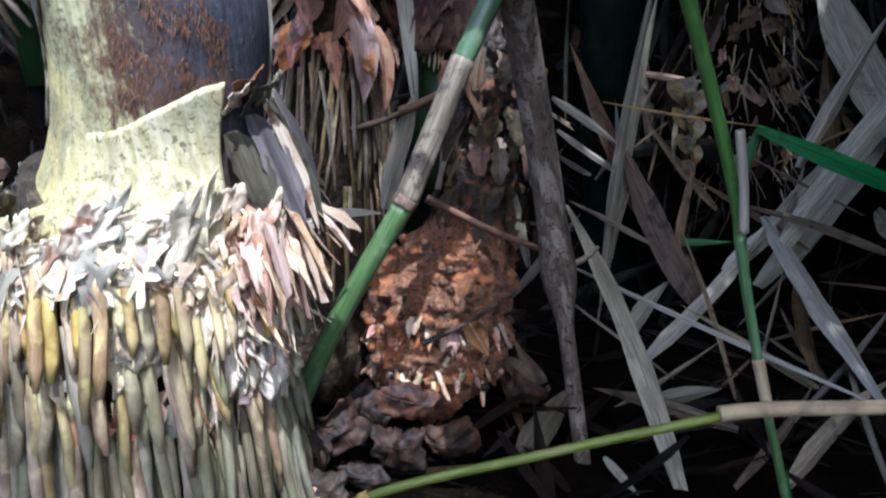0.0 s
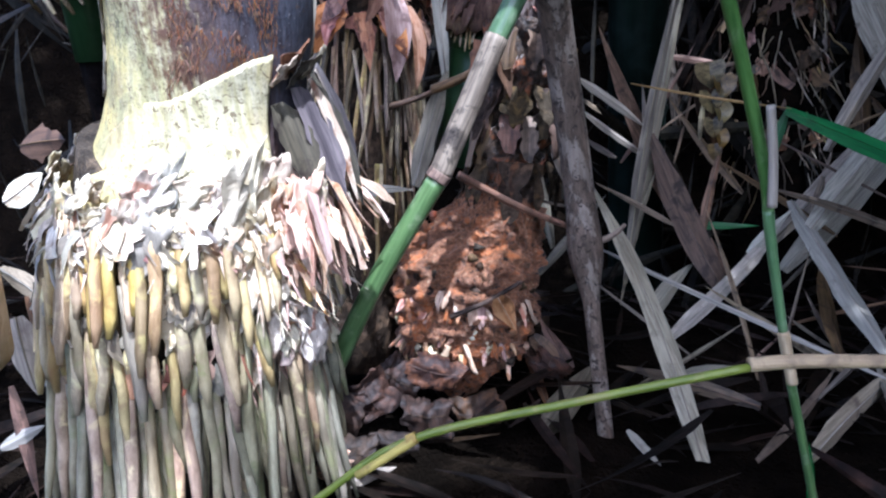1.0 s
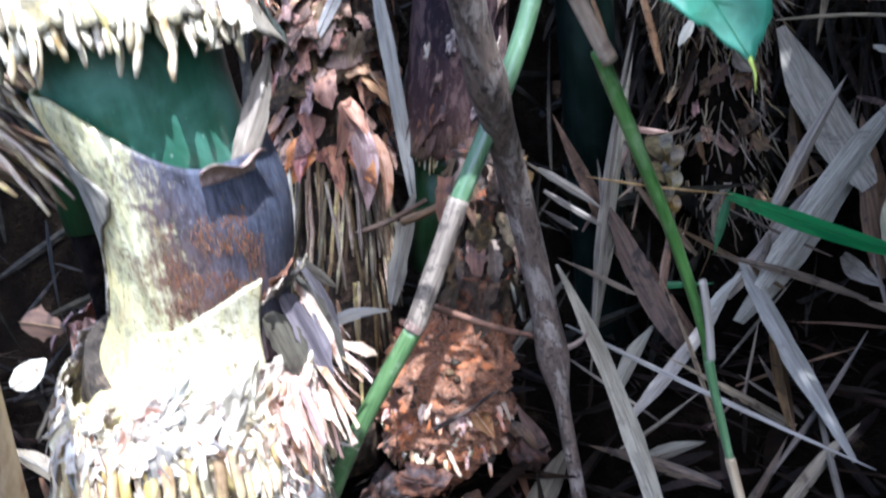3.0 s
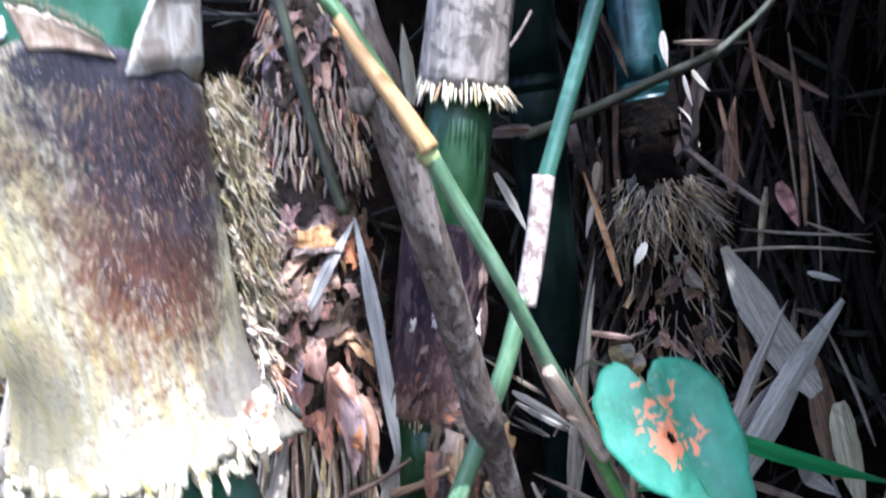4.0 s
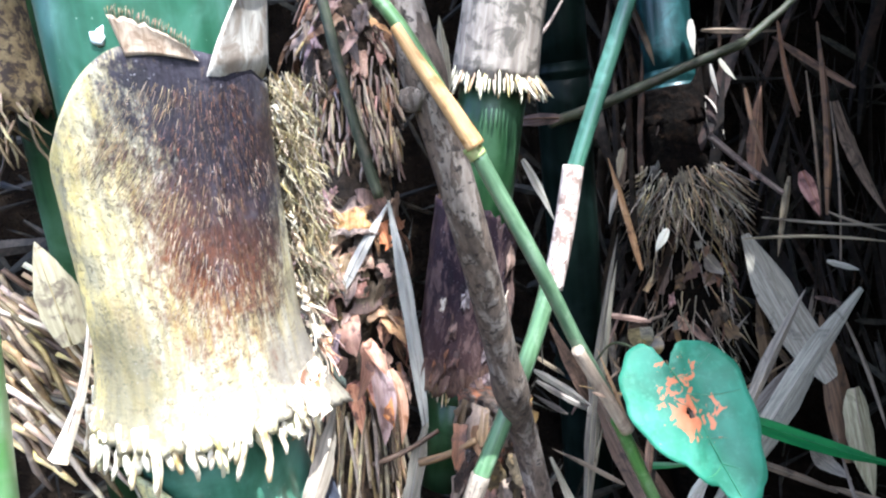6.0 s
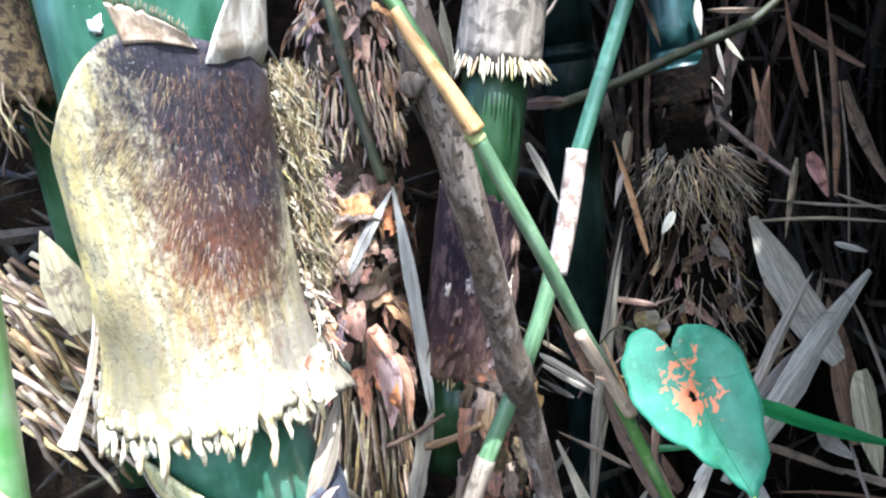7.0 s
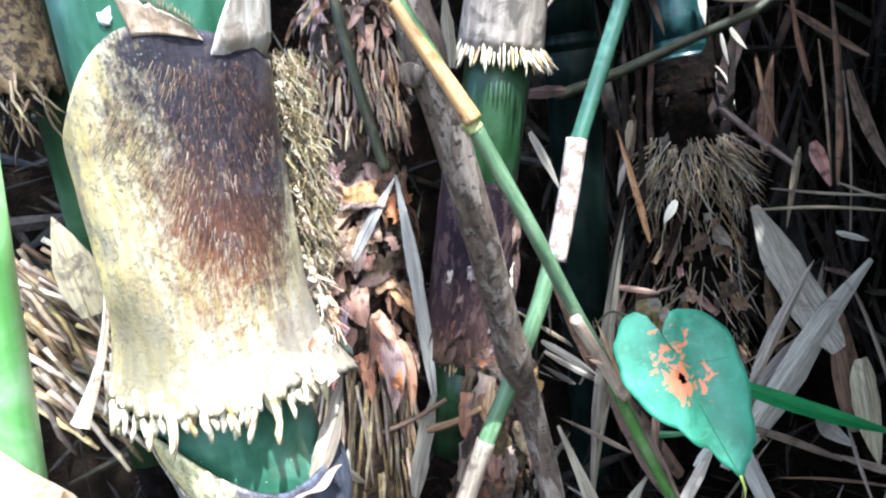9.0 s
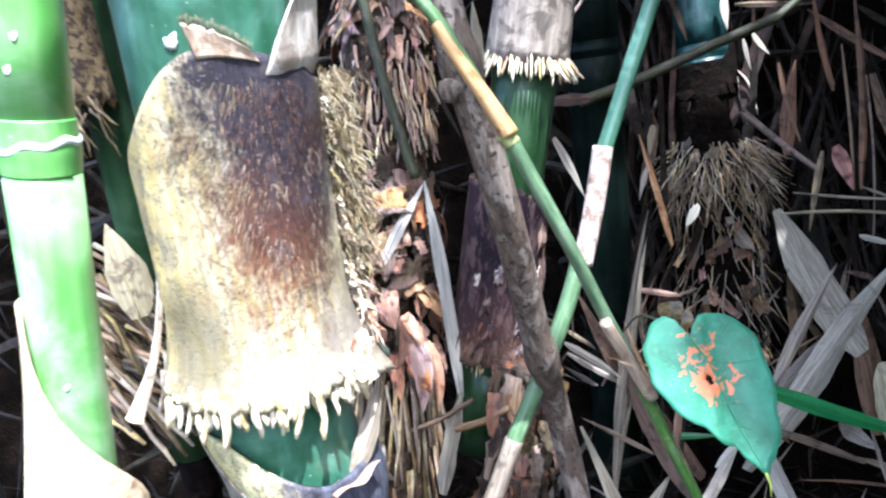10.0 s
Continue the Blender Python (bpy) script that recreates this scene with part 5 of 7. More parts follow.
# ---- thin culm and roots beside the big culm ----
def side_culm():
    rng = random.Random(17)
    top = thing("thin_bamboo_culm", culm_frame((-0.331, 0.668, -0.02), (-0.051, -0.20)), "thin shaded green bamboo culm with mottled brown sheath", "bamboo")
    culm_parts(top, 0.0230, 0.42, 3.0, (0.56, 1.2, 1.6, 2.0, 2.4), 0.08, 28, GREEN_MID, "green culm wall, shade in its colour", 0.002)
    # added foot tube, black to stand in for the dark gap
    part("culm_foot", tube([Vector((0, 0, s)) for s in np.linspace(0.0, 0.43, 12)], 0.020, 14, wobble=0.2, rng=rng), BLACK_SHADE, top, "added foot, blackened for shade")

    def wrap(u, v, d):
        a = -180 + 360 * u
        s = 0.822 + 0.30 * v + 0.006 * math.sin(a * 0.2)
        return around(a, 0.032 + 0.004 * (1 - v) ** 3 + 0.0015 * noise.noise(Vector((a * 0.1, s * 40, 3))) - d, s) + Vector((-0.010, -0.040, 0))
    part("sheath", shell(bmesh.new(), 30, 18, wrap, 0.002), MOTTLED, top, "mottled ochre and black sheath")
    roots = [root_mesh("root", 0.07 + 0.012 * i, 0.0030, (ROOT_DARK, ROOT_TAN, ROOT_DARK)[i], 0.006, 150 + i) for i in range(3)]
    slant = Euler((0, radians(-40), 0)).to_matrix().to_4x4()
    heap = lambda a, q, h: around(a, q, h) + Vector((-0.040, -0.020, 0))
    for h in (0.66, 0.63, 0.60, 0.565, 0.53):
        root_ring(top, roots, 26, -170, 70, 0.036, h, 6, rng, 0.020, 0.012, 22, plumb=slant, at=heap)
    root_ring(top, roots, 34, -150, 110, 0.040, 0.27, 14, rng, 0.05, 0.008, 26)
    whisker = [root_mesh("root", 0.030 + 0.010 * i, 0.0012, (ROOT_TAN, MOSS, ROOT_DARK)[i], 0.006, 160 + i) for i in range(3)]
    root_ring(top, whisker, 46, -150, 60, 0.034, 0.826, 10, rng, 0.012, 0.006, 40, at=lambda a, q, h: around(a, q, h) + Vector((-0.010, -0.040, 0)))
    fringe(top, "torn_paper", BRACT_DULL, 14, -120, 90, 0.040, 0.33, 0.06, 0.03, rng, (5, 40), "scale")


MOTTLED = fibre("mottled_sheath", (0.17, 0.13, 0.065), (0.34, 0.275, 0.15), (0.06, 0.045, 0.032), grain=(120, 120, 90), blotch=150, vary=0.05, lo=0.44, hi=0.58)
side_culm()


# ---- moss and fibres behind the big culm's free margin ----
def fibre_tuft():
    rng = random.Random(18)
    m = AXIS_A @ Matrix.Translation(around(112, 0.083, 0.832))
    bm = bmesh.new()
    for _ in range(1700):
        s = -0.16 * rng.random()
        spread = 0.0075 + 0.007 * noise.noise(Vector((s * 40, 0, 7)))
        p = Vector((rng.gauss(0, spread) - 0.03 * s, rng.gauss(0, 0.012), s))
        q = p + Vector((rng.gauss(0.003, 0.006), rng.gauss(0, 0.006), -0.006 - 0.014 * rng.random()))
        w = Vector((0.00035, 0.0002, 0.0001))
        mid = p.lerp(q, 0.5) + Vector((rng.gauss(0, 0.0025), rng.gauss(0, 0.0025), 0))
        bm.faces.new([bm.verts.new(c) for c in (p - w, p + w, mid + w, q, mid - w)])
    ob = part("moss_tuft", bm, MOSS, None, "", m)
    tagged(ob, "yellow-brown mossy fibre tuft hanging beside the big culm", "moss", kind="stuff")


fibre_tuft()


# ---- bright foreground culm ----
def near_culm():
    rng = random.Random(19)
    top = thing("lime_bamboo_culm", culm_frame((-0.321, 0.340, 0.0), (0.105, -0.2118)), "slim lime green bamboo culm with a white node band", "bamboo")
    culm_parts(top, 0.0180, 0.0, 2.6, (0.40, 0.737, 1.1, 1.5, 1.9), 0.02, 36, GREEN_LIME, "bright green waxy wall", 0.0009)

    def band(u, v, d):
        a = -180 + 360 * u
        return around(a, 0.0186 + 0.0009 * math.sin(math.pi * v) - d, 0.736 + 0.003 * math.sin(radians(a)) + 0.0045 * v + 0.0012 * math.sin(a * 0.11))
    part("node_band", shell(bmesh.new(), 40, 5, band, 0.0015), LICHEN, top, "white powdery node band")

    def wrap(u, v, d):
        s = 0.20 + 0.455 * v
        edge = 150 - 190 * smooth(0.47, 0.66, s)
        a = -175 + (edge + 175) * u
        return around(a, 0.0205 + 0.022 * smooth(0.66, 0.40, s) - d, s)
    part("dry_sheath", shell(bmesh.new(), 40, 30, wrap, 0.0015), PAPER, top, "bleached loose sheath")
    for a, s in ((20, 0.79), (5, 0.775), (25, 0.61), (30, 0.54)):
        bm = bmesh.new()
        bmesh.ops.create_icosphere(bm, subdivisions=2, radius=0.0022)
        for v in bm.verts:
            v.co *= 1 + 0.9 * noise.noise(v.co * 900)
            v.co.x *= 0.7
            v.co.y *= 0.12
        part("wax_fleck", bm, LICHEN, top, "", Matrix.Translation(around(a, 0.0180, s)) @ Euler((0, 0, radians(a))).to_matrix().to_4x4())


near_culm()

# ---- stems, stick, climbing plants ----
def stem_piece(parent, name, pts, r, material, label="", sides=10, r2=None, knots=(), tail=0.0):
    p = bend(pts, 7)
    r2 = r if r2 is None else r2

    def rad(t):
        return (r + (r2 - r) * t) * (1 - tail * smooth(0.775, 0.83, t)) * (1 + sum(0.22 * math.exp(-((t - k) / 0.02) ** 2) for k in knots))
    m = frame_along(pts[0], pts[-1])
    inv = m.inverted()
    return part(name, tube([inv @ q for q in p], rad, sides), material, parent, label, m)


def branch_stem():
    top = thing("bamboo_branch", Matrix.Identity(4), "slender green bamboo branch with grey sheathed internodes", "bamboo branch")
    stem_piece(top, "internode", [(-0.150, 0.560, 0.050), (-0.092, 0.545, 0.175), (-0.026, 0.532, 0.287)], 0.0095, STEM_GREEN, "green internode")
    stem_piece(top, "node", [(-0.029, 0.532, 0.2835), (-0.0245, 0.532, 0.2905)], 0.0108, STEM_GREY, "grey node ring")
    stem_piece(top, "sheathed_internode", [(-0.026, 0.532, 0.287), (-0.002, 0.538, 0.346), (0.022, 0.543, 0.405)], 0.0105, STEM_GREY, "grey mottled sheath")
    stem_piece(top, "internode", [(0.020, 0.543, 0.400), (0.055, 0.548, 0.475), (0.085, 0.555, 0.545), (0.104, 0.558, 0.605)], 0.0095, STEM_GREEN, "green internode")
    stem_piece(top, "sheathed_internode", [(0.106, 0.56, 0.594), (0.120, 0.56, 0.655), (0.132, 0.56, 0.722)], 0.0112, STEM_GREY_PALE, "pale weathered sheath")
    stem_piece(top, "internode", [(0.132, 0.56, 0.715), (0.165, 0.56, 0.81), (0.202, 0.56, 0.915), (0.30, 0.56, 1.20)], 0.0090, STEM_TEAL, "green internode")


STEM_GREY_PALE = fibre("pale_grey_stem", (0.29, 0.21, 0.155), (0.54, 0.44, 0.35), (0.17, 0.11, 0.075), blotch=75, vary=0.05, lo=0.46, hi=0.62)
STEM_TEAL = fibre("teal_stem", (0.012, 0.075, 0.03), (0.028, 0.13, 0.058), (0.04, 0.15, 0.075), rough=0.2, vary=0.05, bump=0.1)
branch_stem()


def front_stem():
    top = thing("green_stem", Matrix.Identity(4), "thin bright green bamboo stem with tan dry sheaths", "bamboo branch")
    stem_piece(top, "internode", [(-0.16, 0.29, 1.03), (-0.071, 0.295, 0.842), (-0.036, 0.298, 0.788), (0.003, 0.299, 0.718)], 0.0046, STEM_GREEN, "green internode")
    stem_piece(top, "dry_sheath", [(-0.0435, 0.2920, 0.7935), (-0.030, 0.2920, 0.771), (-0.012, 0.2935, 0.744), (0.003, 0.2955, 0.720)], 0.0034, STEM_TAN, "tan dry sheath", r2=0.0064)
    stem_piece(top, "node", [(0.000, 0.299, 0.721), (0.005, 0.300, 0.714)], 0.0060, STEM_LIME, "swollen yellow-green node")
    stem_piece(top, "internode", [(0.003, 0.299, 0.718), (0.043, 0.318, 0.645), (0.080, 0.355, 0.578), (0.118, 0.380, 0.514)], 0.0052, STEM_GREEN, "green internode")
    stem_piece(top, "dry_sheath", [(0.076, 0.346, 0.578), (0.095, 0.362, 0.548), (0.121, 0.3745, 0.506)], 0.0045, STEM_TAN, "tan dry sheath", r2=0.0056)
    stem_piece(top, "internode", [(0.114, 0.378, 0.514), (0.145, 0.398, 0.450), (0.185, 0.435, 0.376), (0.216, 0.455, 0.299), (0.224, 0.459, 0.265)], 0.0054, STEM_GREEN, "green internode", r2=0.0042)
    stem_piece(top, "dry_sheath", [(0.206, 0.431, 0.343), (0.215, 0.440, 0.307), (0.221, 0.448, 0.272)], 0.0030, STRAW_PALE, "white dry sheath", r2=0.0036)
    stem_piece(top, "internode", [(0.223, 0.458, 0.268), (0.232, 0.462, 0.230), (0.248, 0.468, 0.171)], 0.0042, STEM_GREEN, "green internode", r2=0.0036)
    stem_piece(top, "dry_sheath", [(0.247, 0.466, 0.172), (0.252, 0.466, 0.153), (0.258, 0.466, 0.130)], 0.0046, STEM_TAN, "grey-tan dry sheath", r2=0.0042)
    stem_piece(top, "internode", [(0.258, 0.470, 0.132), (0.276, 0.476, 0.077), (0.304, 0.480, -0.020)], 0.0036, STEM_GREEN, "green internode", r2=0.0034)
    for p, q, w in (((0.098, 0.352, 0.540), (0.086, 0.347, 0.546), 0.0028), ((0.12, 0.372, 0.515), (0.094, 0.358, 0.575), 0.003)):
        part("sheath_tip", ribbon((Vector(q) - Vector(p)).length, w, "leaf", rows=6), STEM_TAN, top, "", frame_along(p, q))


STEM_LIME = fibre("lime_node", (0.20, 0.26, 0.04), (0.36, 0.42, 0.10), (0.25, 0.2, 0.06), vary=0.05)
front_stem()


def woody_stick():
    top = thing("woody_stick", Matrix.Identity(4), "brown woody stick with flaking bark leaning over the culms", "stick")
    stem_piece(top, "stick_body", [(-0.050, 0.335, 0.900), (-0.044, 0.335, 0.858), (-0.037, 0.335, 0.820), (-0.024, 0.343, 0.766), (-0.011, 0.357, 0.722), (0.002, 0.380, 0.678), (0.016, 0.415, 0.631), (0.032, 0.460, 0.573), (0.051, 0.510, 0.504), (0.077, 0.592, 0.425), (0.107, 0.645, 0.304), (0.128, 0.664, 0.186), (0.143, 0.670, 0.093), (0.158, 0.670, -0.007), (0.165, 0.670, -0.063)], 0.0125, BARK, "brown flaking bark", 18, 0.0168, (0.20, 0.57, 0.775), 0.45)
    bm = bmesh.new()
    bmesh.ops.create_icosphere(bm, subdivisions=2, radius=0.010)
    for v in bm.verts:
        v.co *= 1 + 0.3 * noise.noise(v.co * 200)
    part("knot", bm, BARK, top, "pale knot", Matrix.Translation((-0.034, 0.337, 0.758)))
    stem_piece(top, "side_shoot", [(0.118, 0.675, 0.20), (0.15, 0.66, 0.215), (0.165, 0.655, 0.23)], 0.005, STEM_GREY, "broken side shoot", r2=0.002)


woody_stick()


def vine_stem():
    top = thing("vine_stem", Matrix.Identity(4), "thin green and yellow stem crossing low over the litter", "stem")
    stem_piece(top, "green_length", [(-0.144, 0.248, 0.090), (-0.065, 0.241, 0.156), (-0.021, 0.237, 0.189), (0.051, 0.235, 0.210), (0.121, 0.233, 0.228)], 0.0019, STEM_VINE, "yellow-green length")
    stem_piece(top, "yellow_tip", [(-0.045, 0.238, 0.171), (-0.019, 0.235, 0.190)], 0.0022, STEM_STRAW, "cream dry length")
    stem_piece(top, "node", [(-0.022, 0.236, 0.189), (-0.018, 0.236, 0.191)], 0.0027, STEM_STRAW, "small swollen node")
    stem_piece(top, "dry_sheath", [(0.120, 0.233, 0.229), (0.140, 0.233, 0.231), (0.178, 0.233, 0.232), (0.319, 0.233, 0.236)], 0.0031, STEM_STRAW, "yellow dry sheath", r2=0.0028)
    stem_piece(top, "rear_length", [(0.319, 0.233, 0.236), (0.533, 0.262, 0.189), (0.777, 0.315, 0.022)], 0.0035, STEM_STRAW)


STEM_VINE = fibre("vine_skin", (0.075, 0.105, 0.016), (0.125, 0.16, 0.03), (0.15, 0.15, 0.045), blotch=60, rough=0.4, vary=0.05, bump=0.1)
STEM_STRAW = fibre("straw_stem", (0.25, 0.175, 0.045), (0.40, 0.30, 0.085), (0.17, 0.115, 0.035), blotch=50, vary=0.05)
vine_stem()


def climbing_branch():
    top = thing("climbing_branch", Matrix.Identity(4), "dull green-brown branch slanting before the dark culm", "branch")
    stem_piece(top, "brown_length", [(0.20, 0.97, 0.82), (0.306, 1.0, 0.856), (0.43, 1.0, 0.906), (0.552, 1.0, 0.952)], 0.0095, STEM_OLIVE, "brown-green length", r2=0.0085, knots=(0.97,))
    stem_piece(top, "green_length", [(0.548, 1.0, 0.950), (0.60, 1.0, 0.99), (0.658, 1.0, 1.043), (0.9, 1.02, 1.3)], 0.0075, STEM_OLIVE, "green length", r2=0.006)


STEM_OLIVE = fibre("olive_stem", (0.016, 0.020, 0.008), (0.045, 0.048, 0.022), (0.06, 0.048, 0.03), blotch=50, vary=0.05)
climbing_branch()


def shaded_shoot():
    top = thing("shaded_shoot", Matrix.Identity(4), "dull green shoot leaning into the stump", "stem")
    stem_piece(top, "shoot", [(-0.20, 0.68, 1.25), (-0.148, 0.72, 0.991), (-0.113, 0.725, 0.821), (-0.080, 0.73, 0.70)], 0.0075, STEM_OLIVE, "dull green stem")


shaded_shoot()


def heart_leaf():
    """Heart-shaped leaf with blotches, a hole eaten through it, a midrib and side veins."""
    centre = Vector((0.1285, 0.279, 0.550))
    top = thing("heart_leaf", frame_along(centre, centre + Vector((0, 0.45, 1)), (0, -1, 0.45)), "drooping heart-shaped green leaf with orange blotches and a hole", "leaf")
    # outline: distance from the hole, turning from the leaf's head
    head = [(0, 0.0445), (7, 0.0389), (13, 0.0335), (16, 0.0302), (19, 0.036), (22, 0.0455), (28, 0.0512), (36, 0.0521), (54, 0.0472), (81, 0.0381),
            (117, 0.0314), (163, 0.0311), (193, 0.0437), (201, 0.058), (205, 0.0685), (212, 0.063), (222, 0.0583), (247, 0.0461), (284, 0.0424), (316, 0.0474), (335, 0.0487), (353, 0.0464), (360, 0.0445)]

    def reach(deg):
        for (a, r), (b, q) in zip(head, head[1:]):
            if a <= deg <= b:
                t = (deg - a) / (b - a)
                return r + (q - r) * t * t * (3 - 2 * t)
        return 0.03

    def place(r, a, d):
        x, z = -math.sin(radians(a)) * r, math.cos(radians(a)) * r
        droop = 2.0 * x * x + 1.1 * min(0.0, z) ** 2 + 0.0016 * math.sin(x * 120) + 0.0012 * noise.noise(Vector((x * 60, z * 60, 0)))
        return Vector((x, droop + d - 0.003 * math.exp(-(x / 0.004) ** 2) * 0.3, z))
    n, rows = 180, 12
    bm = bmesh.new()
    sheets = []
    for d in (0.0, 0.0005):
        sheet = []
        for j in range(rows + 1):
            ring = []
            for i in range(n):
                a = 360 * i / n
                r0 = 0.0028 * (1 + 0.25 * math.sin(radians(a * 2 + 40)) + 0.15 * math.sin(radians(a * 5)))
                ring.append(bm.verts.new(place(r0 + (reach(a) - r0) * j / rows, a, d)))
            sheet.append(ring)
        sheets.append(sheet)
    for s, sheet in enumerate(sheets):
        for j in range(rows):
            for i in range(n):
                k = (i + 1) % n
                bm.faces.new((sheet[j][i], sheet[j][k], sheet[j + 1][k], sheet[j + 1][i]))
    for j in (0, rows):
        for i in range(n):
            k = (i + 1) % n
            bm.faces.new((sheets[0][j][i], sheets[0][j][k], sheets[1][j][k], sheets[1][j][i]))
    part("leaf_blade", bm, LEAF, top, "teal green blade with orange blotches")
    rib = [place(r, a, -0.0002) for r, a in ((0.0302, 16), (0.018, 8), (0.0058, 300), (0.018, 212), (0.040, 206), (0.0675, 205))]
    part("midrib", tube(bend(rib, 4), lambda t: 0.0007 - 0.0004 * t, 6), LEAF_VEIN, top, "pale midrib")
    for r0, a0, r1, a1 in ((0.022, 12, 0.044, 55), (0.022, 12, 0.042, 330), (0.012, 0, 0.032, 100), (0.012, 0, 0.038, 290), (0.018, 212, 0.029, 150), (0.018, 212, 0.043, 255), (0.034, 207, 0.038, 185), (0.034, 207, 0.052, 230)):
        m0, m1 = place(r0, a0, -0.0001), place(r1, a1, -0.0001)
        part("side_vein", tube(bend([m0, m0.lerp(m1, 0.5) + Vector((0, 0, -0.002)), m1], 4), lambda t: 0.0004 - 0.0002 * t, 5), LEAF_VEIN, top)
    part("leaf_tip", tube([place(0.066, 205, 0), place(0.074, 204, 0.001), place(0.081, 202, 0.003)], lambda t: 0.0011 * (1 - 0.7 * t), 6), STEM_LIME, top, "yellow drip tip")
    inv = top.matrix_world.inverted()
    stalk = bend([place(0.0296, 16, 0.0008), place(0.034, 16, 0.006), inv @ Vector((0.10, 0.33, 0.585)), inv @ Vector((0.093, 0.356, 0.567))], 5)
    part("leaf_stalk", tube(stalk, 0.0009, 6), STEM_OLIVE, top, "thin twining stalk")


def leaf_skin():
    k = Nodes("heart_leaf_skin", 0.55, 0.3)
    co = k.coords(jitter=False)
    big = k.noise(co, 42.0, 3.0, 0.6, 0.4)
    fine = k.noise(co, 230.0, 3.0, 0.6)
    col = k.mix(k.ramp(big, 0.3, 0.7), (0.014, 0.084, 0.042), (0.028, 0.140, 0.080))
    col = k.mix(k.math("MULTIPLY", k.ramp(fine, 0.5, 0.75), 0.4), col, (0.06, 0.18, 0.11))
    sep = k.n("SeparateXYZ")
    k.put(co, sep.inputs[0])
    dx = k.math("MULTIPLY", k.math("ADD", sep.outputs[0], 0.001), 42.0)
    dz = k.math("MULTIPLY", k.math("SUBTRACT", sep.outputs[2], 0.004), 26.0)
    near = k.math("SUBTRACT", 1.0, k.math("SQRT", k.math("ADD", k.math("MULTIPLY", dx, dx), k.math("MULTIPLY", dz, dz))))
    blotch = k.noise(co, 95.0, 4.0, 0.55, 1.2)
    mask = k.math("ADD", blotch, k.math("MULTIPLY", near, 0.30))
    mask = k.ramp(mask, 0.645, 0.68)
    col = k.mix(mask, col, k.mix(fine, (0.36, 0.085, 0.028), (0.42, 0.16, 0.07)))
    k.b.inputs["Coat Weight"].default_value = 0.04
    return k.done(col, k.math("ADD", fine, big), 0.25, 0.001)


LEAF = leaf_skin()
LEAF_VEIN = fibre("leaf_vein", (0.022, 0.105, 0.05), (0.04, 0.15, 0.075), (0.06, 0.14, 0.06), vary=0.05)
heart_leaf()

blade("grass_blade", (0.413, 0.856, 0.358), (0.752, 0.874, 0.230), 0.026, BLADE_GREEN, "broad dark green bamboo leaf reaching over the litter", "leaf", fold=0.3)
blade("grass_blade", (0.420, 0.867, 0.358), (0.408, 0.889, 0.267), 0.014, BLADE_GREEN, "short dark green leaf hanging down", "leaf", fold=0.3)
blade("grass_blade", (0.314, 0.521, -0.019), (0.300, 0.511, 0.060), 0.008, BLADE_GREEN, "small green sprout at the stem foot", "leaf")
blade("dry_stalk", (0.215, 0.883, 0.394), (0.418, 0.856, 0.359), 0.0035, STEM_TAN, "thin tan stalk of a green leaf", "stalk", profile="strap", thick=0.003)


def dry_twig(pts, r, material, label):
    top = thing("dry_twig", Matrix.Identity(4), label, "twig")
    stem_piece(top, "twig", pts, r, material, "", 8, r * 0.7)
    return top


dry_twig([(0.517, 1.060, 0.800), (0.570, 1.030, 0.740), (0.622, 1.000, 0.687)], 0.0065, STEM_GREY, "short broken pale twig stuck in the root stump")
dry_twig([(-0.012, 0.617, 0.283), (0.049, 0.642, 0.250), (0.108, 0.667, 0.225)], 0.0045, STRAW_BROWN, "split dark brown twig lying against the rhizome")
dry_twig([(-0.042, 0.670, 0.370), (-0.007, 0.658, 0.383), (0.027, 0.645, 0.404)], 0.0055, STRAW_BROWN, "dark brown twig across the middle culm")
dry_twig([(-0.020, 0.636, 0.129), (0.019, 0.645, 0.145), (0.058, 0.653, 0.167)], 0.0030, DARK_BODY, "black broken twig beside the rhizome")
dry_twig([(-0.104, 0.714, 0.352), (-0.059, 0.723, 0.366), (-0.015, 0.731, 0.388)], 0.0040, STRAW_BROWN, "dark twig lying behind the straw")
dry_twig([(0.154, 0.850, 0.925), (0.177, 0.855, 0.952), (0.199, 0.860, 0.987)], 0.0030, STEM_GREY, "thin grey twig beside the middle culm")

# ---- single dead leaves, straws and twigs ----
blade("dead_leaf", (0.466, 1.117, 0.064), (0.190, 0.993, 0.489), 0.0455, STRAW_BROWN, "long brown dead bamboo leaf with a sharp raised tip", "leaf", "dead bamboo leaves", fold=0.35, seed=2)
blade("dead_leaf", (0.405, 0.984, 0.077), (0.285, 1.023, 0.327), 0.0417, STRAW_BROWN, "grey tan dead leaf blade leaning on the litter bank", "leaf", "dead bamboo leaves", profile='strap', seed=3)
blade("dead_leaf", (0.278, 1.067, 0.145), (0.323, 1.014, 0.577), 0.0232, STRAW, "narrow upright grey dead leaf standing before shaded humus", "leaf", "dead bamboo leaves", fold=0.4, seed=4)
blade("dead_leaf", (0.230, 0.559, 0.012), (0.184, 0.967, 0.244), 0.0261, STRAW, "broad spotted grey tan dead leaf slanting down the bank", "leaf", "dead bamboo leaves", profile='strap', fold=0.15, seed=5)
blade("dead_leaf", (0.254, 0.807, 0.044), (0.513, 1.065, 0.171), 0.0217, STRAW_PALE, "bluish pale dead leaf strap lying across the litter", "leaf", "dead bamboo leaves", profile='strap', seed=6)
blade("dead_leaf", (0.508, 1.068, 0.146), (0.725, 1.060, 0.401), 0.0352, STRAW, "long grey dead leaf slanting over the heap", "leaf", "dead bamboo leaves", profile='strap', seed=7)
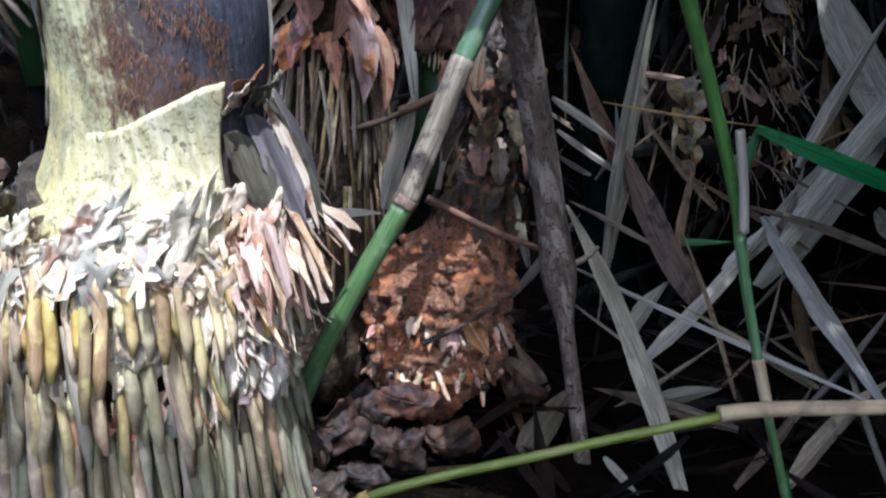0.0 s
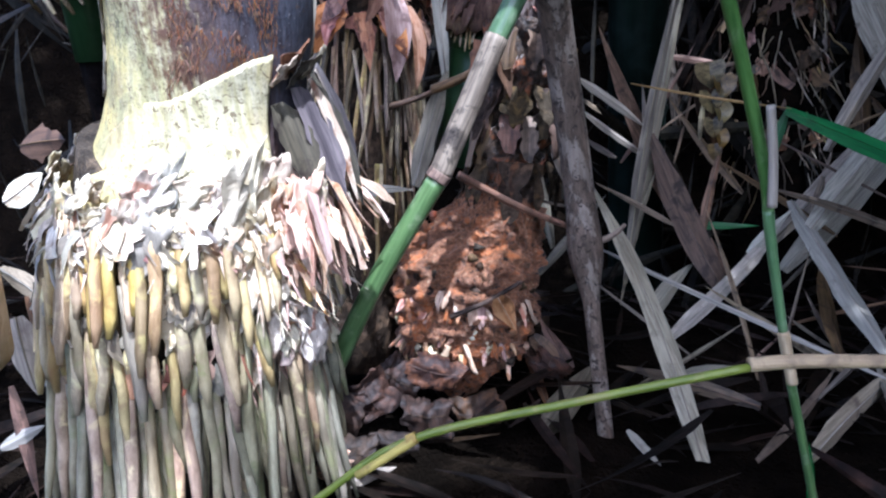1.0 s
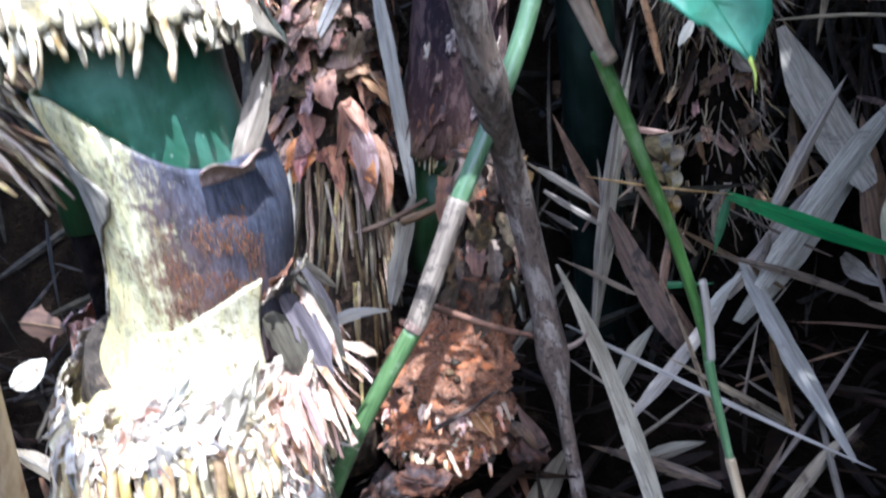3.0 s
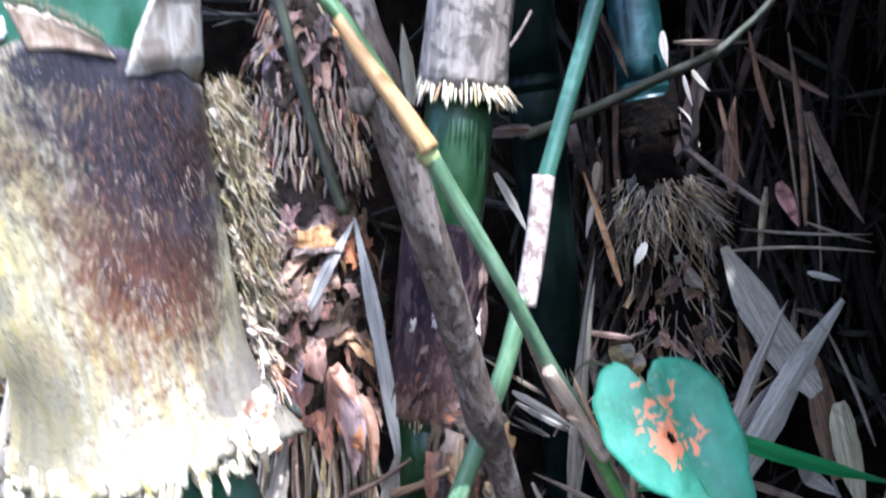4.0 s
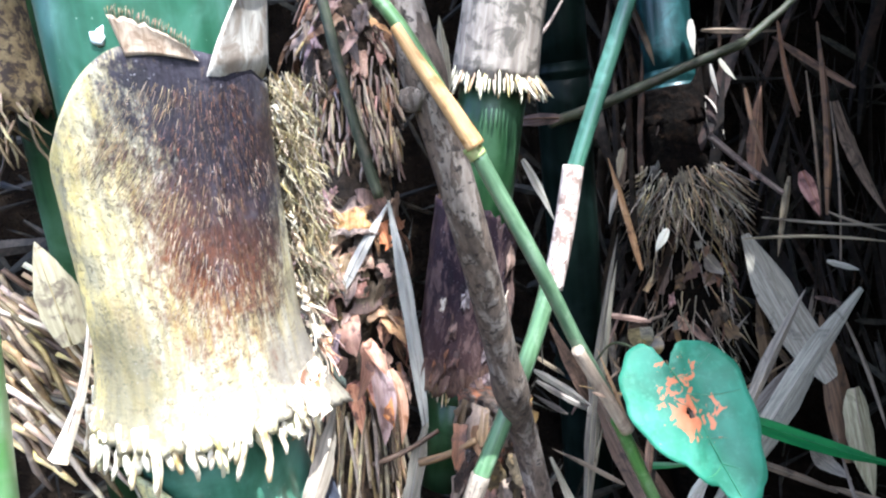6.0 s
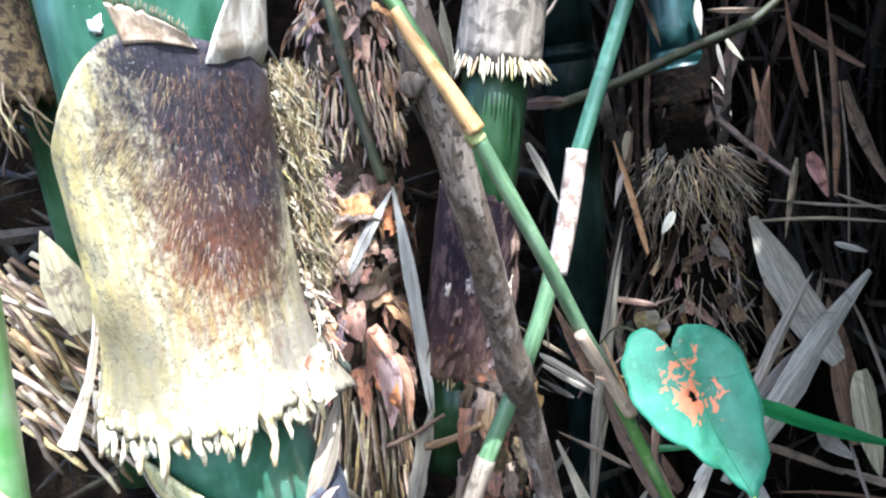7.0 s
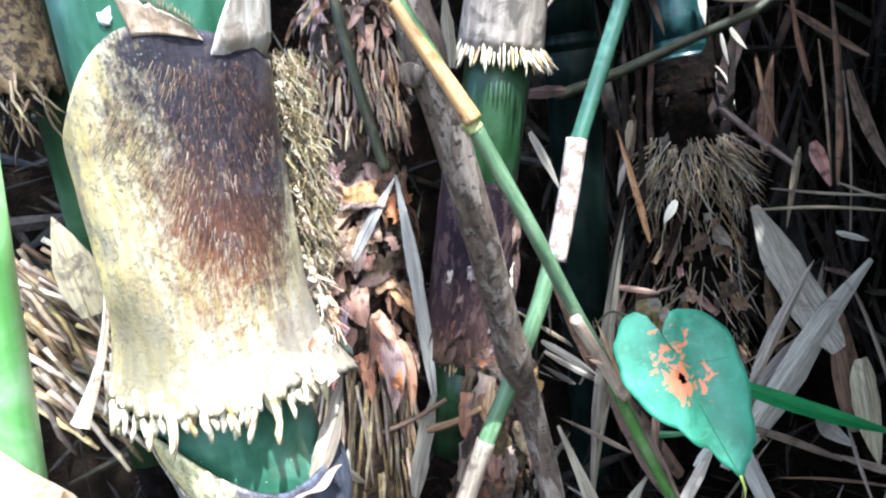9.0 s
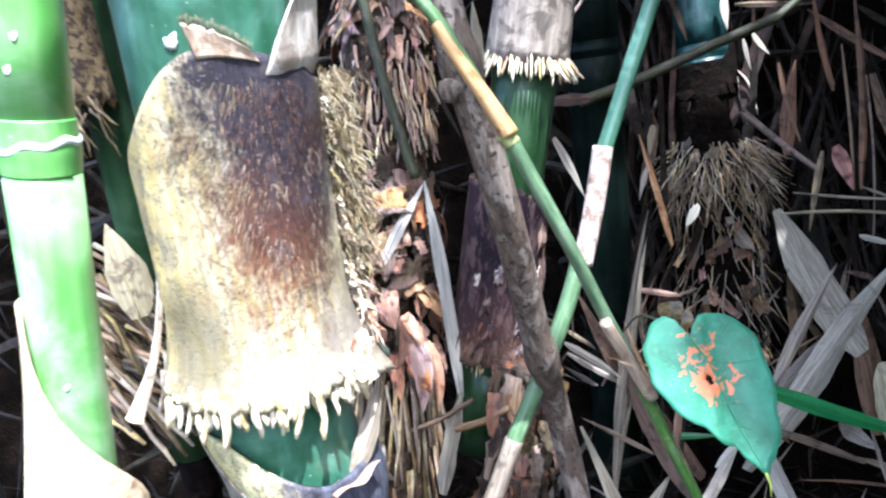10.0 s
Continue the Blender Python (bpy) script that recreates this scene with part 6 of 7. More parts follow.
blade("dead_leaf", (0.533, 1.071, 0.097), (0.775, 1.104, 0.400), 0.0464, STRAW_PALE, "pale wide dead leaf slanting over the heap", "leaf", "dead bamboo leaves", fold=0.3, seed=8)
blade("dead_leaf", (0.529, 1.059, 0.220), (0.493, 0.667, 0.044), 0.0370, STRAW_PALE, "pale grey dead leaf with a torn margin", "leaf", "dead bamboo leaves", profile='strap', rough=0.2, seed=9)
blade("dry_straw", (0.187, 0.912, 0.160), (0.505, 0.650, 0.043), 0.0074, STRAW_PALE, "thin white dry straw bridging the litter", "leaf", "dead bamboo leaves", profile='strap', thick=0.003, rows=6, seed=10)
blade("dead_leaf", (0.260, 0.889, 0.055), (0.373, 1.038, 0.116), 0.0302, STRAW_PALE, "small pale pointed dead leaf", "leaf", "dead bamboo leaves", seed=11)
blade("dead_leaf", (0.080, 0.616, 0.008), (0.159, 0.764, 0.032), 0.0353, STRAW, "broad short grey dead leaf in the litter", "leaf", "dead bamboo leaves", seed=12)
blade("dead_leaf", (0.074, 0.860, 0.044), (0.095, 0.641, 0.012), 0.0142, STRAW_BROWN, "thin dark brown dead leaf hanging from the rhizome", "leaf", "dead bamboo leaves", seed=13)
blade("dead_leaf", (0.458, 0.745, 0.051), (0.613, 1.106, 0.106), 0.0365, STRAW_BROWN, "olive brown dead leaf standing in the litter", "leaf", "dead bamboo leaves", seed=14)
blade("dead_leaf", (0.389, 0.663, 0.036), (0.702, 0.966, 0.104), 0.0085, STRAW, "thin grey dead stalk crossing the litter", "leaf", "dead bamboo leaves", profile='strap', thick=0.004, seed=15)
blade("dead_leaf", (0.322, 0.651, 0.030), (0.189, 0.760, 0.034), 0.0177, STRAW_BROWN, "brown dead leaf lying flat in the litter", "leaf", "dead bamboo leaves", seed=16)
blade("dead_leaf", (0.246, 0.716, 0.032), (0.339, 0.738, 0.042), 0.0211, STRAW, "short grey dead leaf lying flat", "leaf", "dead bamboo leaves", seed=17)
blade("dead_leaf", (0.280, 0.557, 0.015), (0.441, 0.732, 0.049), 0.0133, STRAW_BROWN, "dark brown dead leaf in the litter", "leaf", "dead bamboo leaves", seed=18)
blade("dead_leaf", (0.411, 0.534, 0.022), (0.571, 0.901, 0.079), 0.0218, STRAW, "grey dead leaf leaning out of the heap", "leaf", "dead bamboo leaves", seed=19)
blade("dead_leaf", (0.326, 0.554, 0.018), (0.544, 0.739, 0.057), 0.0247, STRAW, "dull grey dead leaf under the vine stem", "leaf", "dead bamboo leaves", seed=20)
blade("dead_leaf", (0.170, 0.616, 0.015), (0.189, 0.554, 0.008), 0.0099, STRAW_PALE, "short pale dead leaf in shade", "leaf", "dead bamboo leaves", seed=21)
blade("dead_leaf", (0.081, 0.788, 0.189), (0.074, 0.793, 0.151), 0.0167, STRAW_PALE, "small white papery scrap beside the rhizome", "leaf", "dead bamboo leaves", seed=22)
blade("dead_leaf", (0.178, 1.040, 0.361), (0.306, 1.072, 0.280), 0.0119, STRAW_PALE, "thin bluish dead stalk lying in the dark", "leaf", "dead bamboo leaves", profile='strap', thick=0.004, seed=23)
blade("dead_leaf", (0.348, 1.085, 0.173), (0.484, 1.064, 0.175), 0.0139, BLADE_GREEN, "dull green grass blade lying in the litter", "leaf", "dead bamboo leaves", seed=24)
blade("dead_leaf", (-0.167, 0.671, 0.333), (-0.129, 0.698, 0.291), 0.0132, STRAW, "short grey dead leaf caught in hanging roots", "leaf", "dead bamboo leaves", profile='strap', seed=25)
blade("dead_leaf", (0.038, 0.765, 0.105), (0.078, 0.751, 0.045), 0.0236, STRAW_BROWN, "hanging brown dead leaf under the rhizome", "leaf", "dead bamboo leaves", sag=0.01, seed=30)
blade("dead_leaf", (0.132, 0.758, 0.029), (0.091, 0.800, 0.088), 0.0215, STRAW_BROWN, "twisted brown dead leaf", "leaf", "dead bamboo leaves", twist=1.0, seed=31)
blade("dead_leaf", (0.030, 0.612, 0.158), (0.051, 0.622, 0.119), 0.0221, BRACT, "tan papery leaf end under the black twig", "leaf", "dead bamboo leaves", sag=0.006, seed=35)
blade("dead_leaf", (0.081, 0.770, 0.068), (0.122, 0.737, 0.026), 0.0255, STRAW_BROWN, "curled brown leaf hanging in the dark", "leaf", "dead bamboo leaves", sag=0.008, twist=1.2, seed=36)
blade("white_leaf", (-0.149, 0.661, 0.249), (-0.064, 0.684, 0.261), 0.0166, STRAW_PALE, "pale curved dead leaf lying beside the big culm", "leaf", "dead bamboo leaves", sway=-0.008, facing=(0, -1, 0.8), seed=40)
blade("dead_leaf", (0.725, 1.020, 0.340), (0.586, 1.060, 0.614), 0.0751, STRAW, "broad flat grey dead sheath strap on the heap", "leaf", "dead bamboo leaves", profile='strap', fold=0.12, seed=41)
blade("dead_leaf", (0.521, 0.980, 0.176), (0.785, 1.020, 0.507), 0.0455, STRAW, "long grey dead leaf strap slanting over the heap", "leaf", "dead bamboo leaves", profile='strap', fold=0.25, seed=42)
blade("dead_leaf", (0.521, 0.950, 0.303), (0.633, 0.950, 0.523), 0.0240, STRAW, "narrow folded grey dead leaf", "leaf", "dead bamboo leaves", fold=0.6, seed=43)
blade("dead_leaf", (0.530, 0.970, 0.611), (0.800, 0.970, 0.593), 0.0060, STRAW, "thin pale dry straw across the heap", "leaf", "dead bamboo leaves", profile='strap', thick=0.003, seed=44)
blade("dead_leaf", (0.565, 0.970, 0.647), (0.799, 0.970, 0.624), 0.0055, STRAW, "thin grey dry straw across the heap", "leaf", "dead bamboo leaves", profile='strap', thick=0.003, seed=45)
blade("dead_leaf", (0.684, 0.970, 0.652), (0.799, 0.970, 0.611), 0.0060, STRAW, "thin cream dry straw", "leaf", "dead bamboo leaves", profile='strap', thick=0.003, seed=46)
blade("dead_leaf", (0.700, 1.080, 0.831), (0.642, 1.050, 1.010), 0.0161, STRAW_BROWN, "upright grey dead leaf", "leaf", "dead bamboo leaves", seed=47)
blade("dead_leaf", (0.736, 1.050, 0.644), (0.714, 1.050, 0.997), 0.0146, STRAW_BROWN, "thin upright brown dead stalk", "leaf", "dead bamboo leaves", profile='strap', thick=0.004, seed=48)
blade("dead_leaf", (0.615, 1.080, 0.714), (0.628, 1.080, 0.892), 0.0331, STRAW_BROWN, "olive grey upright dead leaf", "leaf", "dead bamboo leaves", seed=49)
blade("dead_leaf", (0.782, 1.040, 0.876), (0.640, 1.060, 0.978), 0.0153, STRAW_BROWN, "grey dead stalk slanting across the dark", "leaf", "dead bamboo leaves", profile='strap', thick=0.005, seed=50)
blade("dead_leaf", (0.524, 1.100, 1.002), (0.673, 1.100, 0.998), 0.0118, STRAW_BROWN, "dead stalk behind the climbing branch", "leaf", "dead bamboo leaves", profile='strap', thick=0.006, seed=51)
blade("dead_leaf", (0.765, 1.020, 0.180), (0.722, 1.050, 0.463), 0.0646, STRAW_BROWN, "wide brown dead leaf in the heap", "leaf", "dead bamboo leaves", seed=52)
blade("dead_leaf", (0.752, 1.000, 0.328), (0.789, 1.000, 0.122), 0.0537, STRAW, "grey dead leaf in the heap", "leaf", "dead bamboo leaves", seed=53)
blade("dead_leaf", (0.400, 1.100, 0.550), (0.344, 1.120, 0.768), 0.0136, BRACT, "thin orange brown dead stalk", "leaf", "dead bamboo leaves", profile='strap', thick=0.003, seed=54)
blade("dead_leaf", (0.351, 1.120, 0.669), (0.383, 1.120, 0.788), 0.0222, STRAW_BROWN, "small curled brown bract hanging behind the stem", "leaf", "dead bamboo leaves", seed=55)
blade("dead_leaf", (0.136, 0.880, 0.755), (0.187, 0.900, 0.658), 0.0145, STRAW_PALE, "pale stiff dead leaf behind the middle culm", "leaf", "dead bamboo leaves", profile='leaf', seed=56)
blade("dead_leaf", (0.156, 0.950, 0.405), (0.251, 0.950, 0.339), 0.0128, STRAW_PALE, "thin bluish dead stalk", "leaf", "dead bamboo leaves", profile='strap', thick=0.004, seed=57)
blade("dead_leaf", (0.251, 1.000, 0.088), (0.323, 1.000, 0.630), 0.0185, STRAW, "long narrow pinkish grey dead leaf standing upright", "leaf", "dead bamboo leaves", seed=58)
blade("dead_leaf", (0.641, 0.950, 0.241), (0.705, 0.930, 0.189), 0.0305, STRAW, "arched tan dead leaf in the heap", "leaf", "dead bamboo leaves", sag=0.02, seed=59)
blade("dead_leaf", (0.442, 1.000, 0.139), (0.505, 1.000, 0.212), 0.0177, STRAW_PALE, "pale dead leaf behind the heart leaf", "leaf", "dead bamboo leaves", seed=60)
blade("dead_leaf", (0.711, 1.050, 0.491), (0.784, 1.050, 0.466), 0.0109, STRAW_BROWN, "small pale dead leaf lying flat in the dark", "leaf", "dead bamboo leaves", seed=61)
blade("dead_leaf", (0.821, 1.150, 0.869), (0.932, 1.150, 0.639), 0.0322, STRAW_BROWN, "wide dull brown dead leaf in deep shade", "leaf", "dead bamboo leaves", seed=62)
blade("dead_leaf", (0.661, 1.100, 0.305), (0.626, 1.100, 0.500), 0.0331, STRAW_BROWN, "narrow brown dead leaf", "leaf", "dead bamboo leaves", seed=63)
blade("dead_leaf", (0.688, 1.050, 0.727), (0.721, 1.050, 0.643), 0.0333, BRACT, "tan dead bract beside the root stump", "leaf", "dead bamboo leaves", seed=64)
blade("dry_straw", (0.614, 1.000, 0.987), (0.666, 1.020, 0.834), 0.0076, STRAW_BROWN, "long pale grey straw standing in the heap", "leaf", "dead bamboo leaves", profile='strap', thick=0.004, seed=65)
blade("dry_straw", (0.664, 1.000, 0.900), (0.689, 1.000, 0.648), 0.0057, STRAW_BROWN, "long greenish grey straw standing in the heap", "leaf", "dead bamboo leaves", profile='strap', thick=0.004, seed=66)
blade("dry_straw", (0.708, 1.000, 0.845), (0.723, 1.000, 0.562), 0.0048, STRAW_BROWN, "thin grey straw standing in the heap", "leaf", "dead bamboo leaves", profile='strap', thick=0.004, seed=67)
blade("dry_straw", (0.570, 1.030, 0.879), (0.605, 1.020, 0.737), 0.0100, STRAW_BROWN, "thin brown straw leaning on the root stump", "leaf", "dead bamboo leaves", profile='strap', thick=0.004, seed=68)
blade("dead_leaf", (0.633, 1.000, 0.717), (0.611, 1.000, 0.573), 0.0150, STRAW_SHADE, "narrow brown dead leaf standing upright, dimmed for shade", "leaf", "dead bamboo leaves", seed=69)
blade("dry_straw", (0.688, 0.980, 0.565), (0.746, 0.980, 0.547), 0.0113, STRAW_PALE, "short pale straw in the dark", "leaf", "dead bamboo leaves", profile='strap', thick=0.003, seed=70)
blade("dead_leaf", (0.360, 1.080, 0.783), (0.352, 1.080, 0.727), 0.0156, STRAW, "small tan scrap caught beside the dark culm", "leaf", "dead bamboo leaves", seed=71)
blade("dead_leaf", (0.348, 1.080, 0.707), (0.331, 1.080, 0.642), 0.0096, STRAW_PALE, "thin white scrap beside the dark culm", "leaf", "dead bamboo leaves", seed=72)
blade("dead_leaf", (0.436, 1.060, 0.630), (0.412, 1.060, 0.589), 0.0181, STRAW_PALE, "pale broken leaf scrap in the root stump", "leaf", "dead bamboo leaves", seed=73)
blade("dead_leaf", (0.504, 1.050, 0.576), (0.541, 1.050, 0.542), 0.0319, STRAW, "pale curled scrap in the root stump", "leaf", "dead bamboo leaves", sag=0.008, seed=74)
blade("dead_leaf", (0.538, 1.060, 0.939), (0.570, 1.060, 0.900), 0.0123, STRAW_PALE, "sunlit pale bract over the root stump", "leaf", "dead bamboo leaves", seed=75)
blade("dead_leaf", (0.521, 1.060, 0.930), (0.536, 1.060, 0.871), 0.0086, STRAW_PALE, "sunlit narrow bract over the root stump", "leaf", "dead bamboo leaves", seed=76)
blade("dead_leaf", (0.499, 1.090, 1.020), (0.506, 1.090, 0.954), 0.0176, STRAW_PALE, "sunlit pale sheath edge on the shaded culm", "leaf", "dead bamboo leaves", seed=77)
blade("bent_straw", (-0.032, 0.740, 0.390), (-0.069, 0.745, 0.696), 0.0186, STRAW_PALE, "pale bent dead leaf hanging between two culms", "leaf", "dead bamboo leaves", profile='strap', fold=0.2, seed=78)
blade("bent_straw", (-0.134, 0.720, 0.580), (-0.067, 0.743, 0.697), 0.0158, STRAW_PALE, "folded tip of a pale bent dead leaf", "leaf", "dead bamboo leaves", fold=0.3, seed=79)
blade("bent_straw", (-0.064, 0.700, 0.265), (-0.030, 0.740, 0.398), 0.0222, STRAW, "pale hanging dead leaf strap", "leaf", "dead bamboo leaves", profile='strap', fold=0.2, seed=80)
blade("dead_leaf", (0.009, 0.660, 0.818), (0.003, 0.660, 0.909), 0.0162, STRAW, "pinkish dead leaf hanging beside the middle culm", "leaf", "dead bamboo leaves", seed=81)
blade("dead_leaf", (0.157, 0.720, 0.794), (0.094, 0.800, 0.800), 0.0209, STRAW_BROWN, "dark dead leaf behind the root ring", "leaf", "dead bamboo leaves", seed=82)
blade("curled_strip", (-0.289, 0.400, 0.624), (-0.316, 0.385, 0.502), 0.0184, BRACT_PALE, "curled cream dead strip hanging beside the big culm", "leaf", "dead bamboo leaves", profile='flare', fold=0.3, sway=-0.009, rows=14, seed=83)
blade("yellow_bract", (-0.343, 0.470, 0.575), (-0.362, 0.460, 0.668), 0.0414, SHEATH_YEL, "pointed yellowish dry sheath tip beside a thin culm", "leaf", "dead bamboo leaves", profile='leaf', fold=0.3, seed=84)
blade("dead_leaf", (-0.388, 0.485, 0.265), (-0.350, 0.482, 0.290), 0.0231, BRACT_PALE, "torn pale bract beside the big culm", "leaf", "dead bamboo leaves", seed=85)
blade("dead_leaf", (-0.332, 0.411, 0.188), (-0.310, 0.397, 0.134), 0.0253, STRAW, "grey dead leaf at the foot of the root mass", "leaf", "dead bamboo leaves", seed=86)
blade("dead_leaf", (-0.403, 0.532, 0.311), (-0.326, 0.479, 0.317), 0.0308, STRAW_BROWN, "torn pale sheath behind the big culm", "leaf", "dead bamboo leaves", rough=0.4, seed=87)
blade("dead_leaf", (-0.379, 0.460, 0.214), (-0.328, 0.444, 0.178), 0.0168, STRAW, "crumpled grey dead leaf beside the root mass", "leaf", "dead bamboo leaves", sag=0.01, fold=0.5, seed=88)
blade("dead_leaf", (-0.340, 0.444, 0.173), (-0.312, 0.437, 0.148), 0.0075, STRAW_PALE, "thin white dead leaf among the side roots", "leaf", "dead bamboo leaves", sag=0.006, seed=89)
blade("dead_leaf", (-0.401, 0.478, 0.150), (-0.355, 0.463, 0.108), 0.0203, STRAW, "pale torn dead leaf beside the root mass", "leaf", "dead bamboo leaves", sag=0.012, fold=0.5, seed=90)
blade("dead_leaf", (-0.405, 0.469, 0.051), (-0.352, 0.455, 0.081), 0.0125, STRAW_PALE, "pale dead leaf over the dark foot", "leaf", "dead bamboo leaves", seed=91)
blade("dead_leaf", (-0.353, 0.452, 0.193), (-0.335, 0.452, 0.108), 0.0087, STRAW_BROWN, "brown hanging root skin", "leaf", "dead bamboo leaves", seed=92)
blade("dead_leaf", (-0.317, 0.424, 0.084), (-0.287, 0.417, 0.060), 0.0097, STRAW_BROWN, "dark brown scrap under the roots", "leaf", "dead bamboo leaves", seed=93)
blade("dead_leaf", (-0.383, 0.462, 0.112), (-0.372, 0.464, 0.007), 0.0129, STRAW_BROWN, "brown dead leaf standing beside the roots", "leaf", "dead bamboo leaves", seed=94)
blade("dead_leaf", (-0.298, 0.415, 0.071), (-0.271, 0.408, 0.047), 0.0064, STRAW_PALE, "pale bluish scrap under the roots", "leaf", "dead bamboo leaves", seed=95)
blade("dead_leaf", (-0.334, 0.438, 0.143), (-0.309, 0.434, 0.089), 0.0064, STRAW, "grey dead root skin hanging beside the roots", "leaf", "dead bamboo leaves", seed=96)
blade("dead_leaf", (-0.110, 0.520, -0.003), (-0.065, 0.540, 0.005), 0.0127, STRAW, "curled tan dead leaf at the foot of the roots", "leaf", "dead bamboo leaves", sag=0.012, seed=97)
blade("dead_leaf", (-0.136, 0.517, 0.021), (-0.097, 0.538, 0.023), 0.0148, STRAW_BROWN, "brown curled dead leaf at the foot of the roots", "leaf", "dead bamboo leaves", sag=0.014, seed=98)

def crumpled_leaf(p, w, h, turn, material, label, seed):
    """A dry leaf curled and creased into a hollow, torn sheet."""
    def at(u, v, d):
        x, y = 2 * u - 1, 2 * v - 1
        ang = math.atan2(y, x)
        c, e = math.cos(ang), math.sin(ang)
        k = 0.85 + 0.35 * noise.noise(Vector((c * 1.4, e * 1.4, seed * 2.3))) + 0.18 * noise.noise(Vector((c * 5, e * 5, seed)))
        k *= min(1.0, 1.15 / max(0.3, abs(x) ** 2 + abs(y) ** 2) ** 0.5)
        crease = 0.55 * noise.noise(Vector((x * 1.2, y * 1.2, seed * 1.7))) + 0.30 * noise.noise(Vector((x * 3.1, y * 3.1, seed + 4)))
        return Vector((w * x * k, h * (0.55 * y * y + 0.9 * crease) + d, h * y * k + 0.15 * w * x * x))
    ob = part("dead_leaf", shell(bmesh.new(), 18, 12, at, 0.0008), material, m=Matrix.Translation(p) @ Euler((radians(-18), radians(turn), 0)).to_matrix().to_4x4())
    part("midrib", tube([at(t, 0.5, -0.0006) for t in np.linspace(0.04, 0.96, 14)], lambda t: 0.0009 - 0.0005 * t, 5), material, ob)
    tagged(ob, label, "leaf", "dead bamboo leaves")


crumpled_leaf((-0.033, 0.620, 0.071), 0.034, 0.020, 10, CRISP_WARM, "curled orange brown dead leaf under the rhizome", 1)
crumpled_leaf((0.010, 0.620, 0.026), 0.033, 0.022, -15, CRISP, "crumpled brown dead leaf on the floor", 2)
crumpled_leaf((-0.099, 0.580, 0.058), 0.026, 0.036, 60, CRISP, "folded dull brown dead leaf beside the roots", 3)
crumpled_leaf((-0.077, 0.620, 0.063), 0.026, 0.025, 30, CRISP, "small crumpled dead leaf under root stubs", 4)
crumpled_leaf((-0.045, 0.600, 0.030), 0.031, 0.025, 0, CRISP, "crumpled dark brown dead leaf in shade", 5)
crumpled_leaf((0.042, 0.700, 0.105), 0.019, 0.026, -50, BRACT_DULL, "tan papery leaf end under the black twig", 6)
crumpled_leaf((0.094, 0.700, 0.052), 0.017, 0.029, -60, CRISP, "twisted brown dead leaf hanging in the dark", 7)
crumpled_leaf((-0.131, 0.550, 0.050), 0.034, 0.026, 20, CRISP, "crumpled dead leaf against the root mass", 8)
crumpled_leaf((-0.108, 0.520, 0.028), 0.034, 0.019, 0, CRISP, "dark curled dead leaf below the roots", 9)
crumpled_leaf((-0.119, 0.500, 0.025), 0.022, 0.010, -30, BRACT_DULL, "narrow orange dead leaf below the roots", 10)
crumpled_leaf((-0.076, 0.580, 0.008), 0.026, 0.014, 10, CRISP, "curled dark scrap on humus", 11)

# ---- further dead leaves, criss-cross over the litter bank ----
def litter_bank(count, seed):
    rng = random.Random(seed)
    kinds = (("thin grey dead bamboo leaf in the litter, dimmed for shade", STRAW_SHADE), ("narrow brown dead bamboo leaf in the litter", STRAW_BROWN),
             ("brown dead bamboo leaf in deep shade", STRAW_BROWN), ("split dead bamboo leaf in the litter, dimmed for shade", STRAW_SHADE))
    for i in range(count):
        x, z = 0.10 + 0.72 * rng.random(), -0.02 + 0.50 * rng.random()
        y = 0.80 + 0.70 * z + 0.10 * rng.random()
        L, turn = 0.07 + 0.20 * rng.random(), radians(180 * rng.random())
        d = Vector((math.cos(turn), 0.35 * math.sin(turn) + 0.2 * (rng.random() - 0.5), math.sin(turn))) * L * 0.5
        c = Vector((x, y, max(z, abs(d.z) - 0.02)))
        label, material = rng.choice(kinds)
        blade("dead_leaf", c - d, c + d, 0.005 + 0.013 * rng.random() ** 1.5, material, label, "leaf", "dead bamboo leaves", fold=0.2 + 0.4 * rng.random(), seed=300 + i)


litter_bank(48, 41)

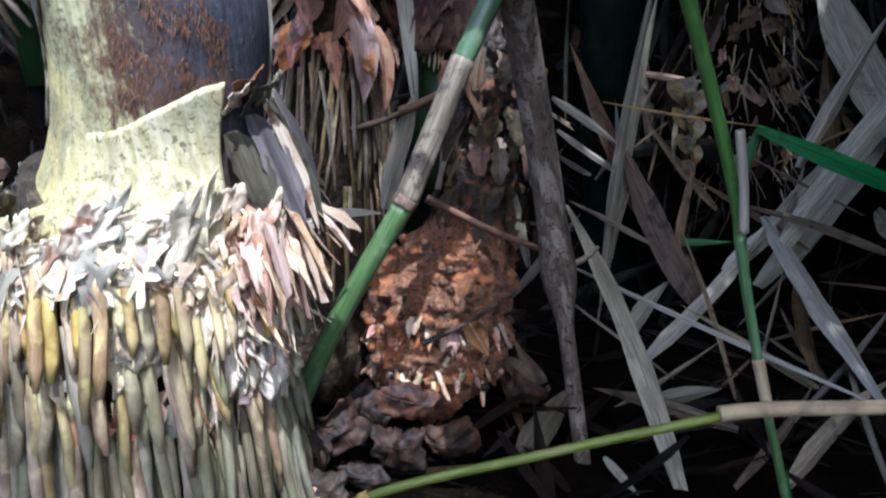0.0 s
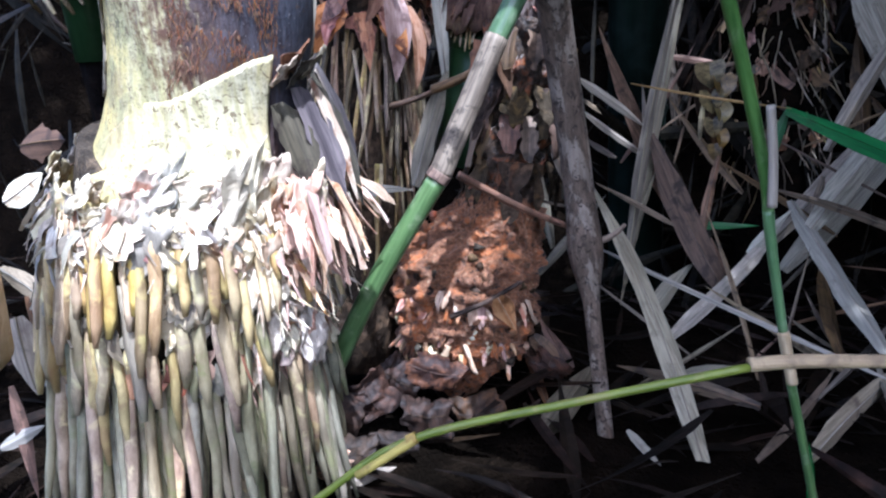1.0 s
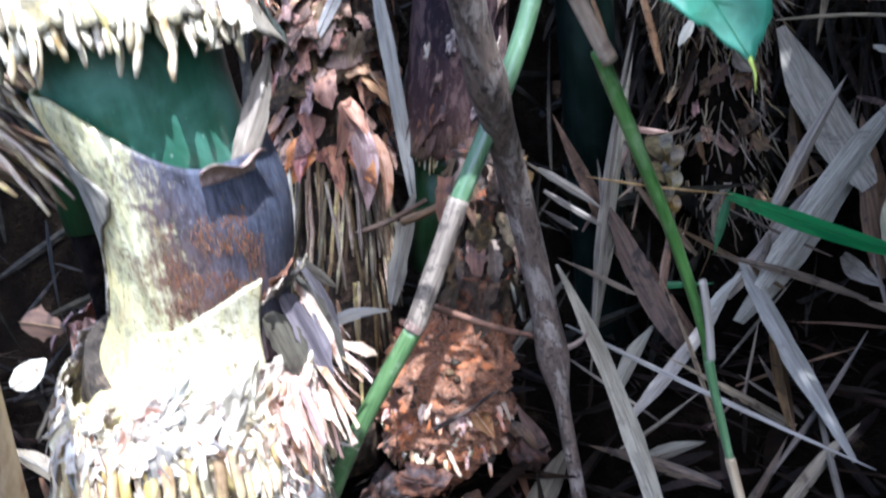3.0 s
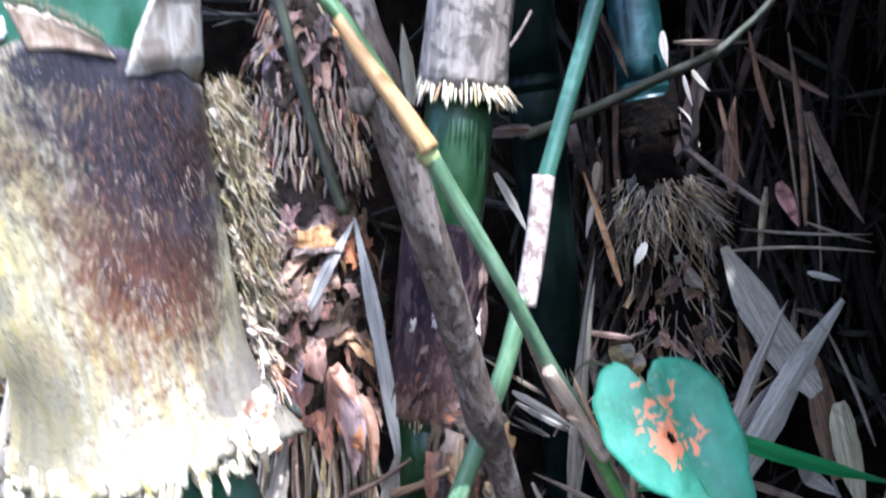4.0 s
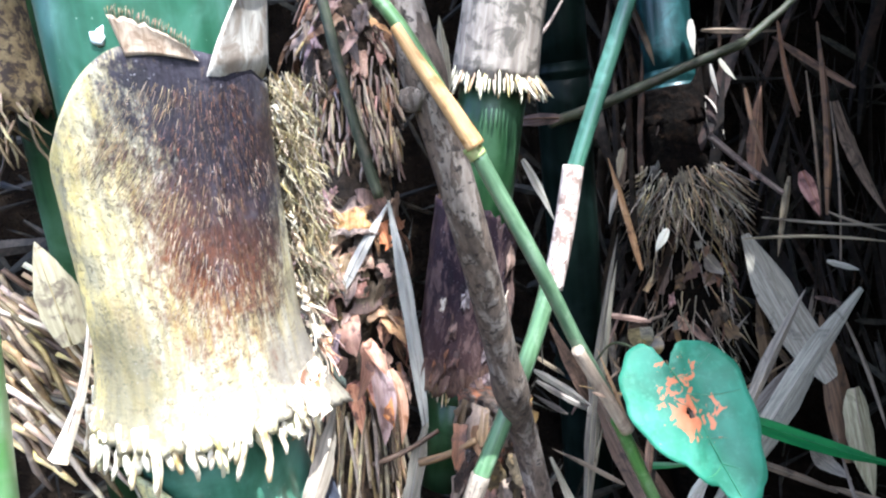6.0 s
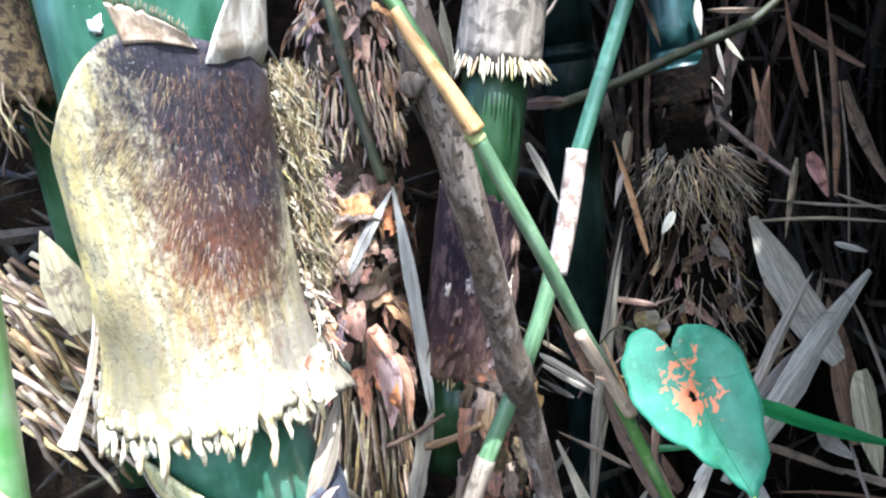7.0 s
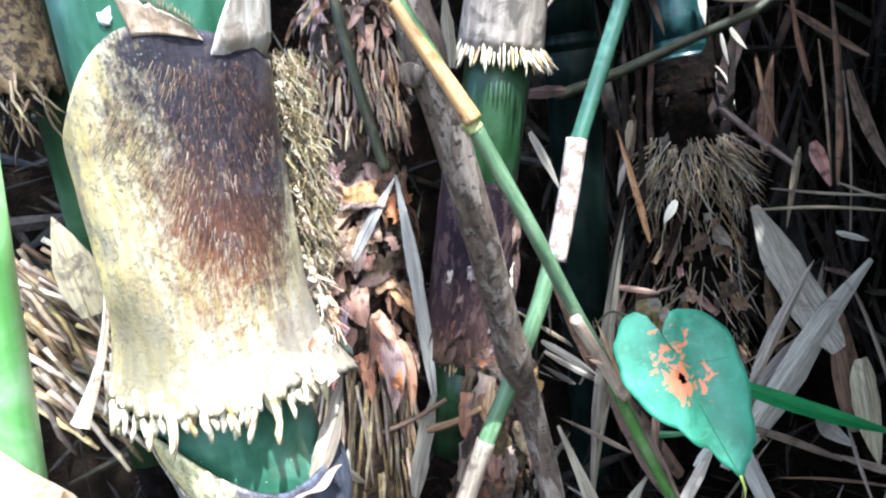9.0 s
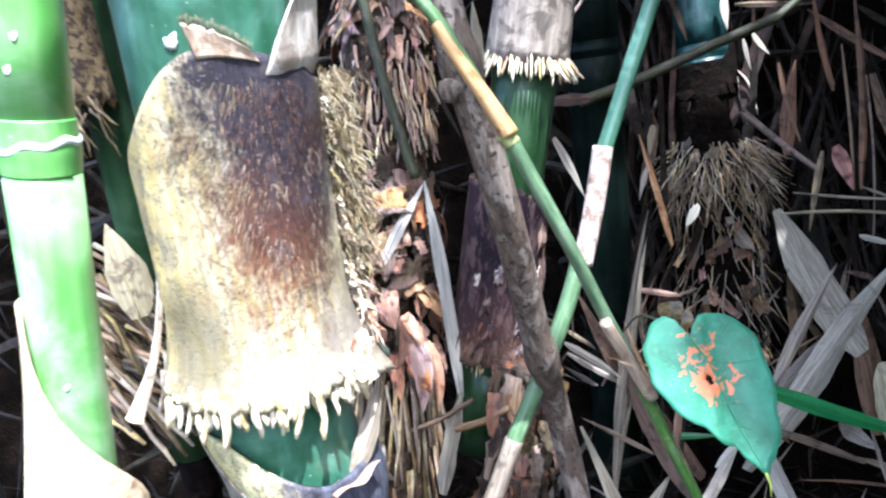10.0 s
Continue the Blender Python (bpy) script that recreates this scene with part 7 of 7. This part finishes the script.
# ---- unseen foliage, added to shade the clump but for a few placed gaps ----
def canopy():
    rng = random.Random(21)
    side = SUN_DIR.cross(UP).normalized()
    rise = side.cross(SUN_DIR).normalized()
    mid = Vector((0.1, 0.7, 0.5))
    # gaps, set by hand: a place that the sun reaches, and the half-widths of the opening
    gaps = [((-0.10, 0.40, 0.36), 0.11, 0.080), ((-0.17, 0.36, 0.46), 0.13, 0.125), ((-0.07, 0.46, 0.25), 0.09, 0.100), ((-0.16, 0.32, 0.56), 0.13, 0.085),
            ((-0.15, 0.31, 0.65), 0.13, 0.09), ((0.085, 0.635, 0.880), 0.03, 0.065), ((-0.247, 0.19, 0.70), 0.09, 0.09), ((0.53, 1.07, 0.98), 0.06, 0.06),
            ((0.119, 0.55, 0.665), 0.024, 0.06), ((-0.02, 0.63, 0.19), 0.045, 0.04), ((-0.06, 0.53, 0.23), 0.03, 0.07)]
    spots = []
    for g, a, b in gaps:
        d = Vector(g) - mid
        spots.append((d.dot(side), d.dot(rise), a, b))
    verts, faces = [], []

    def leaf(c):
        d = c - mid
        if any(((d.dot(side) - x) / (a + 0.04)) ** 2 + ((d.dot(rise) - y) / (b + 0.04)) ** 2 < 1 for x, y, a, b in spots):
            return
        L, w = 0.10 + 0.10 * rng.random(), 0.018 + 0.014 * rng.random()
        m = Matrix.Translation(c) @ Euler((radians(90 + 70 * (rng.random() - 0.5)), radians(70 * (rng.random() - 0.5)), radians(360 * rng.random()))).to_matrix().to_4x4()
        k = len(verts)
        verts.extend(m @ Vector(v) for v in ((0, 0, -L / 2), (-w, 0.004, -L / 5), (w, 0.004, -L / 5), (-w * 0.7, 0.006, L / 5), (w * 0.7, 0.006, L / 5), (0, 0, L / 2)))
        faces.extend([(k, k + 2, k + 1), (k + 1, k + 2, k + 4, k + 3), (k + 3, k + 4, k + 5)])

    # sprays of leaves out of view, added over the heap and along one side to block light
    def spray(count, pick, spread):
        for _ in range(count):
            c = pick()
            for _ in range(26):
                d = Vector((rng.gauss(0, 1), rng.gauss(0, 1), rng.gauss(0, 0.8))) * spread
                leaf(c + d)
    spray(290, lambda: Vector((-1.2 + 4.2 * rng.random(), 1.1 + 1.5 * rng.random(), 1.95 + 0.7 * rng.random())), 0.14)

    def over():
        x, y = 0.3 + 1.4 * rng.random(), 0.92 + 0.8 * rng.random()
        return Vector((x, y, 1.50 + 0.36 * (y - 0.7) + 0.35 * rng.random()))
    spray(300, over, 0.075)

    def beside():
        y = 0.1 + 1.3 * rng.random()
        return Vector((0.60 + 0.78 * y + 0.35 * rng.random(), y, 1.9 * rng.random()))
    spray(330, beside, 0.07)
    spray(210, lambda: Vector((1.35 + 0.7 * rng.random(), -2.2 + 2.6 * rng.random(), 2.5 * rng.random())), 0.16)
    # low and high sprays, also unseen, added to dim the floor and heap
    spray(70, lambda: Vector((-0.05 + 0.75 * rng.random(), 0.0 + 0.17 * rng.random(), 0.01 + 0.07 * rng.random())), 0.03)
    spray(17, lambda: Vector((0.25 + 0.7 * rng.random(), -0.5 + 0.7 * rng.random(), 1.1 + 0.45 * rng.random())), 0.08)
    for _ in range(5200):
        p, q = 2.9 * (rng.random() - 0.5), 2.9 * (rng.random() - 0.5)
        c = mid + side * p + rise * q + SUN_DIR * (3.2 + 0.8 * rng.random())
        leaf(c)
    me = bpy.data.meshes.new("bamboo_canopy")
    me.from_pydata(verts, [], faces)
    me.materials.append(FOLIAGE)
    tagged(new("bamboo_canopy", me), "unseen bamboo foliage added as a shade screen with gaps", "foliage", kind="stuff")


canopy()
